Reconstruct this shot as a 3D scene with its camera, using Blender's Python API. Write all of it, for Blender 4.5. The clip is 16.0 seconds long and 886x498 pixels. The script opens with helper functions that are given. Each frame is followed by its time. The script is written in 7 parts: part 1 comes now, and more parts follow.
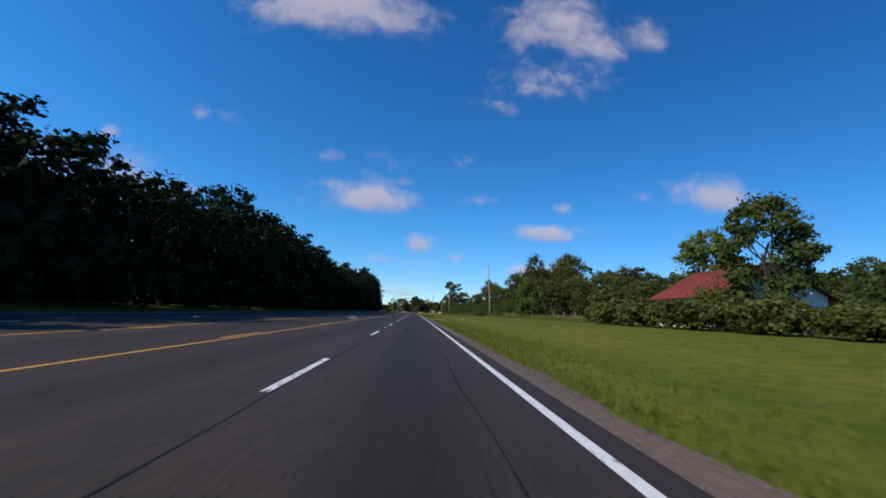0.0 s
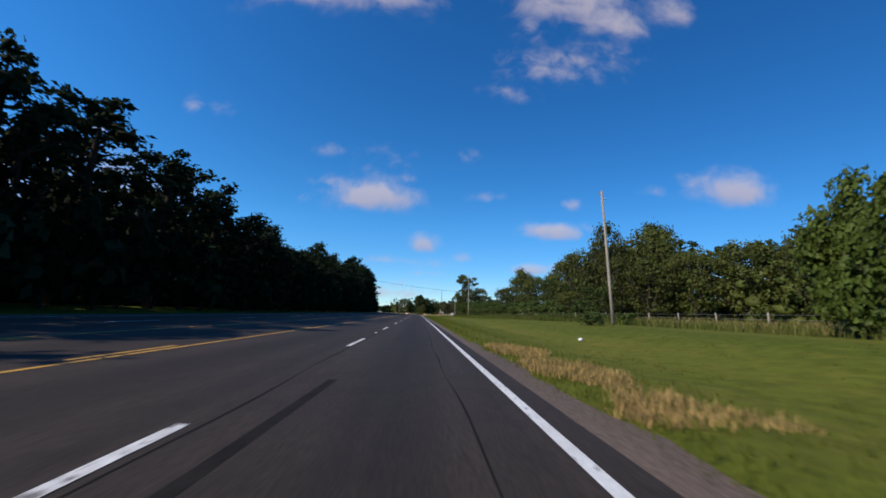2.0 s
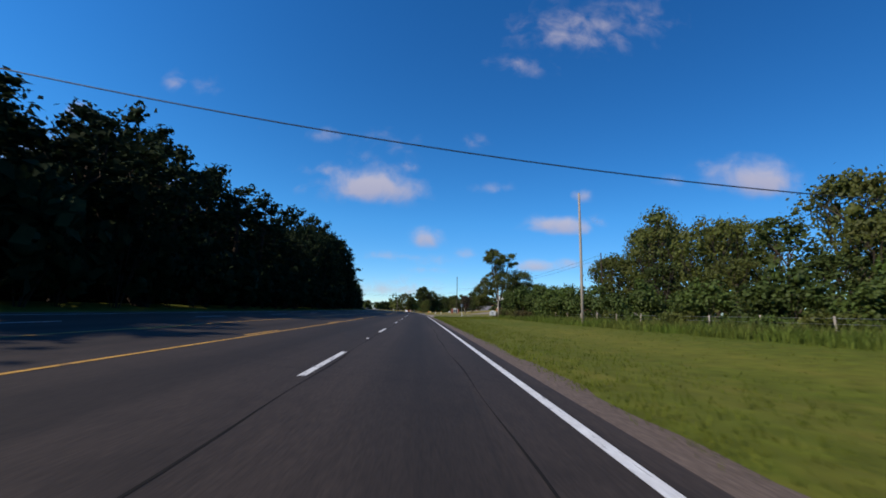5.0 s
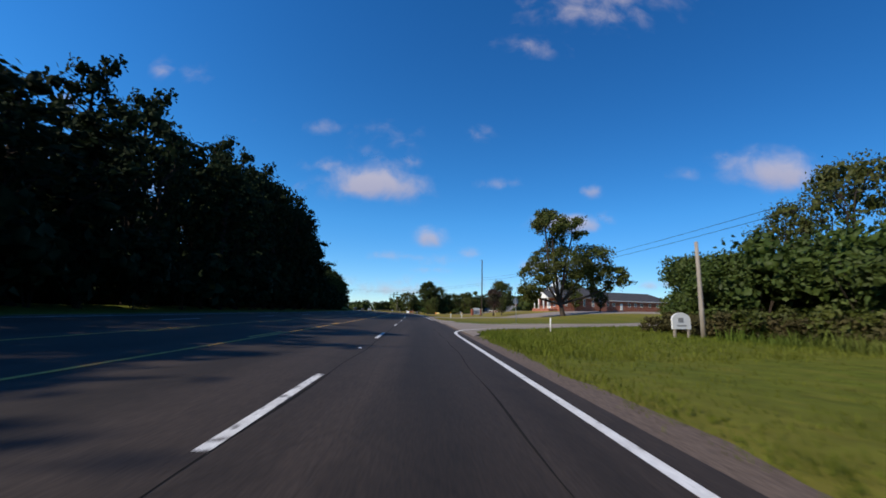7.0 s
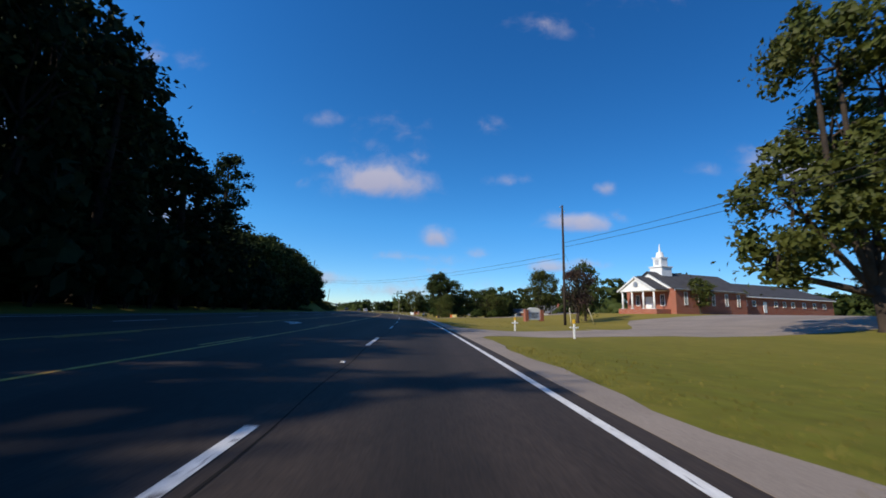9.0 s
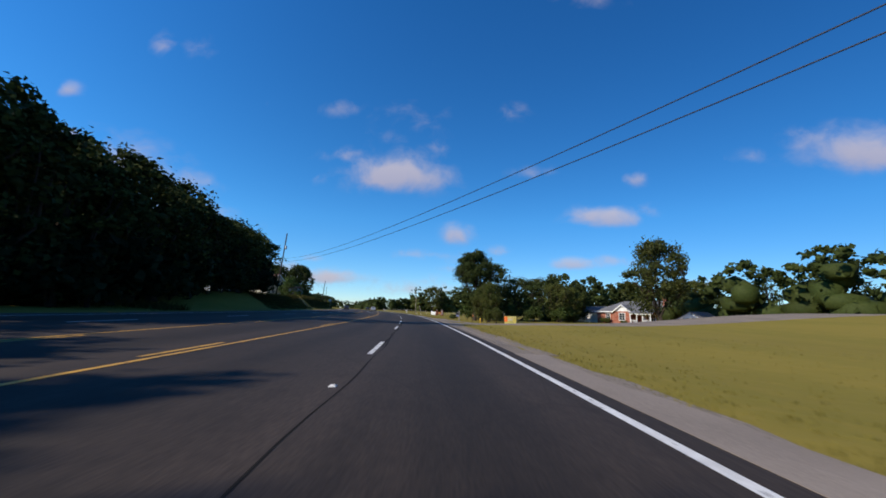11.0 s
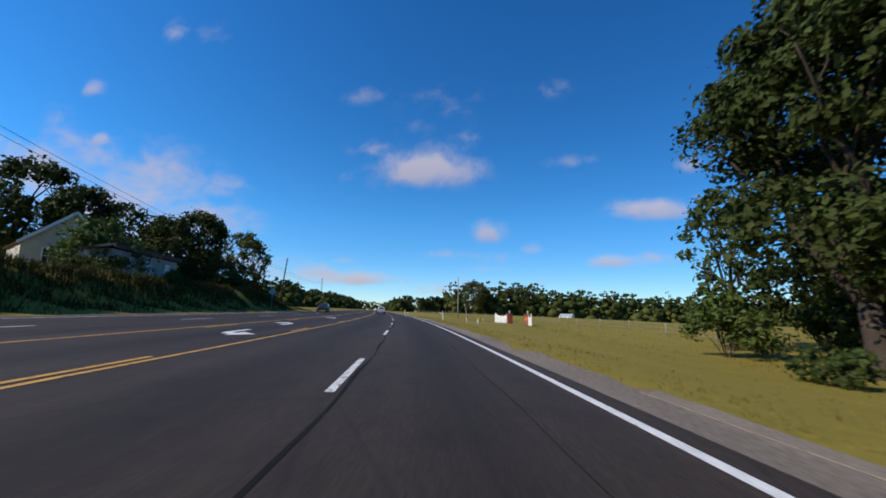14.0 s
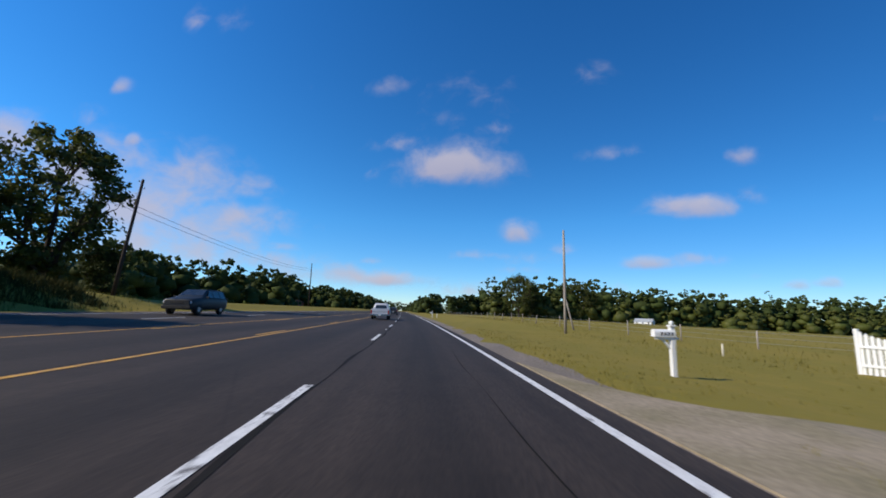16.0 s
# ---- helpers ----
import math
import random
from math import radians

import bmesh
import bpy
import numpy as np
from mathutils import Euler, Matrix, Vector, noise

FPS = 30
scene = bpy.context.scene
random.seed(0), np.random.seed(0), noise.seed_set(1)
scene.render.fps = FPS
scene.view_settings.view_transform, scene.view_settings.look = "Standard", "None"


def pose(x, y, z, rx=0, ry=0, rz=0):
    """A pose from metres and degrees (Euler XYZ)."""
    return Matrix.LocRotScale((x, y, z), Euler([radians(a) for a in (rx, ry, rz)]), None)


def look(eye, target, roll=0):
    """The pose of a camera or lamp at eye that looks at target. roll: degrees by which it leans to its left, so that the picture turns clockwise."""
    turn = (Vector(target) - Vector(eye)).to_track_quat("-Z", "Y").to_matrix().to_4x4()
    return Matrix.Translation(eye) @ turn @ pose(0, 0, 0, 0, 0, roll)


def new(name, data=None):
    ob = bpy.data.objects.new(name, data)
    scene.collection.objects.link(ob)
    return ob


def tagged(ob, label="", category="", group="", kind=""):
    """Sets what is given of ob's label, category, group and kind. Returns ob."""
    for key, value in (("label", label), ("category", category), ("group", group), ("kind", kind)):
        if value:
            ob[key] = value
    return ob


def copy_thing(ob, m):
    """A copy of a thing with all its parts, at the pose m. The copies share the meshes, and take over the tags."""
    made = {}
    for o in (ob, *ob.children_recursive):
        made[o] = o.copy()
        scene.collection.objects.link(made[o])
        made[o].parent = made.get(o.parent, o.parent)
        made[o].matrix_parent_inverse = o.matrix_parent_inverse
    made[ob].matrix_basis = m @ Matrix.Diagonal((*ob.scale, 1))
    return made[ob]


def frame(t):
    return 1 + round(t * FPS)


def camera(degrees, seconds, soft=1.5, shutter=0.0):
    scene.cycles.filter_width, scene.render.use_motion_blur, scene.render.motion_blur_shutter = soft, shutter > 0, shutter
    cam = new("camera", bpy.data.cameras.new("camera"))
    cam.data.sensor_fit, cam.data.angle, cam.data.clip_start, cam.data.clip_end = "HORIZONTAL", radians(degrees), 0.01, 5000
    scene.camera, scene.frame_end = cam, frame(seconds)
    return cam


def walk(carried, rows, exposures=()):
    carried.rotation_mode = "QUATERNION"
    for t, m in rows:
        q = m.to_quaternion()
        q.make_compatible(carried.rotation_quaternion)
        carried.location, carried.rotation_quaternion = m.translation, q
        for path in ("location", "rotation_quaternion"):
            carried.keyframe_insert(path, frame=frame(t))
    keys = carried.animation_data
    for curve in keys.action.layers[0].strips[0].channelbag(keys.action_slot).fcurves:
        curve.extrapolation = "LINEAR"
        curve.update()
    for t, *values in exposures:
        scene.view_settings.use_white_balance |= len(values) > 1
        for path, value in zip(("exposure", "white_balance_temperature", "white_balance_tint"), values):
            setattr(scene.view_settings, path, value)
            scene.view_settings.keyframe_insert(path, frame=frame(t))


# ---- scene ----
# ---- camera ----
cam = camera(97.3, 16.0, soft=1.7, shutter=0.1)


def view(x, y, z, yaw, pitch, lean):
    return pose(x, y, z, 90 + pitch, 0, yaw) @ pose(0, 0, 0, 0, 0, lean)


PATH = [
    (0.0, 0.31, 0.00, 1.14, -3.57, 9.21, 1.81),
    (0.5, 0.37, 13.53, 1.14, -3.49, 9.14, 1.81),
    (1.0, 0.44, 27.01, 1.14, -3.30, 9.21, 1.66),
    (1.5, 0.46, 40.42, 1.14, -3.06, 9.32, 1.51),
    (2.0, 0.45, 53.78, 1.14, -2.93, 9.34, 1.42),
    (2.5, 0.44, 67.09, 1.14, -2.81, 9.22, 1.41),
    (3.0, 0.33, 80.35, 1.14, -2.61, 9.16, 1.41),
    (3.5, 0.20, 93.56, 1.14, -2.43, 9.16, 1.45),
    (4.0, -0.03, 106.73, 1.14, -2.45, 9.14, 1.45),
    (4.5, -0.24, 119.86, 1.14, -2.53, 9.03, 1.41),
    (5.0, -0.45, 132.95, 1.14, -2.61, 8.93, 1.37),
    (5.5, -0.64, 146.00, 1.14, -2.56, 8.79, 1.31),
    (6.0, -0.86, 159.03, 1.14, -2.43, 8.74, 1.25),
    (6.5, -1.11, 172.02, 1.14, -2.24, 8.79, 1.20),
    (7.0, -1.33, 185.00, 1.14, -2.10, 9.01, 1.15),
    (7.5, -1.58, 197.94, 1.14, -1.97, 8.89, 1.15),
    (8.0, -1.85, 210.87, 1.14, -1.84, 8.93, 1.21),
    (8.5, -2.18, 223.78, 1.14, -1.59, 9.19, 1.33),
    (9.0, -2.85, 236.67, 1.14, -1.14, 9.16, 1.39),
    (9.5, -3.32, 249.55, 1.14, -0.45, 9.06, 1.42),
    (10.0, -4.14, 262.41, 1.14, 0.24, 9.00, 1.42),
    (10.5, -5.09, 275.25, 1.14, 0.94, 8.95, 1.41),
    (11.0, -6.11, 288.08, 1.14, 1.72, 8.91, 1.35),
    (11.5, -7.22, 300.91, 1.14, 2.45, 8.88, 1.25),
    (12.0, -8.46, 313.72, 1.14, 3.14, 8.87, 1.13),
    (12.5, -10.08, 326.51, 1.14, 3.78, 9.05, 0.96),
    (13.0, -11.70, 339.30, 1.14, 4.56, 9.10, 0.91),
    (13.5, -13.74, 352.04, 1.14, 5.32, 8.93, 0.92),
    (14.0, -15.89, 364.78, 1.14, 6.24, 9.00, 1.03),
    (14.5, -18.20, 377.51, 1.14, 7.18, 9.15, 1.22),
    (15.0, -20.77, 390.22, 1.14, 8.15, 9.07, 1.32),
    (15.5, -23.45, 402.94, 1.14, 9.18, 9.06, 1.45),
    (16.0, -26.39, 415.62, 1.14, 10.23, 9.13, 1.64),
]
walk(cam, [(r[0], view(*r[1:])) for r in PATH])

# ---- light ----
SUN_TO = Vector((-0.70, -0.44, 0.575)).normalized()
world = bpy.data.worlds.new("world")
scene.world = world
world.use_nodes = True
wn = world.node_tree.nodes
sky = wn.new("ShaderNodeTexSky")
sky.sky_type = "NISHITA"
sky.sun_disc = False
sky.sun_elevation = math.asin(SUN_TO.z)
sky.sun_rotation = math.atan2(SUN_TO.x, SUN_TO.y)
sky.altitude = 1500
sky.air_density, sky.dust_density, sky.ozone_density = 0.95, 0.0, 5.0
hue = wn.new("ShaderNodeHueSaturation")
hue.inputs["Saturation"].default_value = 1.25
hue.inputs["Hue"].default_value = 0.499
world.node_tree.links.new(sky.outputs[0], hue.inputs["Color"])
# the air's own tint: deeper blue overhead, less glare at the horizon
aim, rise, tone, grade = wn.new("ShaderNodeTexCoord"), wn.new("ShaderNodeSeparateXYZ"), wn.new("ShaderNodeValToRGB"), wn.new("ShaderNodeVectorMath")
tone.color_ramp.elements[0].position, tone.color_ramp.elements[0].color = 0.0, (0.435, 0.53, 0.60, 1)
tone.color_ramp.elements[1].position, tone.color_ramp.elements[1].color = 0.62, (0.78, 0.75, 0.86, 1)
middle = tone.color_ramp.elements.new(0.22)
middle.color = (0.62, 0.75, 0.79, 1)
grade.operation = "MULTIPLY"
gain = wn.new("ShaderNodeVectorMath")
gain.operation = "SCALE"
gain.inputs["Scale"].default_value = 1.28
world.node_tree.links.new(aim.outputs["Generated"], rise.inputs[0])
world.node_tree.links.new(rise.outputs[2], tone.inputs[0])
world.node_tree.links.new(hue.outputs[0], grade.inputs[0])
world.node_tree.links.new(tone.outputs[0], grade.inputs[1])
# paler towards the sun's side
side, pale, lift = wn.new("ShaderNodeMapRange"), wn.new("ShaderNodeMix"), wn.new("ShaderNodeVectorMath")
side.inputs[1].default_value, side.inputs[2].default_value = -0.85, 0.75
pale.data_type = "RGBA"
pale.inputs["A"].default_value, pale.inputs["B"].default_value = (1.62, 1.43, 1.31, 1), (0.84, 0.80, 0.79, 1)
lift.operation = "MULTIPLY"
world.node_tree.links.new(rise.outputs[0], side.inputs[0])
world.node_tree.links.new(side.outputs[0], pale.inputs["Factor"])
world.node_tree.links.new(grade.outputs[0], lift.inputs[0])
world.node_tree.links.new(pale.outputs["Result"], lift.inputs[1])
world.node_tree.links.new(lift.outputs[0], gain.inputs[0])
world.node_tree.links.new(gain.outputs[0], wn["Background"].inputs[0])
wn["Background"].inputs[1].default_value = 0.16
sun_data = bpy.data.lights.new("sun", "SUN")
sun_data.energy, sun_data.angle, sun_data.color = 5.0, radians(0.6), (1.0, 0.90, 0.75)
sun = new("sun", sun_data)
sun.matrix_world = look((-60, -60, 80), Vector((-60, -60, 80)) - SUN_TO)
scene.view_settings.exposure = 0.0

# ---- the road's line: s along it, d to the right of the driving lane's middle ----
ROAD = ((-400, 0), (0.0, 0.0), (53.8, 0.26), (106.7, 0.48), (152.5, 0.6), (185.0, 1.02), (210.9, 1.5), (236.7, 2.16), (275.4, 3.79), (293.4, 4.84), (314.0, 6.15), (326.9, 7.05), (339.8, 8.07), (352.7, 9.13), (365.6, 10.23), (378.6, 11.27), (391.6, 12.19), (404.6, 13.01), (417.6, 13.77), (439.6, 14.77), (479.6, 15.67), (559.6, 16.07), (4000, 16.07))
STEP = 0.5
RS = np.arange(-400, 4000, STEP)
RT = np.radians(np.interp(RS, [a for a, b in ROAD], [b for a, b in ROAD]))
MID = (RT[1:] + RT[:-1]) / 2
RX = np.concatenate([[0], np.cumsum(-np.sin(MID) * STEP)])
RY = np.concatenate([[0], np.cumsum(np.cos(MID) * STEP)])
ZERO = int(round(400 / STEP))
RX, RY = RX - RX[ZERO], RY - RY[ZERO]
BANK = 0.0332


def heading(s):
    return float(np.interp(s, RS, RT))


def flat(s, d):
    a = heading(s)
    return float(np.interp(s, RS, RX)) + d * math.cos(a), float(np.interp(s, RS, RY)) + d * math.sin(a)


def step(a, b, v):
    u = np.clip((np.asarray(v, float) - a) / (b - a), 0, 1)
    return u * u * (3 - 2 * u)


def height(s, d):
    """The lie of the land beside and under the road."""
    s, d = np.asarray(s, float), np.asarray(d, float)
    z = -BANK * np.clip(d, -17.5, 4.2)
    ditch = step(4.5, 7.5, d) * (1 - step(8, 13, d)) * (0.16 + 0.1 * np.sin(s * 0.021))
    right = 0.13 + 0.5 * (1 - step(90, 190, s)) - (0.66 + 0.45 * (1 - step(388, 412, s))) * step(328, 350, s) * (1 - step(440, 480, s))
    z = z - ditch + right * step(5, 17, d)
    church = 1.75 * step(17, 46, d) * step(222, 258, s) * (1 - step(330, 352, s))
    wood = 0.5 * (1 - step(285, 330, s)) * step(19, 25, -d)
    bank = (2.0 * step(318, 342, s) + 0.7 * step(360, 384, s)) * (1 - 0.8 * step(428, 456, s)) * step(19.6, 23.8, -d)
    dip = 6.0 * step(22, 230, d) * step(398, 450, s)
    low = 0.35 * step(300, 352, s) * step(19, 24, -d)
    return z + church + wood + bank + low - dip


def put(s, d, up=0.0):
    x, y = flat(s, d)
    return Vector((x, y, float(height(s, d)) + up))


def stand(s, d, turn=0.0, size=1.0, up=0.0):
    """A pose on the ground at s, d, with x along d and y along the road, turned to the left by some degrees."""
    p = put(s, d, up)
    return Matrix.Translation(p) @ Matrix.Rotation(heading(s) + radians(turn), 4, "Z") @ Matrix.Scale(size, 4)


def near_road(x, y):
    """s and d of many points."""
    s = np.array(y, float)
    for _ in range(12):
        a = np.interp(s, RS, RT)
        s = s + (-np.sin(a) * (x - np.interp(s, RS, RX)) + np.cos(a) * (y - np.interp(s, RS, RY))) * 0.8
        s = np.clip(s, -390, 3990)
    a = np.interp(s, RS, RT)
    return s, np.cos(a) * (x - np.interp(s, RS, RX)) + np.sin(a) * (y - np.interp(s, RS, RY))


# ---- materials ----
def mat(name, base, alt=None, rough=0.7, scale=3.0, fine=60.0, bump=0.15, metal=0.0, spread=0.0, through_light=0.0, depth=0.01, mixing=0.5, stretch=None, spec=0.5):
    """Two colours mixed by a broad noise, darkened and roughened by a fine one, with the fine one as relief."""
    m = bpy.data.materials.new(name)
    m.use_nodes = True
    n, l = m.node_tree.nodes, m.node_tree.links
    b = n["Principled BSDF"]
    alt = alt or tuple(c * 0.7 for c in base)
    geo = n.new("ShaderNodeTexCoord")
    at = geo.outputs["Object"]
    if stretch:
        mp = n.new("ShaderNodeMapping")
        mp.inputs["Scale"].default_value = stretch
        l.new(at, mp.inputs[0])
        at = mp.outputs[0]
    broad, grain = n.new("ShaderNodeTexNoise"), n.new("ShaderNodeTexNoise")
    broad.inputs["Scale"].default_value, grain.inputs["Scale"].default_value = scale, fine
    broad.inputs["Detail"].default_value, grain.inputs["Detail"].default_value = 5, 4
    l.new(at, broad.inputs["Vector"])
    l.new(at, grain.inputs["Vector"])
    ramp = n.new("ShaderNodeMapRange")
    ramp.inputs[1].default_value, ramp.inputs[2].default_value = 0.3, 0.7
    l.new(broad.outputs[0], ramp.inputs[0])
    mix = n.new("ShaderNodeMix")
    mix.data_type = "RGBA"
    mix.inputs["A"].default_value, mix.inputs["B"].default_value = (*base, 1), (*alt, 1)
    l.new(ramp.outputs[0], mix.inputs["Factor"])
    tone = n.new("ShaderNodeMapRange")
    tone.inputs[1].default_value, tone.inputs[2].default_value = 0.25, 0.75
    tone.inputs[3].default_value, tone.inputs[4].default_value = 1 - 0.5 * mixing, 1 + 0.5 * mixing
    l.new(grain.outputs[0], tone.inputs[0])
    out = tone.outputs[0]
    if spread:
        g = n.new("ShaderNodeNewGeometry")
        oi = n.new("ShaderNodeObjectInfo")
        add = n.new("ShaderNodeMath")
        l.new(g.outputs["Random Per Island"], add.inputs[0])
        l.new(oi.outputs["Random"], add.inputs[1])
        wide = n.new("ShaderNodeMapRange")
        wide.inputs[1].default_value, wide.inputs[2].default_value = 0, 2
        wide.inputs[3].default_value, wide.inputs[4].default_value = 1 - spread, 1 + spread
        l.new(add.outputs[0], wide.inputs[0])
        mul = n.new("ShaderNodeMath")
        mul.operation = "MULTIPLY"
        l.new(out, mul.inputs[0])
        l.new(wide.outputs[0], mul.inputs[1])
        out = mul.outputs[0]
    sc = n.new("ShaderNodeVectorMath")
    sc.operation = "SCALE"
    l.new(mix.outputs["Result"], sc.inputs[0])
    l.new(out, sc.inputs["Scale"])
    l.new(sc.outputs[0], b.inputs["Base Color"])
    b.inputs["Roughness"].default_value, b.inputs["Metallic"].default_value = rough, metal
    b.inputs["Specular IOR Level"].default_value = spec
    if bump:
        bp = n.new("ShaderNodeBump")
        bp.inputs["Strength"].default_value, bp.inputs["Distance"].default_value = bump, depth
        l.new(grain.outputs[0], bp.inputs["Height"])
        l.new(bp.outputs[0], b.inputs["Normal"])
    if through_light:
        tr = n.new("ShaderNodeBsdfTranslucent")
        l.new(sc.outputs[0], tr.inputs[0])
        ms = n.new("ShaderNodeMixShader")
        ms.inputs[0].default_value = through_light
        l.new(b.outputs[0], ms.inputs[1])
        l.new(tr.outputs[0], ms.inputs[2])
        l.new(ms.outputs[0], n["Material Output"].inputs[0])
    return m


ASPHALT = mat("asphalt", (0.0265, 0.0190, 0.0148), (0.0392, 0.0284, 0.0222), 0.86, 0.25, 45, 0.35, depth=0.006, mixing=0.7, stretch=(1, 0.12, 1), spec=0.3)


def wear(m, attribute, lanes, depth):
    """Adds streaks along the lanes: an oily dark band in each lane's middle, stains and fine cracks."""
    n, l = m.node_tree.nodes, m.node_tree.links
    b = n["Principled BSDF"]
    src = b.inputs["Base Color"].links[0].from_socket
    at = n.new("ShaderNodeAttribute")
    at.attribute_name = attribute
    sep = n.new("ShaderNodeSeparateXYZ")
    l.new(at.outputs["Vector"], sep.inputs[0])
    ph = n.new("ShaderNodeMath")
    ph.operation = "MULTIPLY_ADD"
    ph.inputs[1].default_value, ph.inputs[2].default_value = math.tau / lanes, -0.2 * math.tau / lanes
    l.new(sep.outputs[0], ph.inputs[0])
    co = n.new("ShaderNodeMath")
    co.operation = "COSINE"
    l.new(ph.outputs[0], co.inputs[0])
    out = None
    for size, lo, hi, low, high in (((0.9, 0.035, 1), 0.35, 0.65, 0.80, 1.16), ((5.0, 0.10, 1), 0.3, 0.7, 0.88, 1.10), ((1.6, 1.1, 1), 0.30, 0.5, 0.80, 1.0)):
        mp = n.new("ShaderNodeMapping")
        mp.inputs["Scale"].default_value = size
        l.new(at.outputs["Vector"], mp.inputs[0])
        nz = n.new("ShaderNodeTexNoise")
        nz.inputs["Scale"].default_value, nz.inputs["Detail"].default_value = 1.0, 5
        l.new(mp.outputs[0], nz.inputs["Vector"])
        mr = n.new("ShaderNodeMapRange")
        mr.inputs[1].default_value, mr.inputs[2].default_value, mr.inputs[3].default_value, mr.inputs[4].default_value = lo, hi, low, high
        l.new(nz.outputs[0], mr.inputs[0])
        if out is None:
            out = mr.outputs[0]
        else:
            mu = n.new("ShaderNodeMath")
            mu.operation = "MULTIPLY"
            l.new(out, mu.inputs[0])
            l.new(mr.outputs[0], mu.inputs[1])
            out = mu.outputs[0]
    band = n.new("ShaderNodeMapRange")
    band.inputs[1].default_value, band.inputs[2].default_value, band.inputs[3].default_value, band.inputs[4].default_value = 0.1, 1.0, 1.0 + depth * 0.4, 1.0 - depth
    l.new(co.outputs[0], band.inputs[0])
    mp = n.new("ShaderNodeMapping")
    mp.inputs["Scale"].default_value = (0.8, 0.3, 1)
    l.new(at.outputs["Vector"], mp.inputs[0])
    vo = n.new("ShaderNodeTexVoronoi")
    vo.feature = "DISTANCE_TO_EDGE"
    vo.inputs["Scale"].default_value = 0.32
    l.new(mp.outputs[0], vo.inputs["Vector"])
    cr = n.new("ShaderNodeMapRange")
    cr.inputs[1].default_value, cr.inputs[2].default_value, cr.inputs[3].default_value, cr.inputs[4].default_value = 0.001, 0.006, 0.82, 1.0
    l.new(vo.outputs["Distance"], cr.inputs[0])
    for s in (band.outputs[0], cr.outputs[0]):
        mu = n.new("ShaderNodeMath")
        mu.operation = "MULTIPLY"
        l.new(out, mu.inputs[0])
        l.new(s, mu.inputs[1])
        out = mu.outputs[0]
    sc = n.new("ShaderNodeVectorMath")
    sc.operation = "SCALE"
    l.new(src, sc.inputs[0])
    l.new(out, sc.inputs["Scale"])
    l.new(sc.outputs[0], b.inputs["Base Color"])


wear(ASPHALT, "lane_place", 3.65, 0.27)
OLD_ASPHALT = mat("worn grey asphalt", (0.215, 0.176, 0.145), (0.290, 0.238, 0.195), 0.9, 0.35, 40, 0.4, depth=0.006, mixing=0.6, spec=0.25)
SHOULDER = mat("dusty shoulder asphalt", (0.108, 0.078, 0.059), (0.145, 0.105, 0.080), 0.9, 0.5, 35, 0.5, depth=0.008, mixing=0.7, stretch=(1, 0.2, 1), spec=0.25)
DUST = mat("pale dusty shoulder", (0.235, 0.192, 0.150), (0.165, 0.136, 0.108), 0.92, 0.7, 30, 0.6, depth=0.008, mixing=0.7, stretch=(1, 0.2, 1), spec=0.2)
GRAVEL = mat("pale gravel", (0.25, 0.204, 0.158), (0.175, 0.143, 0.112), 0.95, 0.6, 30, 0.6, depth=0.01, mixing=0.6, stretch=(1, 0.35, 1), spec=0.2)
TAR = mat("tar seam", (0.012, 0.011, 0.010), (0.018, 0.016, 0.014), 0.92, 1.0, 20, 0.2, spec=0.1)
SKID = mat("tyre mark", (0.012, 0.011, 0.010), (0.022, 0.019, 0.017), 0.9, 2.0, 20, 0.2, spec=0.1)
LINE_WHITE = mat("worn white road paint", (0.74, 0.73, 0.70), (0.60, 0.58, 0.55), 0.65, 3.0, 25, 0.2, mixing=0.35)
def rubbed(m, colour, amount):
    """Paint rubbed away in flakes and streaks, with the dark road showing through."""
    n, l = m.node_tree.nodes, m.node_tree.links
    b = n["Principled BSDF"]
    src = b.inputs["Base Color"].links[0].from_socket
    tc = n.new("ShaderNodeTexCoord")
    out = None
    for size, lo, hi in (((9.0, 5.0, 1), 0.62 - amount, 0.70 - amount), ((24.0, 2.2, 1), 0.66 - amount, 0.74 - amount)):
        mp, nz, mr = n.new("ShaderNodeMapping"), n.new("ShaderNodeTexNoise"), n.new("ShaderNodeMapRange")
        mp.inputs["Scale"].default_value = size
        nz.inputs["Scale"].default_value, nz.inputs["Detail"].default_value = 1.0, 6
        mr.inputs[1].default_value, mr.inputs[2].default_value, mr.inputs[4].default_value = lo, hi, 0.85
        l.new(tc.outputs["Object"], mp.inputs[0])
        l.new(mp.outputs[0], nz.inputs["Vector"])
        l.new(nz.outputs[0], mr.inputs[0])
        if out is None:
            out = mr.outputs[0]
        else:
            top = n.new("ShaderNodeMath")
            top.operation = "MAXIMUM"
            l.new(out, top.inputs[0])
            l.new(mr.outputs[0], top.inputs[1])
            out = top.outputs[0]
    mix = n.new("ShaderNodeMix")
    mix.data_type = "RGBA"
    mix.inputs["B"].default_value = (*colour, 1)
    l.new(out, mix.inputs["Factor"])
    l.new(src, mix.inputs["A"])
    l.new(mix.outputs["Result"], b.inputs["Base Color"])


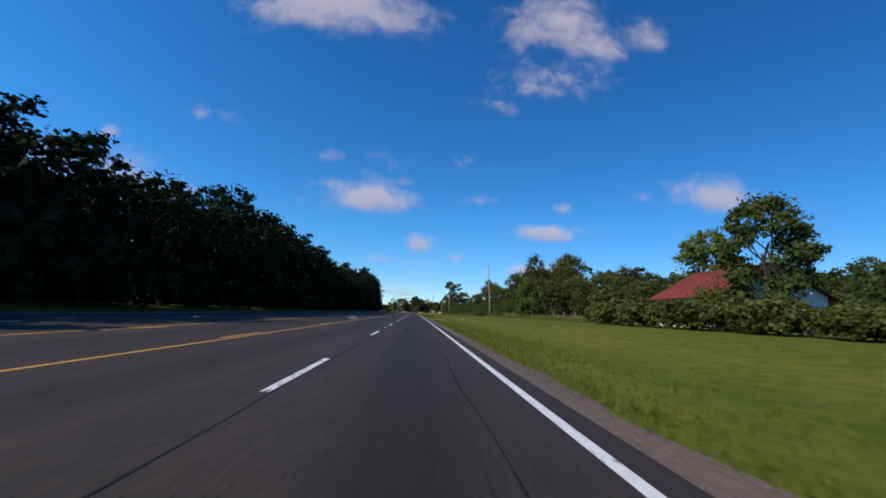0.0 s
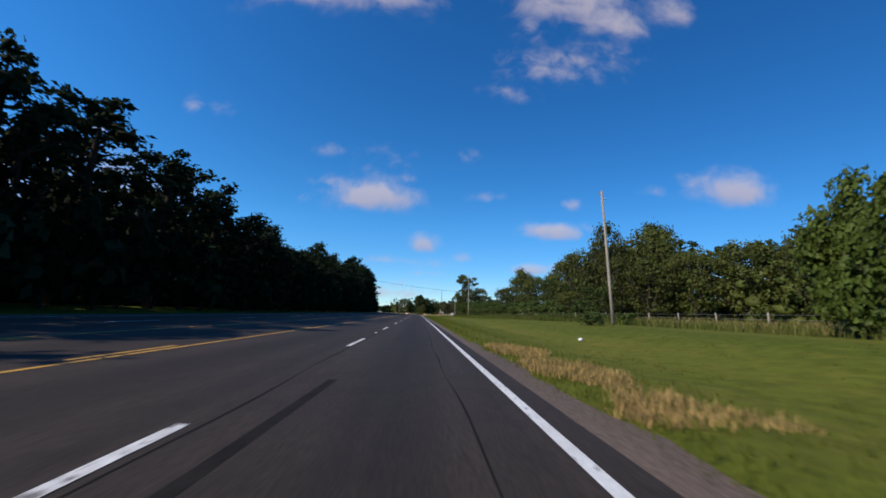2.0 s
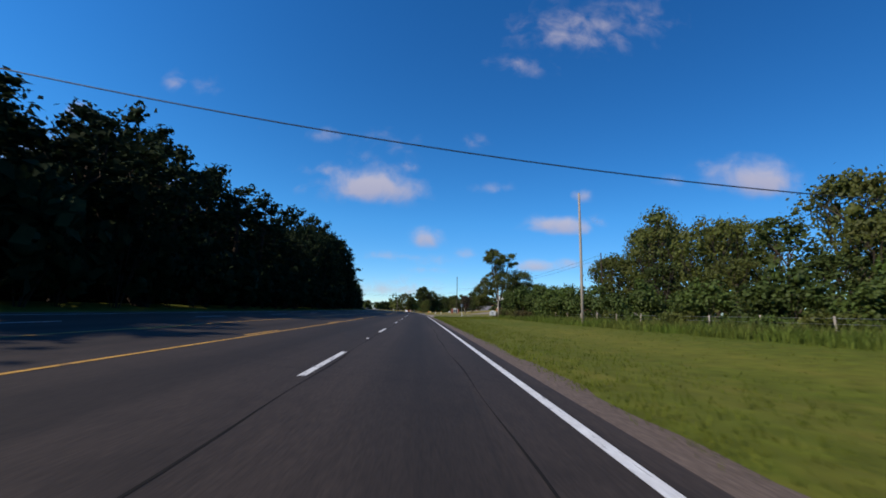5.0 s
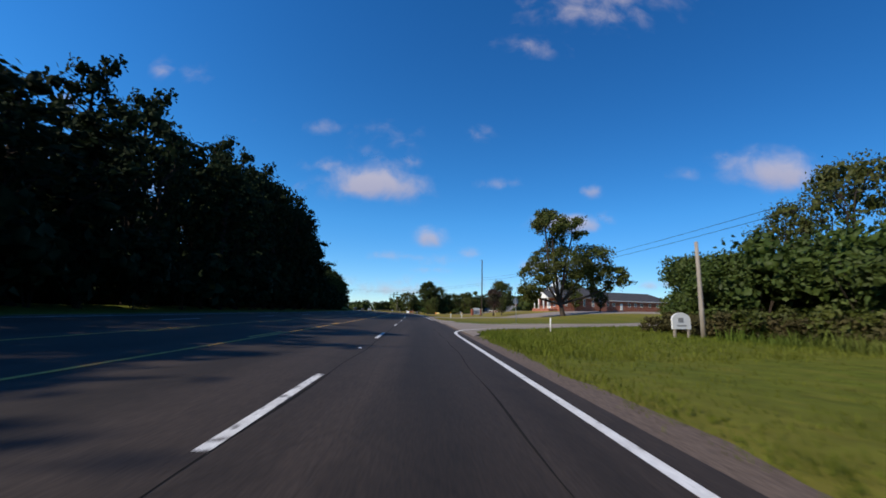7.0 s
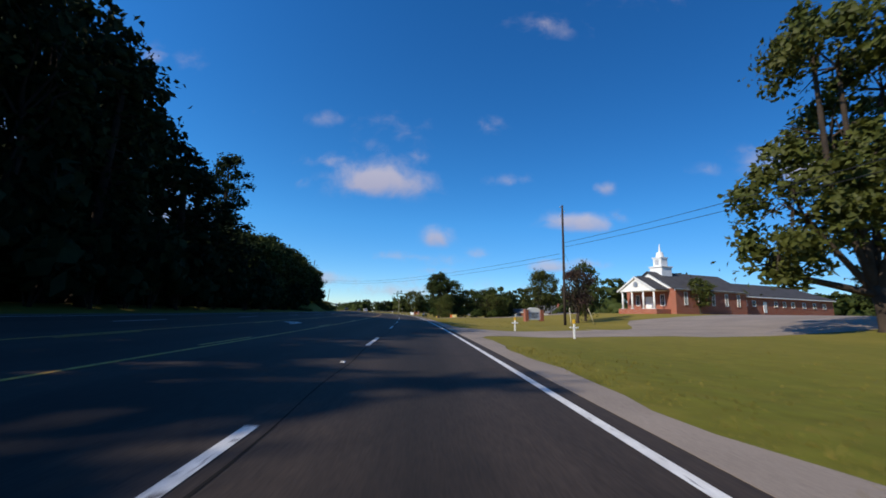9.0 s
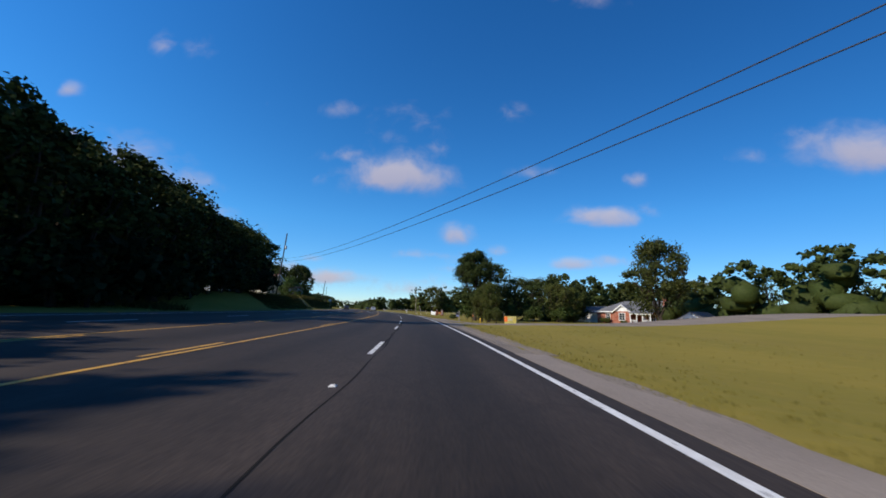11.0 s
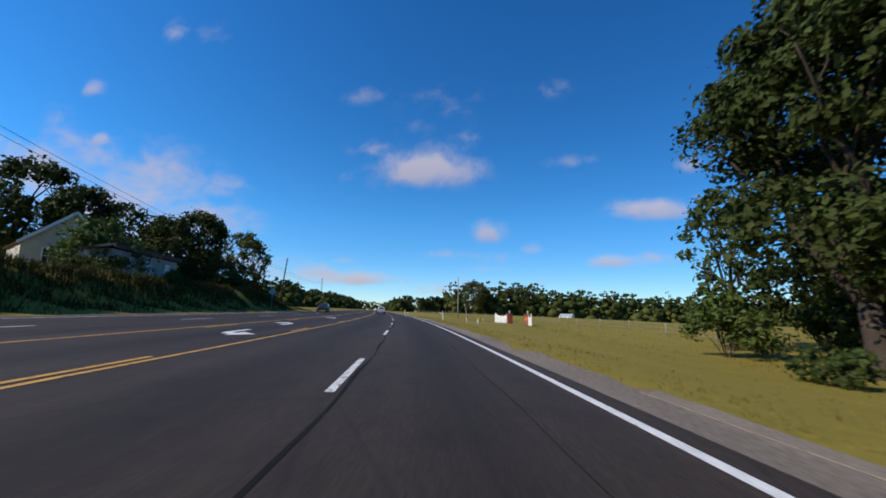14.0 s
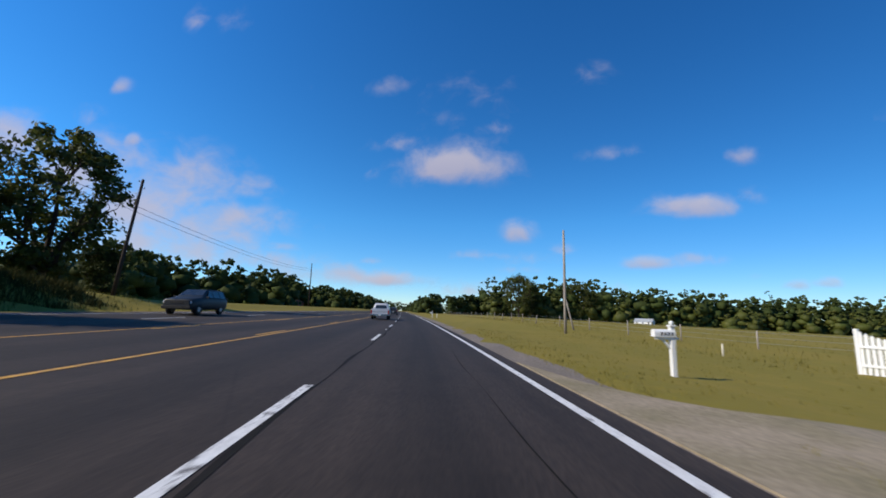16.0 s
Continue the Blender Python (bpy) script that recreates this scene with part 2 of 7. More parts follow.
DASH_WHITE = mat("flaking white lane paint", (0.72, 0.71, 0.68), (0.56, 0.54, 0.51), 0.7, 3.0, 25, 0.2, mixing=0.35)
rubbed(DASH_WHITE, (0.06, 0.05, 0.043), 0.06)
rubbed(LINE_WHITE, (0.10, 0.085, 0.072), 0.0)
LINE_YELLOW = mat("worn yellow road paint", (0.62, 0.33, 0.045), (0.45, 0.24, 0.04), 0.65, 1.2, 25, 0.2, mixing=0.4)
rubbed(LINE_YELLOW, (0.05, 0.042, 0.036), 0.04)
GRASS = mat("mown grass", (0.070, 0.095, 0.009), (0.094, 0.103, 0.012), 0.95, 0.05, 2.2, 0.6, depth=0.06, mixing=0.6, spec=0.1)


def drier(m, y0, y1, tint):
    """Grass that turns drier along the road, with mown streaks and worn patches."""
    n, l = m.node_tree.nodes, m.node_tree.links
    b = n["Principled BSDF"]
    src = b.inputs["Base Color"].links[0].from_socket
    tc, sep = n.new("ShaderNodeTexCoord"), n.new("ShaderNodeSeparateXYZ")
    l.new(tc.outputs["Object"], sep.inputs[0])
    mr = n.new("ShaderNodeMapRange")
    mr.inputs[1].default_value, mr.inputs[2].default_value, mr.inputs[3].default_value, mr.inputs[4].default_value = y0, y1, 0.0, 0.80
    l.new(sep.outputs[1], mr.inputs[0])
    out = mr.outputs[0]
    for size, detail, lo, hi, gain in (((0.35, 0.03, 1), 4, 0.42, 0.72, 0.24), ((0.12, 0.12, 1), 6, 0.5, 0.7, 0.20), ((1.4, 0.9, 1), 5, 0.52, 0.75, 0.26)):
        mp = n.new("ShaderNodeMapping")
        mp.inputs["Scale"].default_value = size
        l.new(tc.outputs["Object"], mp.inputs[0])
        nz = n.new("ShaderNodeTexNoise")
        nz.inputs["Scale"].default_value, nz.inputs["Detail"].default_value = 1.0, detail
        l.new(mp.outputs[0], nz.inputs["Vector"])
        ra = n.new("ShaderNodeMapRange")
        ra.inputs[1].default_value, ra.inputs[2].default_value, ra.inputs[4].default_value = lo, hi, gain
        l.new(nz.outputs[0], ra.inputs[0])
        ad = n.new("ShaderNodeMath")
        l.new(out, ad.inputs[0])
        l.new(ra.outputs[0], ad.inputs[1])
        out = ad.outputs[0]
    mix = n.new("ShaderNodeMix")
    mix.data_type = "RGBA"
    mix.inputs["B"].default_value = (*tint, 1)
    l.new(out, mix.inputs["Factor"])
    l.new(src, mix.inputs["A"])
    l.new(mix.outputs["Result"], b.inputs["Base Color"])


drier(GRASS, 226, 285, (0.222, 0.174, 0.034))
# bark of the wood, with its shade put into the colour
SHADED_BARK = mat("bark darkened for shade", (0.040, 0.030, 0.024), (0.024, 0.019, 0.016), 0.95, 1.5, 12, 0.8, depth=0.03, spec=0.05)
BARK = mat("grey brown bark", (0.066, 0.050, 0.038), (0.040, 0.032, 0.027), 0.95, 1.5, 12, 0.8, depth=0.03, spec=0.1)
OAK_LEAF = mat("oak leaves", (0.058, 0.074, 0.013), (0.082, 0.085, 0.017), 0.6, 0.25, 3, 0, spread=0.45, through_light=0.3, spec=0.25)
DARK_LEAF = mat("dark leaves", (0.037, 0.053, 0.013), (0.052, 0.066, 0.017), 0.7, 0.25, 3, 0, spread=0.45, through_light=0.2, spec=0.12)
# needles and leaves of the wood, near black to stand for deep shade
SHADED_LEAF = mat("needles and leaves darkened for shade", (0.014, 0.022, 0.010), (0.022, 0.032, 0.012), 0.8, 0.25, 3, 0, spread=0.45, through_light=0.15, spec=0.06)
BUSH_LEAF = mat("bush leaves", (0.052, 0.084, 0.015), (0.070, 0.090, 0.019), 0.6, 0.3, 3, 0, spread=0.4, through_light=0.3, spec=0.25)
YOUNG_LEAF = mat("young green leaves", (0.086, 0.130, 0.020), (0.104, 0.132, 0.025), 0.6, 0.3, 3, 0, spread=0.4, through_light=0.35, spec=0.2)
YELLOW_LEAF = mat("yellow green leaves", (0.15, 0.165, 0.022), (0.11, 0.14, 0.02), 0.6, 0.3, 3, 0, spread=0.4, through_light=0.35, spec=0.25)
BROWN_LEAF = mat("brownish leaves", (0.082, 0.062, 0.026), (0.050, 0.056, 0.018), 0.75, 0.4, 3, 0, spread=0.4, through_light=0.25, spec=0.15)
RED_LEAF = mat("dull red leaves", (0.060, 0.028, 0.026), (0.030, 0.040, 0.020), 0.6, 0.5, 3, 0, spread=0.4, through_light=0.2, spec=0.25)
GRASS_BLADE = mat("grass blades", (0.094, 0.124, 0.014), (0.122, 0.132, 0.018), 0.8, 0.08, 2, 0, spread=0.35, through_light=0.35, spec=0.15)
WEED_BLADE = mat("bright weeds", (0.10, 0.165, 0.02), (0.15, 0.16, 0.035), 0.8, 0.12, 2, 0, spread=0.4, through_light=0.4, spec=0.15)
DRY_WEED = mat("dead brown weeds", (0.31, 0.225, 0.095), (0.22, 0.175, 0.07), 0.9, 0.2, 2, 0, spread=0.4, through_light=0.3, spec=0.1)
OLIVE_BLADE = mat("olive grass blades", (0.19, 0.165, 0.032), (0.25, 0.20, 0.05), 0.8, 0.08, 2, 0, spread=0.35, through_light=0.35, spec=0.15)
# weeds of the far bank, the slope's shade put into their colour
SHADED_BLADE = mat("rank weeds darkened for shade", (0.058, 0.060, 0.014), (0.072, 0.066, 0.020), 0.85, 0.12, 2, 0, spread=0.4, through_light=0.15, spec=0.08)
TALL_BLADE = mat("tall weeds", (0.085, 0.125, 0.02), (0.13, 0.125, 0.035), 0.8, 0.12, 2, 0, spread=0.4, through_light=0.35, spec=0.15)
DRY_BLADE = mat("dry grass", (0.42, 0.285, 0.115), (0.30, 0.215, 0.085), 0.85, 0.3, 2, 0, spread=0.35, through_light=0.3, spec=0.1)
POLE_WOOD = mat("weathered pole wood", (0.34, 0.30, 0.25), (0.22, 0.19, 0.16), 0.9, 2.0, 25, 0.5, stretch=(1, 1, 0.1), spec=0.15)
DARK_POLE = mat("dark creosoted pole wood", (0.055, 0.042, 0.034), (0.035, 0.028, 0.024), 0.9, 2.0, 25, 0.5, stretch=(1, 1, 0.1), spec=0.15)
CABLE = mat("black cable", (0.012, 0.012, 0.013), None, 0.6, 1, 5, 0)
BRICK = mat("red brick", (0.30, 0.085, 0.045), (0.24, 0.065, 0.04), 0.9, 0.7, 14, 0.4, spread=0.12, mixing=0.5, spec=0.2)
def brick_wall(name, base, alt, joint):
    m = mat(name, base, alt, 0.9, 0.5, 14, 0.3, mixing=0.4, spec=0.15)
    n, l = m.node_tree.nodes, m.node_tree.links
    b = n["Principled BSDF"]
    src = b.inputs["Base Color"].links[0].from_socket
    tc, sep, add, com = n.new("ShaderNodeTexCoord"), n.new("ShaderNodeSeparateXYZ"), n.new("ShaderNodeMath"), n.new("ShaderNodeCombineXYZ")
    l.new(tc.outputs["Object"], sep.inputs[0])
    l.new(sep.outputs[0], add.inputs[0])
    l.new(sep.outputs[1], add.inputs[1])
    l.new(add.outputs[0], com.inputs[0])
    l.new(sep.outputs[2], com.inputs[1])
    br = n.new("ShaderNodeTexBrick")
    l.new(com.outputs[0], br.inputs["Vector"])
    br.inputs["Scale"].default_value = 1.0
    br.inputs["Brick Width"].default_value, br.inputs["Row Height"].default_value = 0.21, 0.075
    br.inputs["Mortar Size"].default_value = 0.008
    br.inputs["Mortar"].default_value = (*joint, 1)
    br.inputs["Color1"].default_value, br.inputs["Color2"].default_value = (1, 1, 1, 1), (0.6, 0.6, 0.62, 1)
    mul = n.new("ShaderNodeMix")
    mul.data_type, mul.blend_type = "RGBA", "MULTIPLY"
    mul.inputs["Factor"].default_value = 1.0
    l.new(src, mul.inputs["A"])
    l.new(br.outputs["Color"], mul.inputs["B"])
    pick = n.new("ShaderNodeMix")
    pick.data_type = "RGBA"
    pick.inputs["B"].default_value = (*joint, 1)
    l.new(br.outputs["Fac"], pick.inputs["Factor"])
    l.new(mul.outputs["Result"], pick.inputs["A"])
    l.new(pick.outputs["Result"], b.inputs["Base Color"])
    return m


BRICK_WALL = brick_wall("red brick wall", (0.40, 0.11, 0.055), (0.32, 0.085, 0.05), (0.36, 0.24, 0.19))
MORTAR = mat("grey pink mortar", (0.30, 0.19, 0.15), (0.26, 0.16, 0.13), 0.95, 2, 30, 0.3, spec=0.1)
WHITE = mat("white painted wood", (0.80, 0.80, 0.78), (0.70, 0.70, 0.68), 0.55, 1.5, 30, 0.1, mixing=0.12)
CREAM = mat("cream weathered boards", (0.62, 0.57, 0.45), (0.48, 0.44, 0.34), 0.8, 0.8, 12, 0.25, mixing=0.3)
SHINGLE = mat("charcoal shingles", (0.050, 0.050, 0.056), (0.075, 0.073, 0.076), 0.95, 0.8, 9, 0.5, depth=0.02, spread=0.1, spec=0.15)
GREY_SHINGLE = mat("grey shingles", (0.17, 0.17, 0.18), (0.13, 0.13, 0.14), 0.95, 0.8, 9, 0.5, depth=0.02, spread=0.1, spec=0.15)
BROWN_SHINGLE = mat("brown shingles", (0.16, 0.085, 0.055), (0.11, 0.06, 0.045), 0.95, 0.8, 9, 0.5, depth=0.02, spread=0.1, spec=0.15)
RUST_ROOF = mat("rusty red metal roof", (0.21, 0.045, 0.03), (0.14, 0.032, 0.024), 0.7, 0.6, 8, 0.2, spec=0.2)
GLASS = mat("dark window glass", (0.02, 0.024, 0.03), (0.03, 0.035, 0.04), 0.08, 0.8, 4, 0, spec=0.6)
METAL = mat("galvanised metal", (0.45, 0.46, 0.47), (0.35, 0.36, 0.37), 0.45, 2, 25, 0.1, metal=0.7)
FABRIC = mat("plastic sheeting", (0.55, 0.57, 0.58), (0.42, 0.44, 0.45), 0.5, 0.7, 8, 0.1, through_light=0.3)
RUBBER = mat("black rubber", (0.015, 0.015, 0.016), None, 0.8, 2, 30, 0.1)


# ---- building blocks ----
def mesh_of(bm, material):
    me = bpy.data.meshes.new("part")
    bm.to_mesh(me)
    bm.free()
    me.materials.append(material)
    return me


def part(name, bm, material, parent=None, label=""):
    """Links a bmesh as one mesh object under a thing or under a part."""
    ob = new(name, mesh_of(bm, material))
    ob.parent = parent
    return tagged(ob, label) if label else ob


def thing(name, m, label, category, group="", kind=""):
    ob = new(name)
    ob.empty_display_size = 0.2
    ob.matrix_basis = m
    return tagged(ob, label, category, group, kind)


def box(x0, x1, y0, y1, z0, z1, bevel=0.0, bm=None):
    own = bmesh.new()
    bmesh.ops.create_cube(own, size=1, matrix=Matrix.Translation(((x0 + x1) / 2, (y0 + y1) / 2, (z0 + z1) / 2)) @ Matrix.Diagonal((abs(x1 - x0), abs(y1 - y0), abs(z1 - z0), 1)))
    if bevel:
        bmesh.ops.bevel(own, geom=own.edges[:], offset=bevel, segments=2, affect="EDGES", profile=0.6)
    return joined(own, bm)


def joined(own, bm):
    if bm is None:
        return own
    me = bpy.data.meshes.new("scrap")
    own.to_mesh(me)
    own.free()
    bm.from_mesh(me)
    bpy.data.meshes.remove(me)
    return bm


def tube(points, radii, sides=8, bm=None, caps=True):
    """A tapered round bar along points."""
    bm = bm or bmesh.new()
    rings = []
    for i, p in enumerate(points):
        p = Vector(p)
        a = Vector(points[max(i - 1, 0)])
        b = Vector(points[min(i + 1, len(points) - 1)])
        t = (b - a).normalized()
        u = t.cross(Vector((0.3, 0.9, 0.1))).normalized()
        w = t.cross(u)
        rings.append([bm.verts.new(p + (u * math.cos(k * math.tau / sides) + w * math.sin(k * math.tau / sides)) * radii[i]) for k in range(sides)])
    for a, b in zip(rings, rings[1:]):
        for k in range(sides):
            f = bm.faces.new((a[k], a[(k + 1) % sides], b[(k + 1) % sides], b[k]))
            f.smooth = True
    if caps:
        bm.faces.new(rings[0][::-1])
        bm.faces.new(rings[-1])
    return bm


def prism(outline, y0, y1, bm=None):
    """An outline in x, z drawn out along y."""
    bm = bm or bmesh.new()
    a = [bm.verts.new((x, y0, z)) for x, z in outline]
    b = [bm.verts.new((x, y1, z)) for x, z in outline]
    n = len(outline)
    bm.faces.new(a)
    bm.faces.new(b[::-1])
    for i in range(n):
        bm.faces.new((a[i], b[i], b[(i + 1) % n], a[(i + 1) % n]))
    bmesh.ops.recalc_face_normals(bm, faces=bm.faces[:])
    return bm


def slab(corners, thick, bm=None):
    """A flat plate from four corners of its upper face."""
    bm = bm or bmesh.new()
    c = [Vector(v) for v in corners]
    n = (c[1] - c[0]).cross(c[2] - c[0]).normalized()
    if n.z < 0:
        n = -n
    a = [bm.verts.new(v) for v in c]
    b = [bm.verts.new(v - n * thick) for v in c]
    bm.faces.new(a)
    bm.faces.new(b[::-1])
    k = len(c)
    for i in range(k):
        bm.faces.new((a[i], b[i], b[(i + 1) % k], a[(i + 1) % k]))
    bmesh.ops.recalc_face_normals(bm, faces=bm.faces[:])
    return bm


def raw(name, verts, faces, material, parent=None, smooth=False):
    me = bpy.data.meshes.new(name)
    me.from_pydata(verts, [], faces)
    me.materials.append(material)
    if smooth:
        me.shade_smooth()
    ob = new(name, me)
    ob.parent = parent
    return ob


# ---- ground ----
def spaced(lo, hi, near_lo, near_hi, fine, grow=1.18):
    v = list(np.arange(near_lo, near_hi + fine / 2, fine))
    g, x = fine, near_lo
    while x > lo:
        g *= grow
        x -= g
        v.insert(0, x)
    g, x = fine, near_hi
    while x < hi:
        g *= grow
        x += g
        v.append(x)
    return np.array(v)


gx, gy = spaced(-4200, 4200, -130, 75, 1.6), spaced(-1500, 4300, -50, 520, 3.2)
GX, GY = np.meshgrid(gx, gy)
GS, GD = near_road(GX.ravel(), GY.ravel())
wide = np.abs(GD)
GZ = height(GS, np.clip(GD, -400, 400)) + 0.5 * step(60, 160, wide) * np.sin(GX.ravel() * 0.013 + 1) * np.cos(GY.ravel() * 0.011)
GZ = GZ - 0.07 * ((GD > -17.8) & (GD < 3.0))
GZ = GZ - 4.0 * step(700, 4000, np.hypot(GX.ravel(), GY.ravel() - 300))
cols = len(gx)
gverts = np.stack([GX.ravel(), GY.ravel(), GZ], 1).tolist()
gfaces = [(r * cols + c, r * cols + c + 1, (r + 1) * cols + c + 1, (r + 1) * cols + c) for r in range(len(gy) - 1) for c in range(cols - 1)]
ground = tagged(raw("ground", gverts, gfaces, GRASS, smooth=True), "wide mown green and straw coloured grass verge and fields", "grass", kind="structure")


def strip(name, s_from, s_to, d_left, d_right, up, material, parent=None, pitch=4.0, across=1, thick=0.0):
    """A ribbon along the road. d_left and d_right may be functions of s."""
    left = d_left if callable(d_left) else (lambda s: d_left)
    right = d_right if callable(d_right) else (lambda s: d_right)
    n = max(1, int(math.ceil((s_to - s_from) / pitch)))
    v, f, place = [], [], []
    for i in range(n + 1):
        s = s_from + (s_to - s_from) * i / n
        for k in range(across + 1):
            d = left(s) + (right(s) - left(s)) * k / across
            v.append(put(s, d, up))
            place += [d, s, 0.0]
    w = across + 1
    for i in range(n):
        for k in range(across):
            f.append((i * w + k, i * w + k + 1, (i + 1) * w + k + 1, (i + 1) * w + k))
    if thick:
        m = len(v)
        v += [p - Vector((0, 0, thick)) for p in v]
        f += [tuple(m + i for i in q[::-1]) for q in f[:n * across]]
        rim = [k for k in range(w)] + [i * w + across for i in range(1, n + 1)] + [n * w + k for k in range(across - 1, -1, -1)] + [i * w for i in range(n - 1, 0, -1)]
        f += [(rim[i], m + rim[i], m + rim[(i + 1) % len(rim)], rim[(i + 1) % len(rim)]) for i in range(len(rim))]
    ob = raw(name, v, f, material, parent)
    at = ob.data.attributes.new("lane_place", "FLOAT_VECTOR", "POINT")
    at.data.foreach_set("vector", place * (2 if thick else 1))
    return ob


road = tagged(strip("road", -60, 1600, -17.2, 2.45, 0.0, ASPHALT, None, 4.0, 6, 0.10), "dark worn asphalt five lane highway with painted lines", "road", kind="structure")
tagged(strip("shoulder", -60, 236, 2.46, lambda s: 3.08 + 0.45 * float(step(236, 300, s)) + 0.10 * math.sin(s * 0.9) + 0.07 * math.sin(s * 2.3), -0.008, SHOULDER, None, 1.0, 2, 0.08), "dusty brown grey road shoulder along the grass", "shoulder", kind="structure")
pavement_dusty = tagged(strip("shoulder", 236, 900, 2.46, lambda s: 3.08 + 0.45 * float(step(236, 300, s)) + 0.10 * math.sin(s * 0.9) + 0.07 * math.sin(s * 2.3), -0.008, DUST, None, 1.0, 2, 0.08), "pale dusty gravelly road shoulder along the grass", "shoulder", kind="structure")
tagged(strip("shoulder", -60, 900, -18.6, -17.21, -0.008, SHOULDER, None, 3.0, 1, 0.08), "grey far road shoulder beside the woods", "shoulder", kind="structure")

EDGE, LANE, YELLOW, FAR_YELLOW, FAR_LANE, FAR_EDGE = 2.0, -1.60, -5.2, -9.15, -12.7, -16.3
LIFT = 0.006
strip("edge_line", -60, 205.5, EDGE - 0.075, EDGE + 0.075, LIFT, LINE_WHITE, road, 3.0)
strip("edge_line", 236, 900, EDGE - 0.075, EDGE + 0.075, LIFT, LINE_WHITE, road, 3.0)
strip("edge_line", -60, 900, FAR_EDGE - 0.06, FAR_EDGE + 0.06, LIFT, LINE_WHITE, road, 3.0)
strip("yellow_line", -60, 900, YELLOW - 0.06, YELLOW + 0.06, LIFT, LINE_YELLOW, road, 3.0)
strip("yellow_line", -60, 900, FAR_YELLOW - 0.06, FAR_YELLOW + 0.06, LIFT, LINE_YELLOW, road, 3.0)
for i in range(-5, 70):
    s = 17.6 + 12.19 * i
    shift = 6.9 if s < 180 else 10.0 if s < 290 else 11.7
    strip("lane_dash", s, s + 3.6, LANE - 0.065, LANE + 0.065, LIFT, DASH_WHITE, road, 1.3)
    strip("lane_dash", s + 5, s + 8.6, FAR_LANE - 0.06, FAR_LANE + 0.06, LIFT, LINE_WHITE, road, 1.3)
    strip("yellow_dash", s + shift, s + shift + 3.1, YELLOW - 0.32, YELLOW - 0.2, LIFT, LINE_YELLOW, road, 1.3)
    strip("yellow_dash", s + shift, s + shift + 3.1, FAR_YELLOW + 0.2, FAR_YELLOW + 0.32, LIFT, LINE_YELLOW, road, 1.3)


# ---- trees ----
ball_bm = bmesh.new()
bmesh.ops.create_icosphere(ball_bm, subdivisions=1, radius=1.0)
BALL = np.array([v.co[:] for v in ball_bm.verts])
BALL_FACES = np.array([[v.index for v in q.verts] for q in ball_bm.faces])
ball_bm.free()


def leaf_mesh(name, clumps, per, size, material, rng, squash=0.75, droop=0.0, core=0.14, hull=0.0, ragged=0.5, every=2):
    """A crown: small folded leaf sprays lying like shingles round each clump, a few of them within it or sticking out. clumps: rows of x, y, z, radius."""
    clumps = np.asarray(clumps, float)
    n = len(clumps) * per
    which = np.repeat(np.arange(len(clumps)), per)
    way = rng.normal(size=(n, 3))
    way[:, 2] += 0.25
    way /= np.linalg.norm(way, axis=1)[:, None]
    lump = 1 + 0.16 * np.sin(way[:, 0] * 5.1 + which * 1.7) * np.cos(way[:, 1] * 4.3 + which * 2.3) + 0.12 * np.sin(way[:, 2] * 6.7 + which)
    reach = np.clip(rng.normal(0.86, 0.15, n), 0.3, 1.3) * lump
    inner = rng.random(n) < core
    reach = np.where(inner, reach * 0.45, reach)
    off = way * (reach * clumps[which, 3])[:, None]
    lop = rng.uniform(0.7, 1.3, (len(clumps), 3))
    off *= lop[which]
    off[:, 2] *= squash
    mid = clumps[which, :3] + off
    mid[:, 2] -= droop * np.hypot(off[:, 0], off[:, 1])
    face = way + ragged * rng.normal(size=(n, 3))
    face /= np.linalg.norm(face, axis=1)[:, None]
    along = np.cross(face, rng.normal(size=(n, 3)))
    along += 0.35 * way
    along /= np.linalg.norm(along, axis=1)[:, None] + 1e-9
    side = np.cross(along, face)
    side /= np.linalg.norm(side, axis=1)[:, None] + 1e-9
    up = np.cross(side, along)
    ln = size * np.where(inner, np.minimum(clumps[which, 3] / size * 0.8, 1.8), rng.uniform(0.6, 1.35, n))[:, None]
    wd = ln * rng.uniform(0.45, 0.75, n)[:, None]
    a = mid - along * ln * 0.5
    b = mid + side * wd * 0.5 + up * wd * 0.18 + along * ln * rng.uniform(-0.2, 0.15, n)[:, None]
    c = mid + along * ln * 0.5
    d = mid - side * wd * 0.5 + up * wd * 0.18 + along * ln * rng.uniform(-0.2, 0.15, n)[:, None]
    v = np.stack([a, b, c, d], 1).reshape(-1, 3)
    i = np.arange(n) * 4
    f = np.concatenate([np.stack([i, i + 1, i + 2], 1), np.stack([i, i + 2, i + 3], 1)])
    # solid balls added inside the clumps to block light between the leaves
    if hull:
        pick = clumps[::every]
        m = len(pick)
        ball = BALL[None] * (hull * pick[:, 3, None, None] * rng.uniform(0.75, 1.15, (m, 12, 1))) * lop[::every, None, :]
        ball[..., 2] *= squash
        hv = (pick[:, None, :3] + ball).reshape(-1, 3)
        hf = (BALL_FACES[None] + (np.arange(m) * 12)[:, None, None]).reshape(-1, 3) + len(v)
        v, f = np.concatenate([v, hv]), np.concatenate([f, hf])
    me = bpy.data.meshes.new(name)
    me.vertices.add(len(v))
    me.vertices.foreach_set("co", v.ravel())
    me.loops.add(f.size)
    me.loops.foreach_set("vertex_index", f.ravel())
    me.polygons.add(len(f))
    me.polygons.foreach_set("loop_start", np.arange(len(f)) * 3)
    me.update(calc_edges=True)
    me.materials.append(material)
    return me


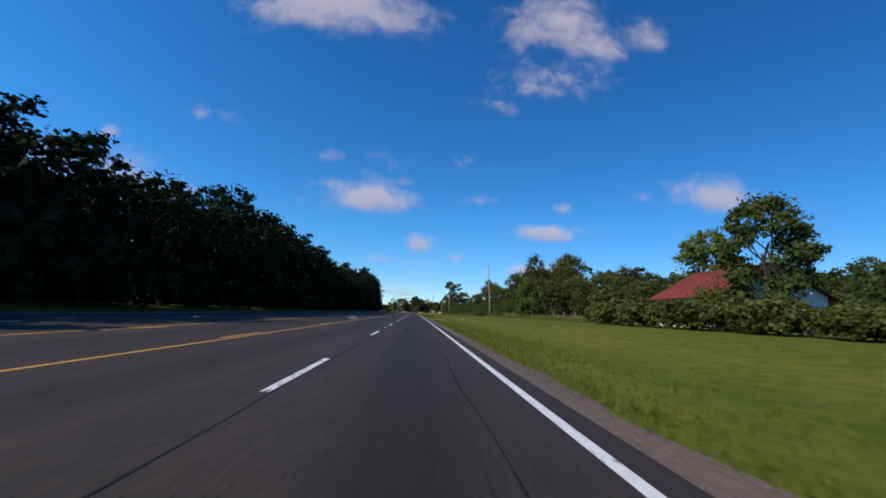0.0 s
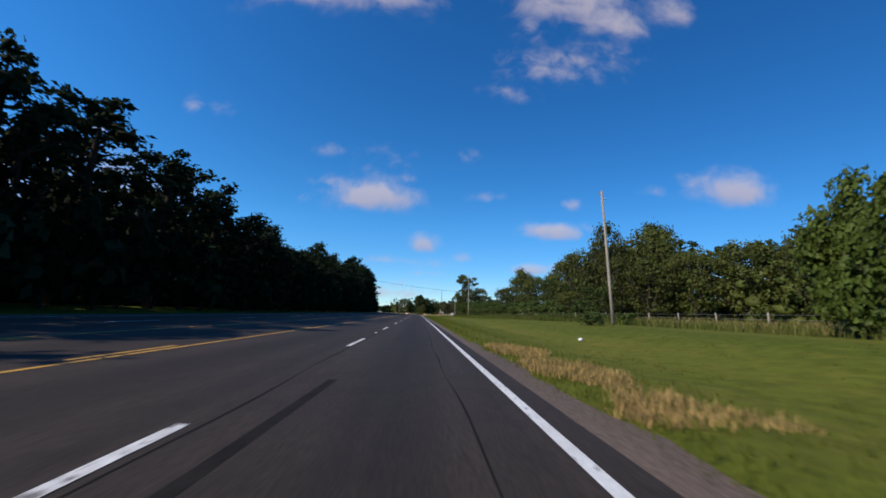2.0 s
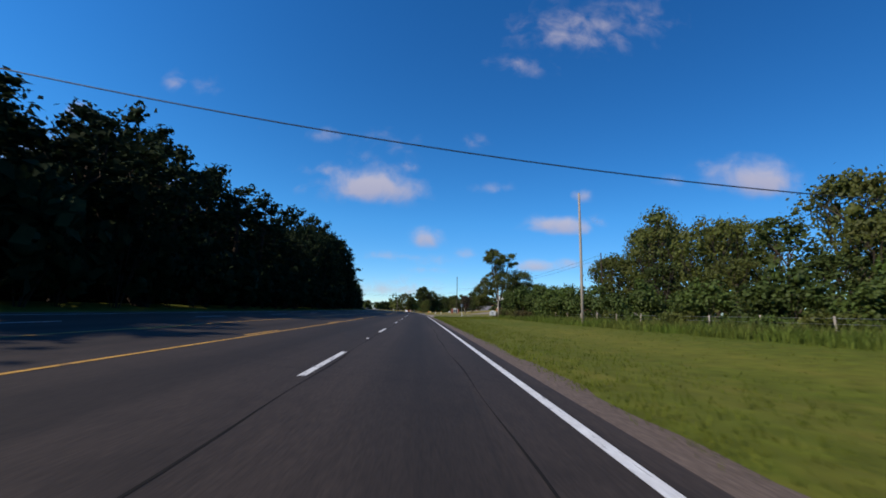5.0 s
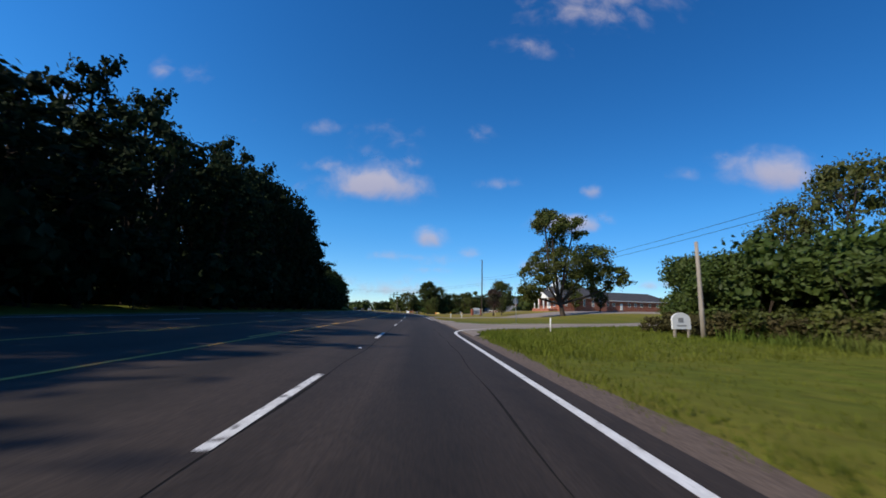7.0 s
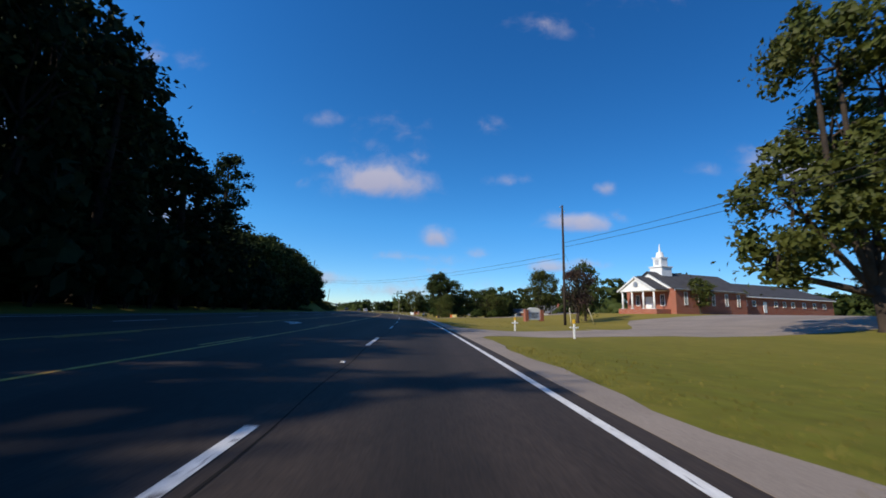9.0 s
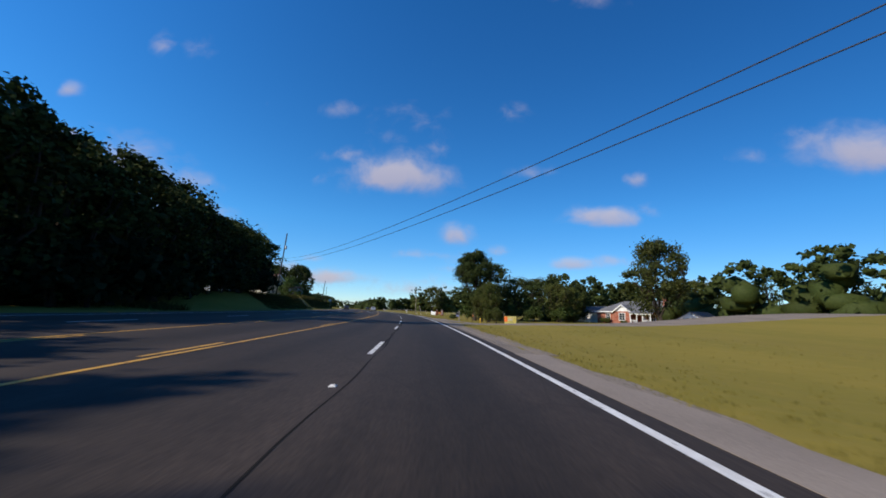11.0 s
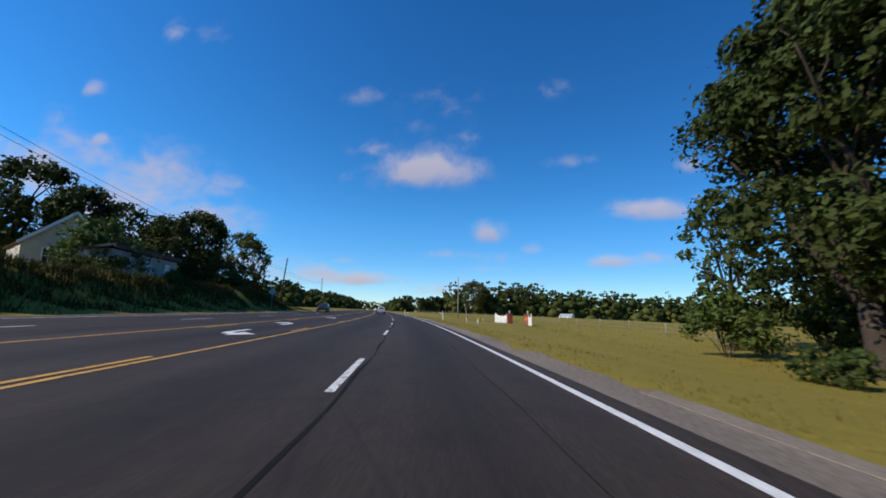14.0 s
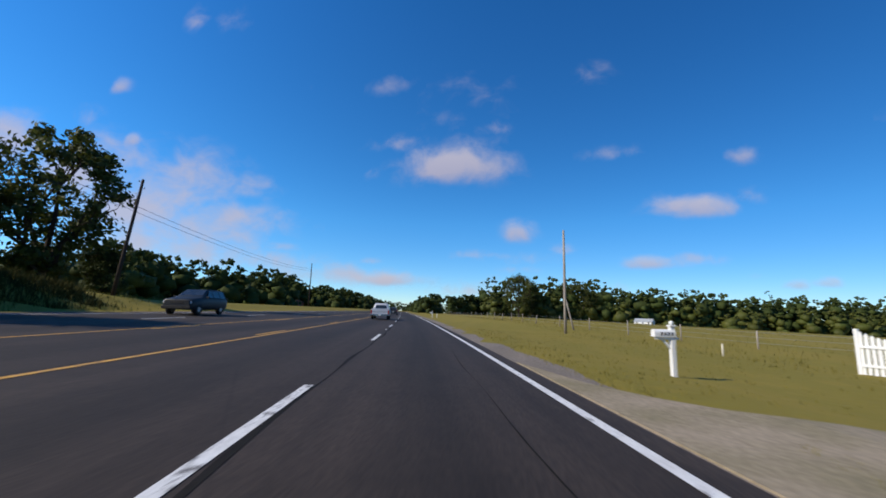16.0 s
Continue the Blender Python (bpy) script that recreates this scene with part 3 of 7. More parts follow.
def limbs(bm, base, tip, r, rng, depth, ends, shell, spread=0.9):
    """A crooked tapered limb that forks. shell: the crown's middle height and its half sizes, which no limb leaves."""
    base, tip = Vector(base), Vector(tip)
    zm, hw, hz = shell
    far = math.sqrt((tip.x / hw) ** 2 + (tip.y / hw) ** 2 + ((tip.z - zm) / hz) ** 2)
    if far > 0.82:
        tip = Vector((0, 0, zm)) + (tip - Vector((0, 0, zm))) * (0.82 / far)
    pts = [base.lerp(tip, k / 3) + Vector(rng.normal(size=3)) * (tip - base).length * (0.05 if 0 < k < 3 else 0) for k in range(4)]
    tube(pts, [r, r * 0.85, r * 0.7, r * 0.5], 5 if depth else 3, bm, caps=False)
    ends.append(tip)
    if depth:
        for _ in range(2 if depth == 1 else 3):
            along = (tip - base).normalized()
            out = Vector(rng.normal(size=3))
            out.z = abs(out.z) * 0.5
            go = (along + out.normalized() * spread).normalized() * (tip - base).length * rng.uniform(0.5, 0.75)
            limbs(bm, tip.lerp(base, rng.uniform(0, 0.35)), tip + go, r * 0.45, rng, depth - 1, ends, shell, spread)


def broad_tree(seed, tall, wide, bare, leaves, size, leaf, bark, label, name="tree", clump=0.19, open_crown=0.0, skirt=0.0, lobes=(), hull=0.3):
    """A broadleaved tree: trunk, forked limbs, and a lumpy crown with gaps between the clumps."""
    rng = np.random.default_rng(seed)
    t = thing(name, Matrix.Identity(4), label, "tree")
    bm, ends = bmesh.new(), []
    r = tall * 0.022 + 0.05
    fork = tall * bare
    lean = rng.normal(size=2) * tall * 0.02
    tube([(0, 0, -0.25), (0, 0, 0.15), (lean[0] * 0.3, lean[1] * 0.3, fork * 0.5), (lean[0], lean[1], fork)], [r * 1.7, r * 1.15, r * 0.95, r * 0.8], 9, bm)
    shell = ((fork * 0.9 + tall) / 2, wide / 2, (tall - fork * 0.9) / 2)
    for k in range(0 if lobes else 5):
        a = k * 1.257 + rng.uniform(-0.4, 0.4)
        out = wide * rng.uniform(0.18, 0.32)
        limbs(bm, (lean[0], lean[1], fork * rng.uniform(0.85, 1.0)), (math.cos(a) * out, math.sin(a) * out, fork + (tall - fork) * rng.uniform(0.25, 0.6)), r * 0.5, rng, 1 if skirt > 0.7 else 2, ends, shell)
    if not lobes:
        limbs(bm, (lean[0], lean[1], fork * 0.98), (lean[0] * 1.5, lean[1] * 1.5, fork + (tall - fork) * 0.62), r * 0.6, rng, 2, ends, shell)
    for x, y, z, w, h, count in lobes:
        mid = Vector((x, y, z - h * 0.3))
        tube([(lean[0], lean[1], fork * 0.8), Vector((lean[0], lean[1], fork)).lerp(mid, 0.5) + Vector(rng.normal(size=3)) * 0.4, mid], [r * 0.55, r * 0.42, r * 0.28], 6, bm, caps=False)
        for _ in range(7):
            go = Vector(rng.normal(size=3)).normalized()
            tube([mid, mid + Vector((go.x * w * 0.4, go.y * w * 0.4, abs(go.z) * h * 0.5)), mid + Vector((go.x * w * 0.8, go.y * w * 0.8, go.z * h * 0.7 + h * 0.2))], [r * 0.2, r * 0.12, r * 0.05], 4, bm, caps=False)
    part("trunk", bm, bark, t)
    mid, half = (fork * 0.9 + tall) / 2, (tall - fork * 0.9) / 2
    n = 64
    clumps = []
    while len(clumps) < n:
        u = rng.uniform(-1, 1)
        prof = math.sqrt(max(0.0, 1 - u * u)) if u > 0 else (1 - skirt) * math.sqrt(max(0.0, 1 - u * u)) + skirt * (1 - 0.12 * u * u)
        a = rng.uniform(0, math.tau)
        prof *= 0.86 + 0.5 * noise.noise(Vector((math.cos(a) * 1.4, math.sin(a) * 1.4, u * 1.8)) + Vector((seed * 3.1, seed, 0)))
        q = min(1.12, prof * rng.uniform(0.3, 1.0) ** 0.5)
        p = Vector((math.cos(a) * q, math.sin(a) * q, u))
        if open_crown and noise.noise(p * 2.1 + Vector((seed, 0, 0))) < -0.1 + open_crown * 0.4 and rng.random() < 0.8:
            continue
        rad = wide * clump * rng.uniform(0.45, 1.2)
        clumps.append((p[0] * (wide / 2 - rad * 0.6) + lean[0], p[1] * (wide / 2 - rad * 0.6) + lean[1], max(rad * 0.4, mid + p[2] * (half - rad * 0.5)), rad))
    if lobes:
        clumps = []
        for x, y, z, w, h, count in lobes:
            for _ in range(count):
                v = Vector(rng.normal(size=3)).normalized() * rng.uniform(0.35, 1.0) ** 0.6
                clumps.append((x + v.x * w, y + v.y * w, z + v.z * h, w * rng.uniform(0.2, 0.42)))
        ends = [Vector((x + w * rng.uniform(-0.7, 0.7), y + w * rng.uniform(-0.7, 0.7), z + h * rng.uniform(-0.4, 0.7))) for x, y, z, w, h, count in lobes for _ in range(3)]
    for e in ends[::2]:
        clumps.append((e.x, e.y, e.z, wide * clump * 0.6))
    me = leaf_mesh("crown", clumps, max(8, leaves // len(clumps)), size, leaf, rng, core=0.08, hull=0.0 if open_crown else hull)
    ob = new("crown", me)
    ob.parent = t
    return t


def pine_tree(seed, tall, wide, bare, leaves, size, leaf, label):
    """A tall southern pine: a straight pole and flat tufted boughs towards the top."""
    rng = np.random.default_rng(seed)
    t = thing("pine_tree", Matrix.Identity(4), label, "tree")
    bm = bmesh.new()
    r = tall * 0.012 + 0.06
    sway = rng.normal(size=2) * 0.3
    tube([(0, 0, -0.25), (sway[0] * 0.4, sway[1] * 0.4, tall * 0.4), (sway[0], sway[1], tall * 0.75), (sway[0] * 1.2, sway[1] * 1.2, tall * 0.97)], [r * 1.3, r, r * 0.7, r * 0.2], 7, bm)
    clumps = []
    n = 30
    for k in range(n):
        u = (k + rng.random()) / n
        z = tall * (bare + (1 - bare) * u)
        a = k * 2.4 + rng.uniform(-0.5, 0.5)
        out = wide * 0.5 * (0.35 + 0.75 * math.sin(math.pi * min(1, (u * 0.82 + 0.16)))) * rng.uniform(0.45, 1.0)
        tip = Vector((math.cos(a) * out + sway[0], math.sin(a) * out + sway[1], z + out * rng.uniform(0.05, 0.35)))
        root = Vector((sway[0] * 0.9, sway[1] * 0.9, z - 0.3))
        tube([root, root.lerp(tip, 0.5) - Vector((0, 0, 0.1)), tip], [r * 0.3, r * 0.2, r * 0.08], 4, bm, caps=False)
        for q in (1.0, 0.6):
            p = root.lerp(tip, q)
            clumps.append((p.x, p.y, p.z + 0.1, wide * rng.uniform(0.09, 0.17)))
    clumps.append((sway[0], sway[1], tall * 0.97, wide * 0.13))
    part("trunk", bm, SHADED_BARK, t)
    me = leaf_mesh("crown", clumps, max(8, leaves // len(clumps)), size, leaf, rng, squash=0.85, hull=0.5, ragged=0.9)
    ob = new("crown", me)
    ob.parent = t
    return t


def bush(seed, tall, wide, leaves, size, leaf, label, name="bush", hull=0.45):
    rng = np.random.default_rng(seed)
    t = thing(name, Matrix.Identity(4), label, "bush")
    bm = bmesh.new()
    clumps = []
    for k in range(9):
        a, out = rng.uniform(0, math.tau), wide * rng.uniform(0.05, 0.33)
        tip = Vector((math.cos(a) * out, math.sin(a) * out, tall * rng.uniform(0.4, 0.8)))
        tube([(tip.x * 0.1, tip.y * 0.1, -0.1), tip * 0.5 + Vector((0, 0, 0.1)), tip], [0.035, 0.025, 0.01], 5, bm, caps=False)
    for k in range(26):
        a, out = rng.uniform(0, math.tau), wide * 0.42 * math.sqrt(rng.random())
        rad = wide * rng.uniform(0.1, 0.2)
        top = tall * (1 - 0.55 * (out / (wide * 0.5)) ** 2) - rad * 0.6
        clumps.append((math.cos(a) * out, math.sin(a) * out, max(rad * 0.5, top * rng.uniform(0.25, 1.0)), rad))
    part("woody_base", bm, BARK, t)
    me = leaf_mesh("leaves", clumps, max(8, leaves // len(clumps)), size, leaf, rng, hull=hull)
    ob = new("leaves", me)
    ob.parent = t
    return t


placed = {}


def plant(kind, s, d, turn=0.0, size=1.0, label="", tall=1.0, group=""):
    """Stands a tree of a kind at s, d: the first use moves the built one, further uses copy it."""
    m = stand(s, d, turn, size) @ Matrix.Diagonal((1, 1, tall, 1))
    t = KINDS[kind]
    if kind in placed:
        t = copy_thing(t, m @ Matrix.Diagonal([1 / v for v in t.scale] + [1]))
    else:
        placed[kind] = t
        t.matrix_basis = m
    return tagged(t, label, "", group)


KINDS = {
    "oak_a": broad_tree(11, 16, 15, 0.1, 3900, 0.52, OAK_LEAF, BARK, "broad spreading oak with dense green crown", clump=0.17, skirt=0.6),
    "oak_b": broad_tree(12, 18, 13.5, 0.1, 3900, 0.52, OAK_LEAF, BARK, "tall green oak with lumpy crown", clump=0.17, skirt=0.4),
    "dark_a": broad_tree(13, 15, 11, 0.06, 2200, 0.60, DARK_LEAF, BARK, "dark green broadleaved tree", skirt=0.8),
    "dark_b": broad_tree(14, 17, 10, 0.08, 2200, 0.60, DARK_LEAF, BARK, "tall dark green broadleaved tree", skirt=0.8),
    "small_a": broad_tree(15, 6, 5, 0.18, 2200, 0.3, OAK_LEAF, BARK, "small leafy green tree"),
    "young_bush": bush(16, 5.0, 4.6, 9000, 0.20, YOUNG_LEAF, "rounded bright green young tree", "young_tree"),
    "hedge": bush(17, 2.4, 3.6, 1700, 0.25, OAK_LEAF, "overgrown green hedge bush"),
    "scrub": bush(18, 1.5, 2.6, 800, 0.22, BUSH_LEAF, "low leafy scrub by the fence"),
    "brush": bush(26, 1.5, 2.6, 1500, 0.16, BROWN_LEAF, "brownish tangled brush at the edge of the grass", "brush"),
    "thicket": bush(19, 5.5, 6.5, 2900, 0.36, BUSH_LEAF, "tall tangled green thicket"),
    "pine_a": pine_tree(21, 21, 8, 0.22, 1700, 0.55, SHADED_LEAF, "tall dark pine at the wood's edge"),
    "pine_b": pine_tree(22, 24, 9, 0.3, 1700, 0.55, SHADED_LEAF, "tall dark pine with thin crown"),
    "pine_c": pine_tree(23, 18, 8, 0.12, 1800, 0.56, SHADED_LEAF, "dark bushy roadside pine tree"),
    "forest_oak": broad_tree(24, 16, 10, 0.05, 1900, 0.56, SHADED_LEAF, SHADED_BARK, "dark broadleaved tree in the shaded wood", skirt=0.9),
    "understory": bush(25, 7, 7.5, 340, 1.0, SHADED_LEAF, "dark undergrowth at the wood's edge", "undergrowth"),
}
rng = np.random.default_rng(5)
WOOD = "trees of the dark roadside wood"
# how high the wood stands along the road
EDGE_TOPS = ((-60, 12), (26, 13), (31, 14.4), (44, 14.6), (52, 16.0), (66, 17.6), (72, 18.4), (84, 18.2), (97, 16.3), (115, 15.6), (125, 15.8), (147, 14.3), (160, 16.4), (170, 18.4), (190, 19.4), (203, 17), (209, 13.8), (214, 16.5), (219, 21.0), (224, 22), (231, 19), (237, 20.8), (247, 23.8), (262, 26.2), (269, 25.6), (275, 22.5), (280, 18), (285, 15), (289, 12.5), (297, 12.5), (304, 13.5), (310, 14.6), (316, 14.5), (330, 14), (334, 13.2), (338, 10.2), (343, 10.6), (348, 11.2), (353, 11.6), (360, 12), (368, 12))
BUILT = {"pine_a": 21, "pine_b": 24, "pine_c": 18, "forest_oak": 16}


def wood_top(s):
    return float(np.interp(s, [a for a, b in EDGE_TOPS], [b for a, b in EDGE_TOPS]))


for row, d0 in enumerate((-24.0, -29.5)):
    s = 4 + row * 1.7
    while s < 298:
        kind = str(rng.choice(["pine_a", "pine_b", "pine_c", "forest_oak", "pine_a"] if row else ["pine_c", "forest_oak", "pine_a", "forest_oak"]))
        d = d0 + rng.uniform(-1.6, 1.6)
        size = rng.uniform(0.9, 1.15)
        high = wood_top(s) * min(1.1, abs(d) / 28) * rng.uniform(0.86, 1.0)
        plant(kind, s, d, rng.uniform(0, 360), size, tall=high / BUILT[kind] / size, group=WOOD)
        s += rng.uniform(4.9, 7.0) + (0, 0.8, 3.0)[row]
# oaks added between the two rows to close sun gaps on the road
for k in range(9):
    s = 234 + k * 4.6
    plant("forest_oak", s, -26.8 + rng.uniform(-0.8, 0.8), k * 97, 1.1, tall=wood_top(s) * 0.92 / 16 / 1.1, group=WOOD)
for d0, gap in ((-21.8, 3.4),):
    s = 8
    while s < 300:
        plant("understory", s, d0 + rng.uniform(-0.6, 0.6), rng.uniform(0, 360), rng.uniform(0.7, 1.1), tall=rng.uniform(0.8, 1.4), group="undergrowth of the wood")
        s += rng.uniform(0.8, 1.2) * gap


def woods_belt(name, spots, material, seed, label, size=1.3, per=26, mid=0, hull=0.75):
    """Far woods that nobody could count: one mass of crowns. spots: rows of s, d, height, width."""
    r = np.random.default_rng(seed)
    cl = []
    for s, d, h, w in spots:
        p = put(s, d)
        for k in range(5):
            cl.append((p.x + r.uniform(-0.35, 0.35) * w, p.y + r.uniform(-0.35, 0.35) * w, p.z + (0.08 + 0.14 * k) * h, w * (0.52 - 0.04 * k)))
        for k in range(mid):
            a, u = r.uniform(0, math.tau), r.uniform(0.06, 0.72)
            cl.append((p.x + math.cos(a) * w * 0.5, p.y + math.sin(a) * w * 0.5, p.z + u * h, w * r.uniform(0.13, 0.2)))
        for k in range(13):
            a, u = r.uniform(0, math.tau), r.uniform(0.0, 1.0)
            q = w * 0.6 * math.sqrt(u)
            cl.append((p.x + math.cos(a) * q, p.y + math.sin(a) * q, p.z + h * (0.98 - 0.5 * u * r.uniform(0.3, 1.0)) - w * 0.06, w * r.uniform(0.07, 0.13)))
    me = leaf_mesh(name, cl, per, size, material, r, core=0.05, hull=hull, every=1, ragged=0.8)
    return tagged(new(name, me), label, "woods", kind="stuff")


# belts behind the rows, deep shade coloured into their leaves
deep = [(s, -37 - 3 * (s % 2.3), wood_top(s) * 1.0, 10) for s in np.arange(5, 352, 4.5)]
woods_belt("wood_interior", deep, SHADED_LEAF, 60, "dark depth of the roadside wood", 1.3, 10)
woods_belt("wood_interior", [(s, -46 - 3 * (s % 1.9), 5.0, 8) for s in np.arange(3, 352, 5.0)], SHADED_LEAF, 63, "dark undergrowth deep in the roadside wood", 1.8, 5)
def field_top(s):
    return float(np.interp(s, (15, 90, 105, 130, 175), (10, 11.8, 14.5, 19, 21)))


belt = [(15 + i * 3.6 + rng.uniform(-2, 2), 84 - 0.15 * i * 3.6 + rng.uniform(-5, 5), field_top(15 + i * 3.6) * rng.uniform(0.86, 1.04), rng.uniform(7, 10)) for i in range(44)]
woods_belt("field_woods", belt, DARK_LEAF, 61, "dense green woods behind the field", 0.95, 20, 8, 0.5)
for i in range(26):
    s = 18 + i * 6.2
    plant(["dark_b", "oak_a", "dark_a", "oak_b"][i % 4], s + rng.uniform(-1.5, 1.5), 74 - 0.15 * (s - 15) + rng.uniform(-4, 4), i * 77, 0.72 + 0.16 * (i % 3), tall=field_top(s) / 16.5 / (0.72 + 0.16 * (i % 3)) * rng.uniform(0.84, 0.98), group="trees along the field's far edge")
woods_belt("field_woods", [(s + 2, d - 6, h * 0.74, w) for s, d, h, w in belt[::2]], OAK_LEAF, 62, "lighter green wood edge behind the field", 0.75, 24, 12, 0.42)
# the oaks
OAKS = "oaks in a clump behind the fence"
OAK_SIZE = {"oak_a": (16, 15), "oak_b": (18, 13.5), "dark_a": (15, 11), "dark_b": (17, 10)}
for s, d, k, high, across in ((143.5, 45, "oak_b", 23.5, 11), (147, 40, "oak_a", 17.5, 12.5), (151, 61, "oak_a", 26, 18), (140, 55, "oak_b", 22, 14), (136, 45, "oak_a", 14.5, 13), (153, 51, "oak_a", 20, 14), (130, 47, "oak_b", 13, 11),
                              (127, 55, "oak_a", 15, 13), (158, 59, "oak_b", 17, 13), (138, 37, "dark_a", 8, 7.5), (144, 35.5, "oak_a", 7, 8), (150, 36, "dark_a", 9, 8), (132, 39, "dark_a", 7.5, 7)):
    tall0, wide0 = OAK_SIZE[k]
    plant(k, s, d, s * 37 % 360, across / wide0, tall=high / tall0 / (across / wide0), group=OAKS)
for s, d, k, high, across in ((161, 43, "dark_a", 10, 8), (167, 45, "oak_a", 11.5, 10), (175, 42, "dark_b", 13, 8), (182, 39, "oak_a", 14.5, 11), (190, 37, "oak_b", 17.5, 11), (197, 41, "oak_a", 17, 12), (195, 32, "oak_a", 11, 9), (203, 37, "dark_a", 12.5, 10),
                              (186, 48, "oak_b", 15.5, 12), (170, 54, "oak_a", 14, 12), (164, 35, "dark_a", 7, 7), (172, 33, "oak_a", 7.5, 8), (180, 31, "dark_a", 8, 7), (155, 37, "oak_a", 8, 8)):
    tall0, wide0 = OAK_SIZE[k]
    plant(k, s, d, s * 37 % 360, across / wide0, tall=high / tall0 / (across / wide0), group="lower trees behind the fence")
for s, d, k, high, across in ((245, 77, "oak_a", 29, 19), (240, 90, "oak_b", 28, 18), (253, 72, "oak_b", 22, 14), (236, 80, "dark_a", 15, 13)):
    tall0, wide0 = OAK_SIZE[k]
    plant(k, s, d, s * 37 % 360, across / wide0, "huge dark spreading oak beyond the thicket", tall=high / tall0 / (across / wide0), group="huge oaks beyond the thicket")
for s, d, size in ((152, 25.5, 0.8), (158, 25, 0.85), (165, 24.5, 0.8), (173, 24, 0.9), (181, 23, 0.9), (188, 22, 0.9), (147, 26, 0.75), (140, 26.5, 0.8), (134, 28, 0.8), (128, 32, 0.8), (194, 21, 0.85)):
    plant("thicket", s, d, s * 53 % 360, size, group="thicket along the fence")
for i in range(34):
    plant(["scrub", "hedge", "scrub", "scrub"][i % 4], 104 + i * 2.9, 23.3 - 0.03 * i + rng.uniform(-1.0, 1.4), rng.uniform(0, 360), rng.uniform(0.6, 1.05), group="scrub along the fence")
plant("young_bush", 69.8, 20.8, 20, 1.12, "bright green rounded young tree standing alone in the field", tall=1.68)
plant("scrub", 69.0, 20.2, 110, 1.25, "leafy shoots at the foot of the young tree")
plant("scrub", 69.6, 22.0, 10, 1.3, "leafy shoots at the foot of the young tree")
for i in range(22):
    plant(["scrub", "brush", "scrub"][i % 3], 89 + i * 2.8 + rng.uniform(-0.8, 0.8), 20.3 + rng.uniform(-1.0, 1.2), i * 61, rng.uniform(0.55, 0.95), group="brush grown up before the fence")
plant("scrub", 86.0, 14.9, 60, 0.9, "leafy bush at the foot of the pole")
KINDS["yard_dark"] = broad_tree(30, 10.4, 6.6, 0.03, 7500, 0.32, DARK_LEAF, BARK, "tall dark green tree beside the red roofed house", skirt=0.9, clump=0.17)
plant("yard_dark", 26.8, 26.0)
for s, d, k, size in ((41, 44, "dark_a", 0.46), (33, 46, "dark_a", 0.48), (30, 38, "dark_b", 0.38), (24, 34, "dark_a", 0.40), (18, 36, "dark_b", 0.36), (21, 29, "dark_a", 0.33), (13, 30, "dark_a", 0.34)):
    plant(k, s, d, s * 29, size, group="trees behind the red roofed house")
for s, d, size in ((29, 23.2, 0.62), (25.5, 25, 0.55), (23, 29, 0.6), (22.5, 32.5, 0.62), (27, 22.6, 0.5)):
    plant("thicket", s, d, s * 47, size, group="bushes round the red roofed house")
KINDS["lime"] = broad_tree(31, 13.4, 9.4, 0.15, 4600, 0.42, YELLOW_LEAF, BARK, "yellow green leafy tree behind the red roofed house", clump=0.16)
plant("lime", 55, 43.6, tall=1.08)
for i in range(24):
    plant("hedge", 38 - 1.7 * i, 18.8 + 0.7 * math.sin(i * 2.1), i * 51, 0.70 + 0.09 * (i % 3) + 0.28 * float(step(14, 21, 38 - 1.7 * i)), group="overgrown hedge before the house")


# ---- poles and wires ----
def utility_pole(s, d, tall, r, wood, label, turn=0.0, lean=(0, 0), insulators=0, box_at=None):
    t = thing("utility_pole", stand(s, d, turn) @ pose(0, 0, 0, lean[0], lean[1], 0), label, "pole", "utility poles by the road")
    pts = [(0, 0, -0.4), (0, 0, tall * 0.33), (0.01, 0, tall * 0.66), (0, 0, tall)]
    part("post", tube(pts, [r, r * 0.92, r * 0.8, r * 0.68], 12), wood, t)
    for k in range(insulators):
        z = tall - 0.25 - 0.55 * k
        b = tube([(0, 0, z), (0.28 * (1 if k % 2 else -1), 0, z + 0.05)], [0.02, 0.02], 6)
        tube([(0.28 * (1 if k % 2 else -1), 0, z), (0.28 * (1 if k % 2 else -1), 0, z + 0.16)], [0.045, 0.03], 8, b)
        part("insulator", b, METAL, t, "grey metal bracket and insulator")
    if box_at:
        b = tube([(0.32, 0, box_at), (0.32, 0, box_at + 0.08), (0.32, 0, box_at + 0.75), (0.32, 0, box_at + 0.82)], [0.18, 0.23, 0.23, 0.15], 14)
        part("transformer", b, METAL, t, "grey transformer can")
    return t


def wire(a, b, sag, r=0.012):
    a, b = Vector(a), Vector(b)
    pts = [a.lerp(b, k / 24) - Vector((0, 0, sag * 4 * (k / 24) * (1 - k / 24))) for k in range(25)]
    ob = part("wire", tube(pts, [r] * 25, 5), CABLE)
    return tagged(ob, "thin black overhead wire between poles", "wire", "overhead wires")


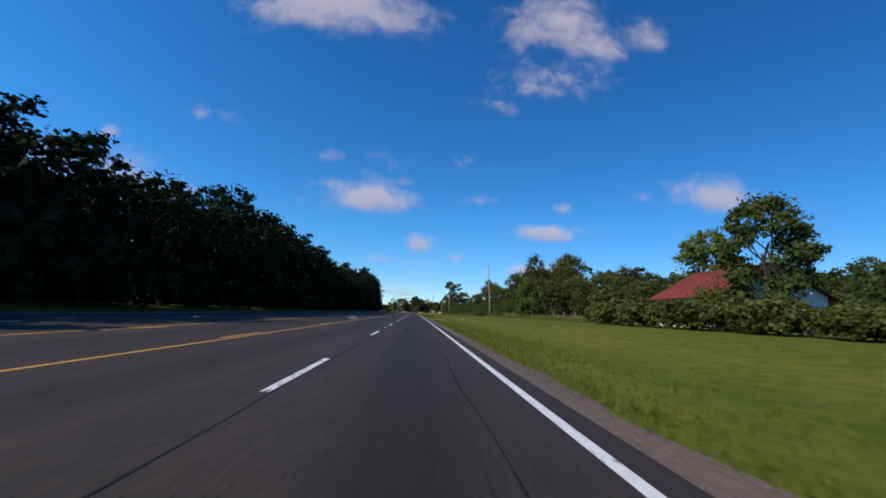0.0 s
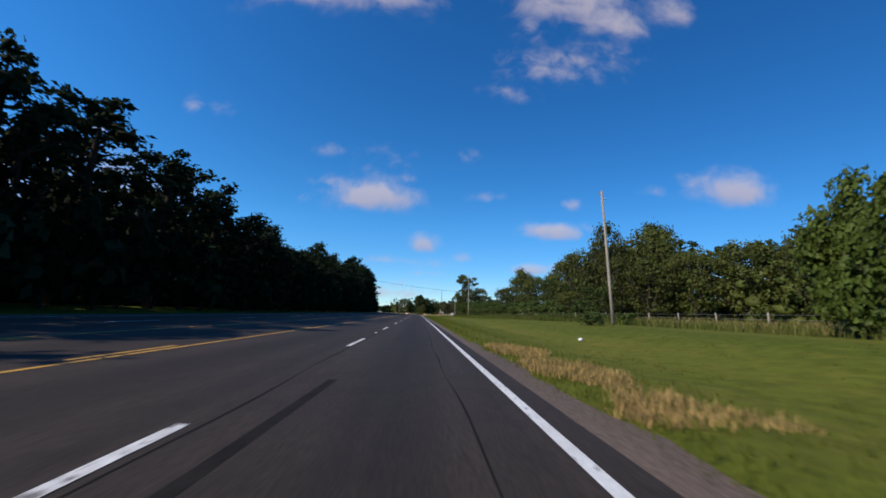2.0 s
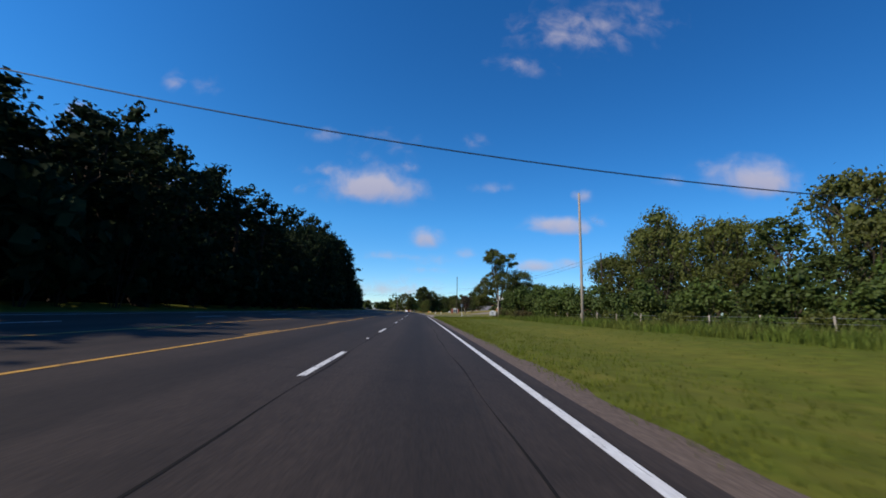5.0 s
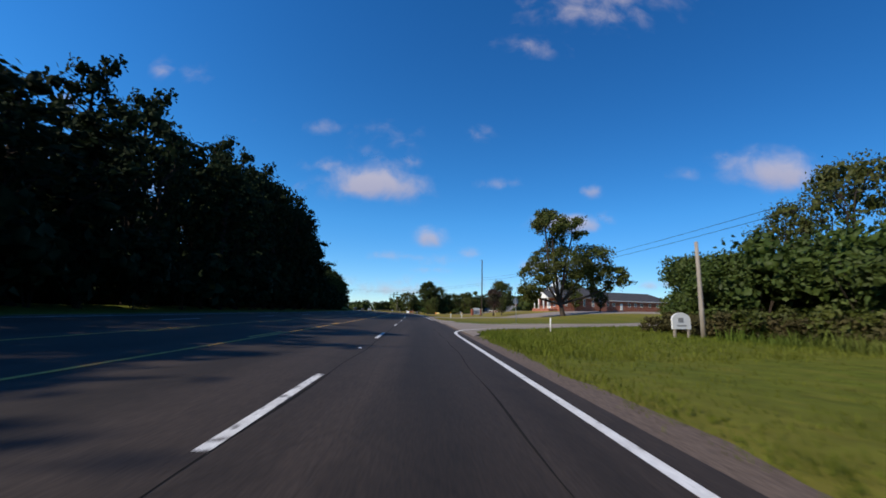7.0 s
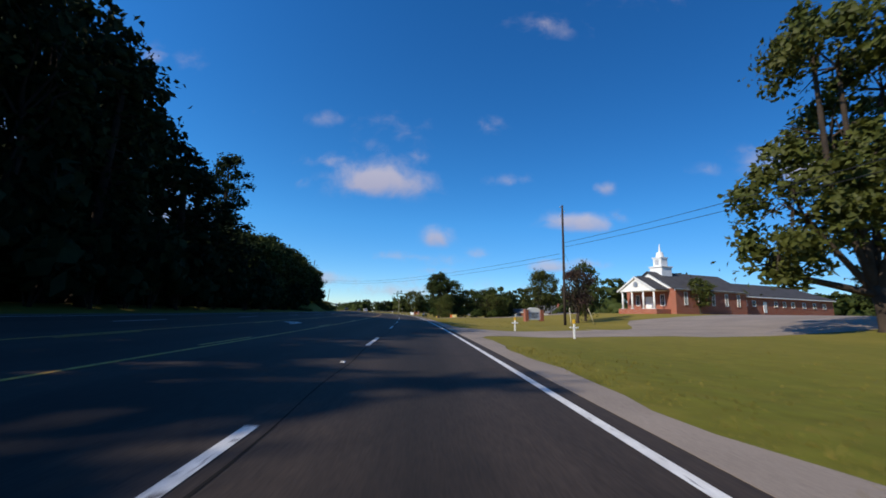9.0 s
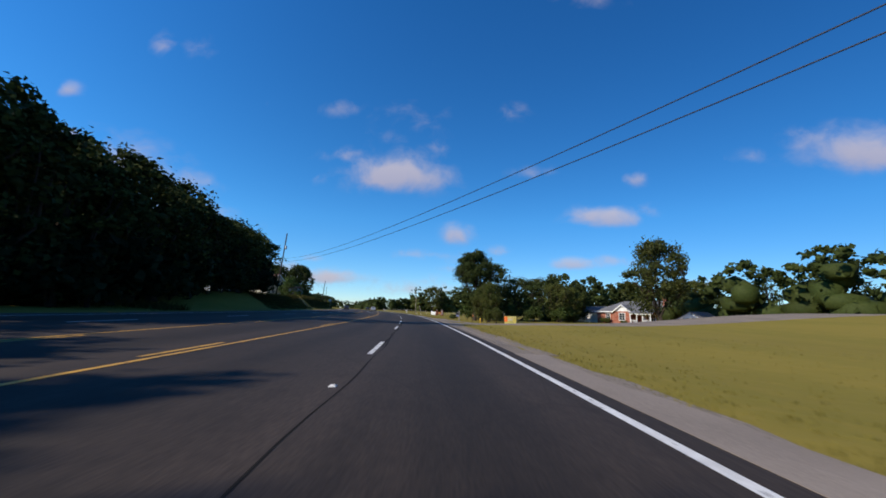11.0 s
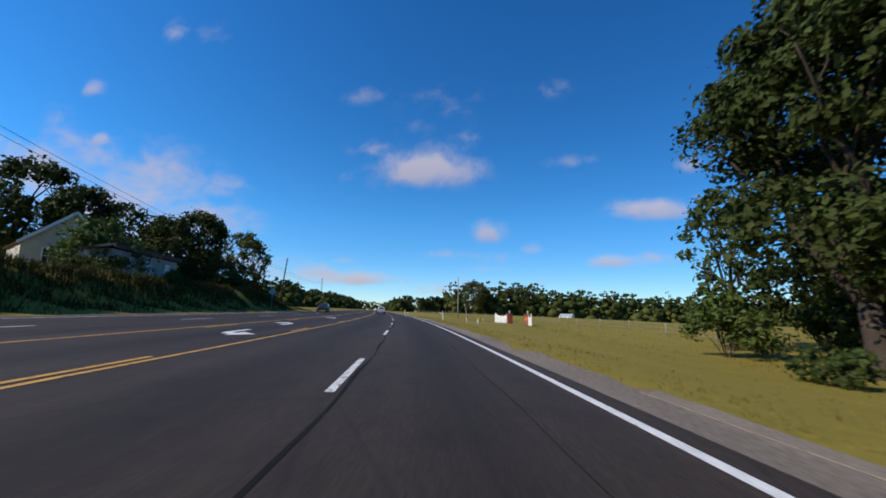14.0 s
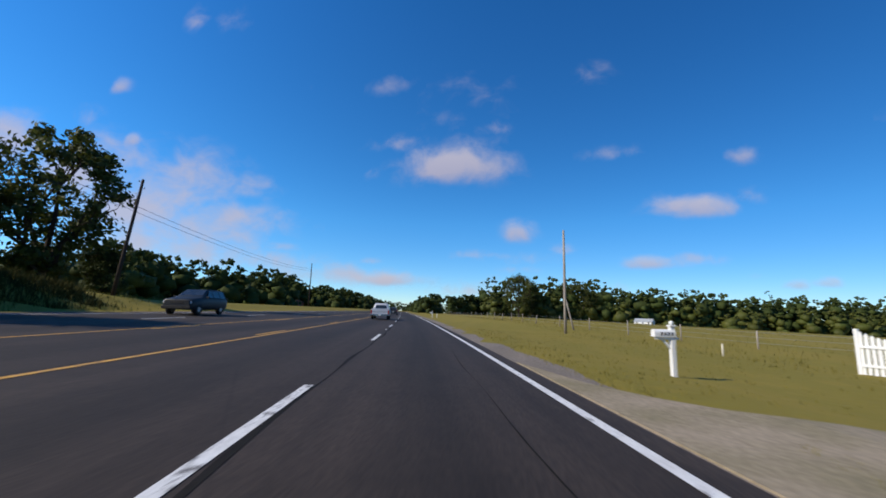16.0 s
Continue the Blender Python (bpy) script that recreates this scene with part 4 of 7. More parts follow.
utility_pole(85.9, 16.75, 11.6, 0.13, POLE_WOOD, "plain weathered grey wooden pole in the grass", lean=(0, -2.5), insulators=2)
utility_pole(205.3, 15.2, 5.2, 0.13, POLE_WOOD, "short weathered wooden post by the bushes")
utility_pole(168.5, 15.3, 12.6, 0.14, POLE_WOOD, "plain weathered grey wooden pole in the grass")
utility_pole(193.2, 29.3, 10.9, 0.14, DARK_POLE, "dark utility pole among the trees by the thicket")
utility_pole(279.9, 17.1, 13.9, 0.16, DARK_POLE, "dark wooden utility pole on the church lawn", insulators=3)
utility_pole(388.4, -29.6, 15.4, 0.17, DARK_POLE, "dark utility pole with brackets and a transformer", lean=(0, 5.0), insulators=5, box_at=11.4)
utility_pole(451.7, -24.4, 10.0, 0.15, DARK_POLE, "dark utility pole leaning over the bank", lean=(0, 5.5), insulators=3)
utility_pole(451.2, 13.3, 9.2, 0.13, POLE_WOOD, "plain grey wooden pole in the field")
utility_pole(525, -26, 11.5, 0.15, DARK_POLE, "dark utility pole by the far road")
utility_pole(391.2, 40.0, 8.4, 0.13, POLE_WOOD, "short grey wooden pole before the yard trees")
for ds, dd in ((0.4, 3.7), (-3.0, -0.6)):
    g = part("guy_wire", tube([put(279.9, 17.1, 8.6), put(279.9 + ds, 17.1 + dd, 0.0)], [0.008, 0.008], 5), CABLE)
    tagged(g, "thin steel guy wire bracing the church pole", "wire", "guy wires")
    part("guard", tube([put(279.9 + ds * 0.78, 17.1 + dd * 0.78, 1.9), put(279.9 + ds, 17.1 + dd, -0.1)], [0.035, 0.035], 7), CREAM, g, "pale plastic guard")
wire(put(279.9, 17.1, 9.4), put(193.2, 29.4, 10.6), 1.6, 0.02)
wire(put(279.9, 17.1, 8.9), put(193.2, 29.1, 9.9), 1.6, 0.02)
wire(put(279.9, 16.9, 7.6), put(388.1, -30.2, 8.4), 2.3, 0.02)
wire(put(279.9, 16.6, 8.1), put(388.1, -30.2, 9.1), 2.4, 0.02)
for k in range(2):
    wire(put(388.1, -30.2, 10.2 + 0.6 * k), put(451.7, -24.4, 7.4 + 0.5 * k), 0.8, 0.018)
    wire(put(451.7, -24.4, 7.4 + 0.5 * k), put(525, -26, 9.5 + 0.5 * k), 1.0, 0.018)
wire(put(146, -27, 10.4), put(147, 26, 5.6), 1.5, 0.025)

# ---- trees by the church, the houses and the far fields ----
KINDS["church_oak"] = broad_tree(41, 18.5, 17.5, 0.15, 21000, 0.44, OAK_LEAF, BARK, "big spreading tree at the edge of the church drive",
                                 lobes=((-2.2, -1.0, 17.4, 4.0, 2.9, 24), (2.8, 0.5, 17.0, 3.0, 2.4, 14), (-1.6, 0.5, 13.2, 3.4, 2.4, 14), (-4.2, 0.5, 8.2, 3.9, 3.8, 28), (0.9, -1.2, 10.2, 4.0, 3.4, 24), (6.6, 0, 10.6, 4.4, 2.9, 30), (10.4, -0.5, 7.4, 3.0, 2.6, 18), (4.6, 1.5, 6.8, 4.4, 2.6, 26), (-6.4, 0.2, 4.3, 2.4, 1.7, 14), (-3.4, -0.6, 18.9, 2.2, 1.6, 10)), hull=0.2)
plant("church_oak", 258.4, 28.4, 0, 1.0)
KINDS["red_tree"] = broad_tree(42, 6.2, 4.6, 0.2, 2600, 0.26, RED_LEAF, BARK, "small tree with dull red and green leaves behind the pole", open_crown=0.4)
plant("red_tree", 286.5, 21.6, 30, 1.15)
plant("dark_a", 291.5, 25.2, 130, 0.46, "dark green tree behind the church pole", tall=1.3)
plant("small_a", 301.0, 51.5, 10, 1.1, "small green tree in front of the church wall")
plant("small_a", 268, 41, 100, 0.8, "small green tree beside the church drive")
for s, d, size in ((203, 22, 1.15), (207, 24.5, 1.2), (209, 29, 1.25), (199, 21.5, 1.05), (196, 22.5, 1.0), (205, 30, 1.2)):
    plant("thicket", s, d, s * 41, size, group="thicket beside the side road")
plant("thicket", 207, 20, 0, 1.15, group="thicket beside the side road")
plant("thicket", 205, 26, 90, 1.1, group="thicket beside the side road")
plant("thicket", 201, 23, 190, 1.0, group="thicket beside the side road")
for i in range(12):
    plant("brush", 195 + 1.5 * i + rng.uniform(-0.5, 0.5), 17.6 - 0.10 * i + rng.uniform(-0.6, 0.6), i * 83, rng.uniform(0.75, 1.15), group="brownish brush before the thicket")
KINDS["corner_thicket"] = bush(20, 6.4, 7.0, 13000, 0.24, BUSH_LEAF, "tall dense green thicket overgrown with vines", "thicket", 0.4)
for s, d, turn, size in ((214.4, 22.8, 70, 1.08), (211.3, 21.0, 160, 1.05), (216.2, 27.2, 20, 1.0), (212.0, 26.5, 250, 1.1), (208.4, 18.9, 310, 0.9)):
    plant("corner_thicket", s, d, turn, size, group="thicket beside the side road")
plant("hedge", 203, 16.8, 30, 0.9, group="thicket beside the side road")
plant("hedge", 200, 17.5, 130, 0.9, group="thicket beside the side road")
plant("hedge", 207.5, 17.5, 230, 0.8, group="thicket beside the side road")
KINDS["yard_oak"] = broad_tree(43, 14.8, 11.5, 0.17, 26000, 0.3, DARK_LEAF, BARK, "large dark yard oak with a thick trunk", clump=0.16, skirt=0.45, hull=0.24)
plant("yard_oak", 379.2, 17.2, 0, 1.12)
plant("dark_b", 387, 25, 0, 0.88, group="trees of the house yard")
KINDS["yard_tree"] = broad_tree(44, 7.0, 5.4, 0.07, 11000, 0.16, OAK_LEAF, BARK, "leafy yard tree with low branches", clump=0.19, hull=0.25)
plant("yard_tree", 368.3, 17.4, 0, 1.2, group="trees of the house yard")
plant("yard_tree", 371.0, 16.6, 90, 1.05, group="trees of the house yard")
plant("small_a", 363.0, 15.6, 0, 0.42, "little young tree on the lawn")
plant("small_a", 360.0, 16.5, 70, 0.5, "little young tree on the lawn")
plant("scrub", 376, 11.5, 0, 0.85, "low juniper bush on the lawn")
plant("small_a", 379.5, 42.5, 40, 1.15, "grey green airy tree before the white wing of the house", tall=1.25)
KINDS["house_oak"] = broad_tree(48, 15, 12, 0.12, 9500, 0.40, OAK_LEAF, BARK, "big leafy tree before the brick house", clump=0.16, open_crown=0.2, skirt=0.3)
plant("house_oak", 354.5, 46.0, 0, 1.1, "big leafy tree before the brick house")
for i, (s, d, k, size) in enumerate(((385, 40, "dark_b", 0.74), (392, 34, "dark_a", 0.82), (397, 42, "oak_a", 0.78), (388, 30, "oak_b", 0.62), (381, 33, "dark_a", 0.66), (379, 38, "oak_a", 0.62),
                                     (375, 66, "dark_a", 0.75), (365, 64, "oak_a", 0.65), (352, 66, "dark_b", 0.68), (384, 25, "dark_a", 0.62), (340, 64, "dark_a", 0.72), (390, 21, "dark_b", 0.66), (383, 45, "dark_a", 0.72))):
    plant(k, s, d, i * 67, size, group="trees behind the brick house")
for i, (s, d, size) in enumerate(((379, 41, 0.75), (376, 37, 0.7), (377, 31, 0.7), (381, 27, 0.8), (384, 22, 0.75), (386, 17, 0.7), (379, 22, 0.6))):
    plant("thicket", s, d, i * 57, size, group="bushes under the yard trees")
plant("hedge", 379, 50.8, 0, 0.8, "clipped shrub before the brick house")
plant("hedge", 372.5, 51, 50, 0.5, "clipped shrub before the brick house")
# far side of the road
KINDS["bank_tree"] = broad_tree(47, 16, 9.5, 0.05, 3700, 0.5, DARK_LEAF, BARK, "dark dense tree on the roadside bank", skirt=0.9, hull=0.3)
i = 0
for row, d0 in enumerate((-25.0, -30, -37)):
    s = 300 + row
    while s < 358 + row * 2:
        d, size = d0 + rng.uniform(-1.2, 1.2), rng.uniform(0.85, 1.0)
        kind, built = (("forest_oak", 16), ("dark_a", 15), ("forest_oak", 16), ("dark_b", 17))[i % 4] if row else ("bank_tree", 16)
        high = wood_top(s) * min(1.1, abs(d) / 28) * rng.uniform(0.84, 1.02)
        plant(kind, s, d, i * 71, size, tall=high / built / size, group="dark trees on the roadside bank")
        s += rng.uniform(3.7, 5.0) if row == 0 else rng.uniform(5.0, 6.6)
        i += 1
for s in np.arange(301, 356, 3.4):
    plant("understory", float(s), -23.6 + rng.uniform(-0.5, 0.5), s * 37, rng.uniform(0.6, 0.9), group="undergrowth on the roadside bank")
KINDS["lone_pine"] = pine_tree(28, 25, 7.6, 0.52, 2600, 0.5, SHADED_LEAF, "lone tall pine above the roadside trees")
plant("lone_pine", 306.5, -32, 0, 1.0, tall=1.04)
plant("dark_a", 421, -48, 0, 1.12, "tall tree behind the old white house")
plant("dark_b", 434, -44.5, 80, 0.84, "tall tree behind the shed")
for s, d, k, size in ((421, -44, "dark_a", 0.62), (428, -47, "dark_a", 0.66), (410, -58, "dark_b", 0.66), (434, -50, "dark_b", 0.62), (441, -46, "dark_a", 0.62), (402, -66, "dark_a", 0.62), (409, -70, "dark_b", 0.6), (416, -66, "dark_a", 0.6), (424, -64, "dark_b", 0.6), (396, -62, "dark_a", 0.55), (391, -68, "dark_b", 0.6)):
    plant(k, s, d, s * 23, size, group="trees behind the old white house")
plant("dark_b", 424, -54, 60, 0.8, "tree behind the old white house")
KINDS["round_tree"] = broad_tree(45, 11.5, 8.6, 0.04, 5600, 0.5, DARK_LEAF, BARK, "dense dark rounded tree on the bank", clump=0.2, skirt=0.7)
plant("round_tree", 427.5, -30.5, 0, 1.02)
plant("round_tree", 433, -38, 120, 1.05, "dense dark tree behind the shed")
plant("round_tree", 420, -41, 220, 1.1, "dense dark tree behind the shed")
for s, d, size in ((406.6, -29.9, 1.12), (404.2, -30.6, 0.45), (404.4, -28.0, 0.5), (412.5, -26.0, 0.3)):
    plant("thicket", s, d, s * 31, size, group="vines and bushes on the old house")
plant("thicket", 437, -29, 0, 0.8, "dark bush on the bank")
KINDS["airy_tree"] = broad_tree(46, 15.0, 11, 0.12, 6500, 0.46, OAK_LEAF, BARK, "tall airy tree with light showing through", clump=0.13, open_crown=0.9)
plant("airy_tree", 455.5, -33.5, 0, 1.1)
plant("round_tree", 450, -39, 40, 0.98, "dark tree on the bank")
plant("round_tree", 462, -33, 140, 0.5, "dark bush on the bank")
plant("thicket", 444, -31, 40, 0.7, "dark bush on the bank")
far = [(500 + i * 10 + rng.uniform(-3, 3), -34 - 80 * (1 - float(step(520, 680, 500 + i * 9))) - rng.uniform(0, 26), rng.uniform(10, 14), rng.uniform(8, 11)) for i in range(36)]
far += [(455 + i * 5, -92 - rng.uniform(0, 30) + i * 1.2, rng.uniform(9, 12), 10) for i in range(24)]
far += [(385 + i * 5, -82 - rng.uniform(0, 22), rng.uniform(9, 13), 10) for i in range(18)]
far += [(500 + i * 6.5, -52 - 10 * math.sin(i * 0.4) - rng.uniform(0, 8), rng.uniform(11.5, 14.5), rng.uniform(8, 10)) for i in range(34)]
woods_belt("distant_woods", [(s + 6, d - 12, h, w * 1.25) for s, d, h, w in far[::2]], DARK_LEAF, 80, "deeper rows of the distant woods", 1.9, 5)
woods_belt("distant_woods", far, DARK_LEAF, 71, "distant dark green woods beyond the far fields", 1.3, 9)
# right fields
plant("oak_a", 610, 57, 0, 1.35, "broad tree at the far side of the field")
plant("dark_a", 618, 66, 0, 1.2, "dark tree at the far side of the field")
plant("oak_a", 622, 95, 50, 1.3, "broad tree at the far side of the field")
belt = []
for k in range(150):
    u = k / 149
    s, d = near_road(np.array([float(np.interp(u, (0, 0.12, 1), (-40, 12, 420)))]), np.array([float(np.interp(u, (0, 0.12, 1), (640, 640, 760)))]))
    belt.append((float(s[0]) + rng.uniform(-3, 3), float(d[0]) + rng.uniform(-5, 5), rng.choice([rng.uniform(17, 21), rng.uniform(19.5, 25)]), rng.uniform(4.5, 11)))
woods_belt("distant_woods", belt, DARK_LEAF, 72, "distant dark green woods round the right field", 0.6, 10, 5, 0.98)
woods_belt("distant_woods", [(s + 9, d + 12, h * 1.03, w * 1.4) for s, d, h, w in belt[::3]], DARK_LEAF, 79, "deeper rows of the distant woods", 1.8, 5)
woods_belt("distant_woods", [(s - 3 + 4 * math.sin(s), d - 7 + 3 * math.sin(s * 3), h * (0.6 + 0.2 * math.sin(s * 1.7)), 5 + 0.4 * w) for s, d, h, w in belt[::2]], OAK_LEAF, 73, "lighter green edge of the distant woods", 0.6, 10, 3, 0.95)
woods_belt("distant_woods", [(334 - k * 3.2, 150 + k * 2.2 + rng.uniform(-5, 5), rng.uniform(9, 12), 11) for k in range(28)], DARK_LEAF, 74, "distant green woods beyond the church lot", 1.6, 12)
woods_belt("yard_woods", [(389 + k * 1.3, 44 + k * 3.3 + rng.uniform(-3, 3), rng.uniform(11, 13.5), 8.5) for k in range(18)], DARK_LEAF, 75, "green trees massed behind the brick house yard", 0.9, 26, 8, 0.5)
woods_belt("distant_woods", [(640 + k * 12, 13 + rng.uniform(0, 12), rng.uniform(9, 13), 9) for k in range(44)] + [(630 + k * 12, -28 - rng.uniform(0, 14), rng.uniform(9, 13), 9) for k in range(44)] + [(1150 + rng.uniform(0, 60), -110 + k * 8, rng.uniform(14, 19), 12) for k in range(28)] + [(622 + 2 * k, 23 + 2.5 * k, rng.uniform(8.5, 11), 7) for k in range(14)], DARK_LEAF, 76, "distant trees along the far road", 1.9, 7)
woods_belt("distant_woods", [(352 - k * 1.5, 92 + k * 5 + rng.uniform(-3, 3), rng.uniform(8, 10), 9) for k in range(17)], DARK_LEAF, 78, "distant green woods behind the church hall", 1.5, 12)
woods_belt("distant_woods", [(318 + k * 6, 62 + rng.uniform(-5, 5), rng.uniform(9.5, 12), 8) for k in range(9)], DARK_LEAF, 77, "green trees beyond the house drive", 1.0, 18)


# ---- side roads, drives and lots ----
def patch(name, label, material, s0, s1, d0, d1, up, category, pitch=2.0, edge=0.0):
    """A paved patch between two lines of the plan: s0 and s1 are functions of d."""
    n = max(2, int((d1 - d0) / pitch))
    k = 10
    v, f = [], []
    for i in range(n + 1):
        d = d0 + (d1 - d0) * i / n
        a, b = s0(d), s1(d)
        for j in range(k + 1):
            wob = edge * math.sin(d * 1.7 + j) if j in (0, k) else 0
            v.append(put(a + (b - a) * j / k + wob, d, up))
    w = k + 1
    m = len(v)
    f = [(i * w + j, i * w + j + 1, (i + 1) * w + j + 1, (i + 1) * w + j) for i in range(n) for j in range(k)]
    rim = list(range(w)) + [i * w + k for i in range(1, n + 1)] + [n * w + j for j in range(k - 1, -1, -1)] + [i * w for i in range(n - 1, 0, -1)]
    v += [p - Vector((0, 0, 0.12)) for p in v]
    f += [(rim[i], rim[(i + 1) % len(rim)], m + rim[(i + 1) % len(rim)], m + rim[i]) for i in range(len(rim))]
    f = [q[::-1] for q in f]
    return tagged(raw(name, v, f, material), label, category, kind="structure")


flare = lambda d, r, d0: r * (1 - math.sqrt(max(0.0, 1 - ((d0 + r - min(d, d0 + r)) / r) ** 2)))


def corner_edge(d):
    """Where the grass ends at the side road's corner."""
    return 216.9 - 12 * (1 - np.sqrt(np.clip(1 - ((10.9 - np.minimum(d, 10.9)) / 7.6) ** 2, 0, 1))) + 0.5 * np.clip(d - 10.9, 0, 14) + 0.44 * np.maximum(0, d - 24.9)


patch("road", "pale worn asphalt side road with flared corners", OLD_ASPHALT, lambda d: float(corner_edge(d)), lambda d: 226.5 + 0.46 * max(0, d - 14) + flare(d, 8, 2.8), 2.8, 64, 0.012, "road", 0.6)
lot = patch("pavement", "pale asphalt church parking lot", OLD_ASPHALT, lambda d: 260 - 12 * float(step(31, 42, d)) + 3 * float(step(30, 80, d)) - 8 * float(step(60, 70, d)), lambda d: 268 + 18 * float(step(16, 30, d)), 14, 80, 0.02, "parking lot", edge=0.25)
drive = patch("pavement", "pale asphalt drive to the church", OLD_ASPHALT, lambda d: 259.6 - flare(d, 4, 2.8), lambda d: 266.5 + flare(d, 6, 2.8), 2.8, 14.2, 0.014, "drive", 1.0)
patch("pavement", "pale asphalt drive from the side road to the lot", OLD_ASPHALT, lambda d: 238, lambda d: 250, 50, 60, 0.026, "drive")
tagged(strip("shoulder", 224, 300, 2.42, lambda s: 3.22 + 1.7 * float(step(226, 234, s)) * (1 - float(step(234, 242, s))) + 0.3 * float(step(250, 258, s)) * (1 - float(step(272, 300, s))) + 0.12 * math.sin(s * 0.8) + 0.06 * math.sin(s * 2.1), 0.005, OLD_ASPHALT, None, 1.0, 3, 0.08), "pale worn asphalt edge along the church lawn", "shoulder", kind="structure")
patch("pavement", "pale gravel drive to the brick house", GRAVEL, lambda d: min(325 + 0.5 * max(0, 13 - d) ** 1.75, 331.8 + 0.3 * (d - 4)) - 0.2 * max(0, d - 13), lambda d: 337.6 + 0.2 * (d - 4) + 0.25 * max(0, d - 15) + flare(d, 5, 2.8), 2.8, 49, 0.014, "drive", 1.5, 0.15)
tagged(strip("shoulder", 300, 372, 3.2, lambda s: 3.78 - 0.3 * float(step(340, 356, s)) + 0.12 * math.sin(s * 0.7) + 0.06 * math.sin(s * 1.9) + 4.6 * float(step(324, 332, s)) * (1 - float(step(337, 352, s))), 0.004, GRAVEL, None, 1.0, 2, 0.08), "pale gravel strip along the lawn", "shoulder", kind="structure")
patch("pavement", "pale sandy gravel drive mouth by the brick gate posts", mat("pale sandy gravel", (0.33, 0.265, 0.19), (0.22, 0.185, 0.11), 0.95, 0.8, 12, 0.4, spec=0.1), lambda d: 420.6 - flare(d, 4, 2.5) + 0.05 * d, lambda d: 422.2 + 1.3 * flare(d, 4, 2.5) + 0.05 * d, 2.5, 19, 0.012, "drive", 0.6, 0.12)
dirt = patch("pavement", "bare clay track climbing the bank to the old house", mat("red clay", (0.26, 0.17, 0.095), (0.17, 0.115, 0.065), 0.95, 0.5, 14, 0.4, spec=0.1), lambda d: 379.2 + 0.35 * (d + 19), lambda d: 382.6 + 0.7 * max(-3.2, d + 19) + 0.35 * min(0, d + 22.2), -32, -18.4, 0.02, "drive", 1.0, 0.2)
def corner_line(s0, way, rs, rd):
    """A painted line that bends from the road's edge into the side road."""
    v, n = [], 24
    for i in range(n + 1):
        a = math.pi / 2 * i / n
        ds, dd = math.cos(a) * rs * way, math.sin(a) * rd
        ln = math.hypot(ds, dd)
        s, d = s0 + way * rs * math.sin(a), EDGE + rd * (1 - math.cos(a))
        for e in (-0.085, 0.085):
            v.append(put(s - dd / ln * e, d + ds / ln * e, 0.03))
    f = [(2 * i, 2 * i + 1, 2 * i + 3, 2 * i + 2)[::way] for i in range(n)]
    return raw("corner_line", v, f, LINE_WHITE, road)


corner_line(205.2, 1, 11.8, 8.6)
corner_line(236.0, -1, 8.4, 7.4)
strip("corner_line", 227.52, 227.7, 9.4, 14.5, 0.035, LINE_WHITE, road, 0.5, 6)


def turn_arrow(s, d, way, flip):
    """A painted left turn arrow, way +1 for our direction."""
    pts = ((-0.09, 0.0), (0.09, 0.0), (0.09, 1.0), (0.0, 1.32), (-0.3, 1.45), (-0.3, 1.75), (-0.85, 1.28), (-0.3, 0.8), (-0.3, 1.12), (-0.09, 1.0))
    v = [put(s + way * (y - 0.9) * 1.9, d + way * flip * x * 1.35, LIFT) for x, y in pts]
    ob = raw("turn_arrow", v, [tuple(range(len(v)))[::(1 if way * flip > 0 else -1)]], LINE_WHITE, road)
    return ob


turn_arrow(52.3, -7.5, 1, 1)
turn_arrow(44, -6.9, -1, 1)
turn_arrow(389.4, -7.3, 1, 1)
turn_arrow(381, -7.1, -1, 1)
turn_arrow(262, -7.3, 1, 1)
turn_arrow(406, -7.3, 1, 1)
for i in range(-4, 44, 2):
    s = 17.6 + 12.19 * i + 8.2
    b = bmesh.new()
    bmesh.ops.create_cone(b, cap_ends=True, segments=4, radius1=0.075, radius2=0.045, depth=0.022, matrix=Matrix.Translation(put(s, LANE - 0.02, 0.012)) @ Matrix.Rotation(heading(s) + 0.785, 4, "Z"))
    part("reflector", b, LINE_WHITE, road, "small white raised reflector")
# milled rumble strip on the shoulder
bars, quads = [], []
for i in range(200):
    s = 303 + 0.3 * i
    wide = 0.02 * math.sin(i * 2.7)
    for ds, d in ((0, 2.66), (0, 3.02), (0.13, 3.02), (0.13, 2.66)):
        bars.append(put(s + ds, d + wide, 0.009))
    quads.append((4 * i, 4 * i + 1, 4 * i + 2, 4 * i + 3))
rumble = raw("rumble_strip", bars, quads, mat("scoured pale asphalt", (0.36, 0.30, 0.25), (0.27, 0.225, 0.185), 0.9, 1.5, 30, 0.3, spec=0.2), pavement_dusty)
# seams and marks in the asphalt
wob = lambda a, f, p: (lambda s: a + 0.05 * math.sin(s * f + p) + 0.025 * math.sin(s * f * 3.7 + p))
for s0, s1, a, w in ((-60, 212, 1.12, 0.02), (-60, 330, LANE + 0.13, 0.022), (300, 520, LANE + 0.13, 0.045), (330, 400, 0.85, 0.012), (395, 430, 1.0, 0.012)):
    left = wob(a, 0.31, s0)
    strip("tar_seam", s0, s1, (lambda s, q=left, w=w: q(s) - w * (0.6 + 0.4 * math.sin(s * 1.3))), (lambda s, q=left, w=w: q(s) + w * (0.6 + 0.4 * math.sin(s * 0.9))), 0.003, TAR, road, 0.8)
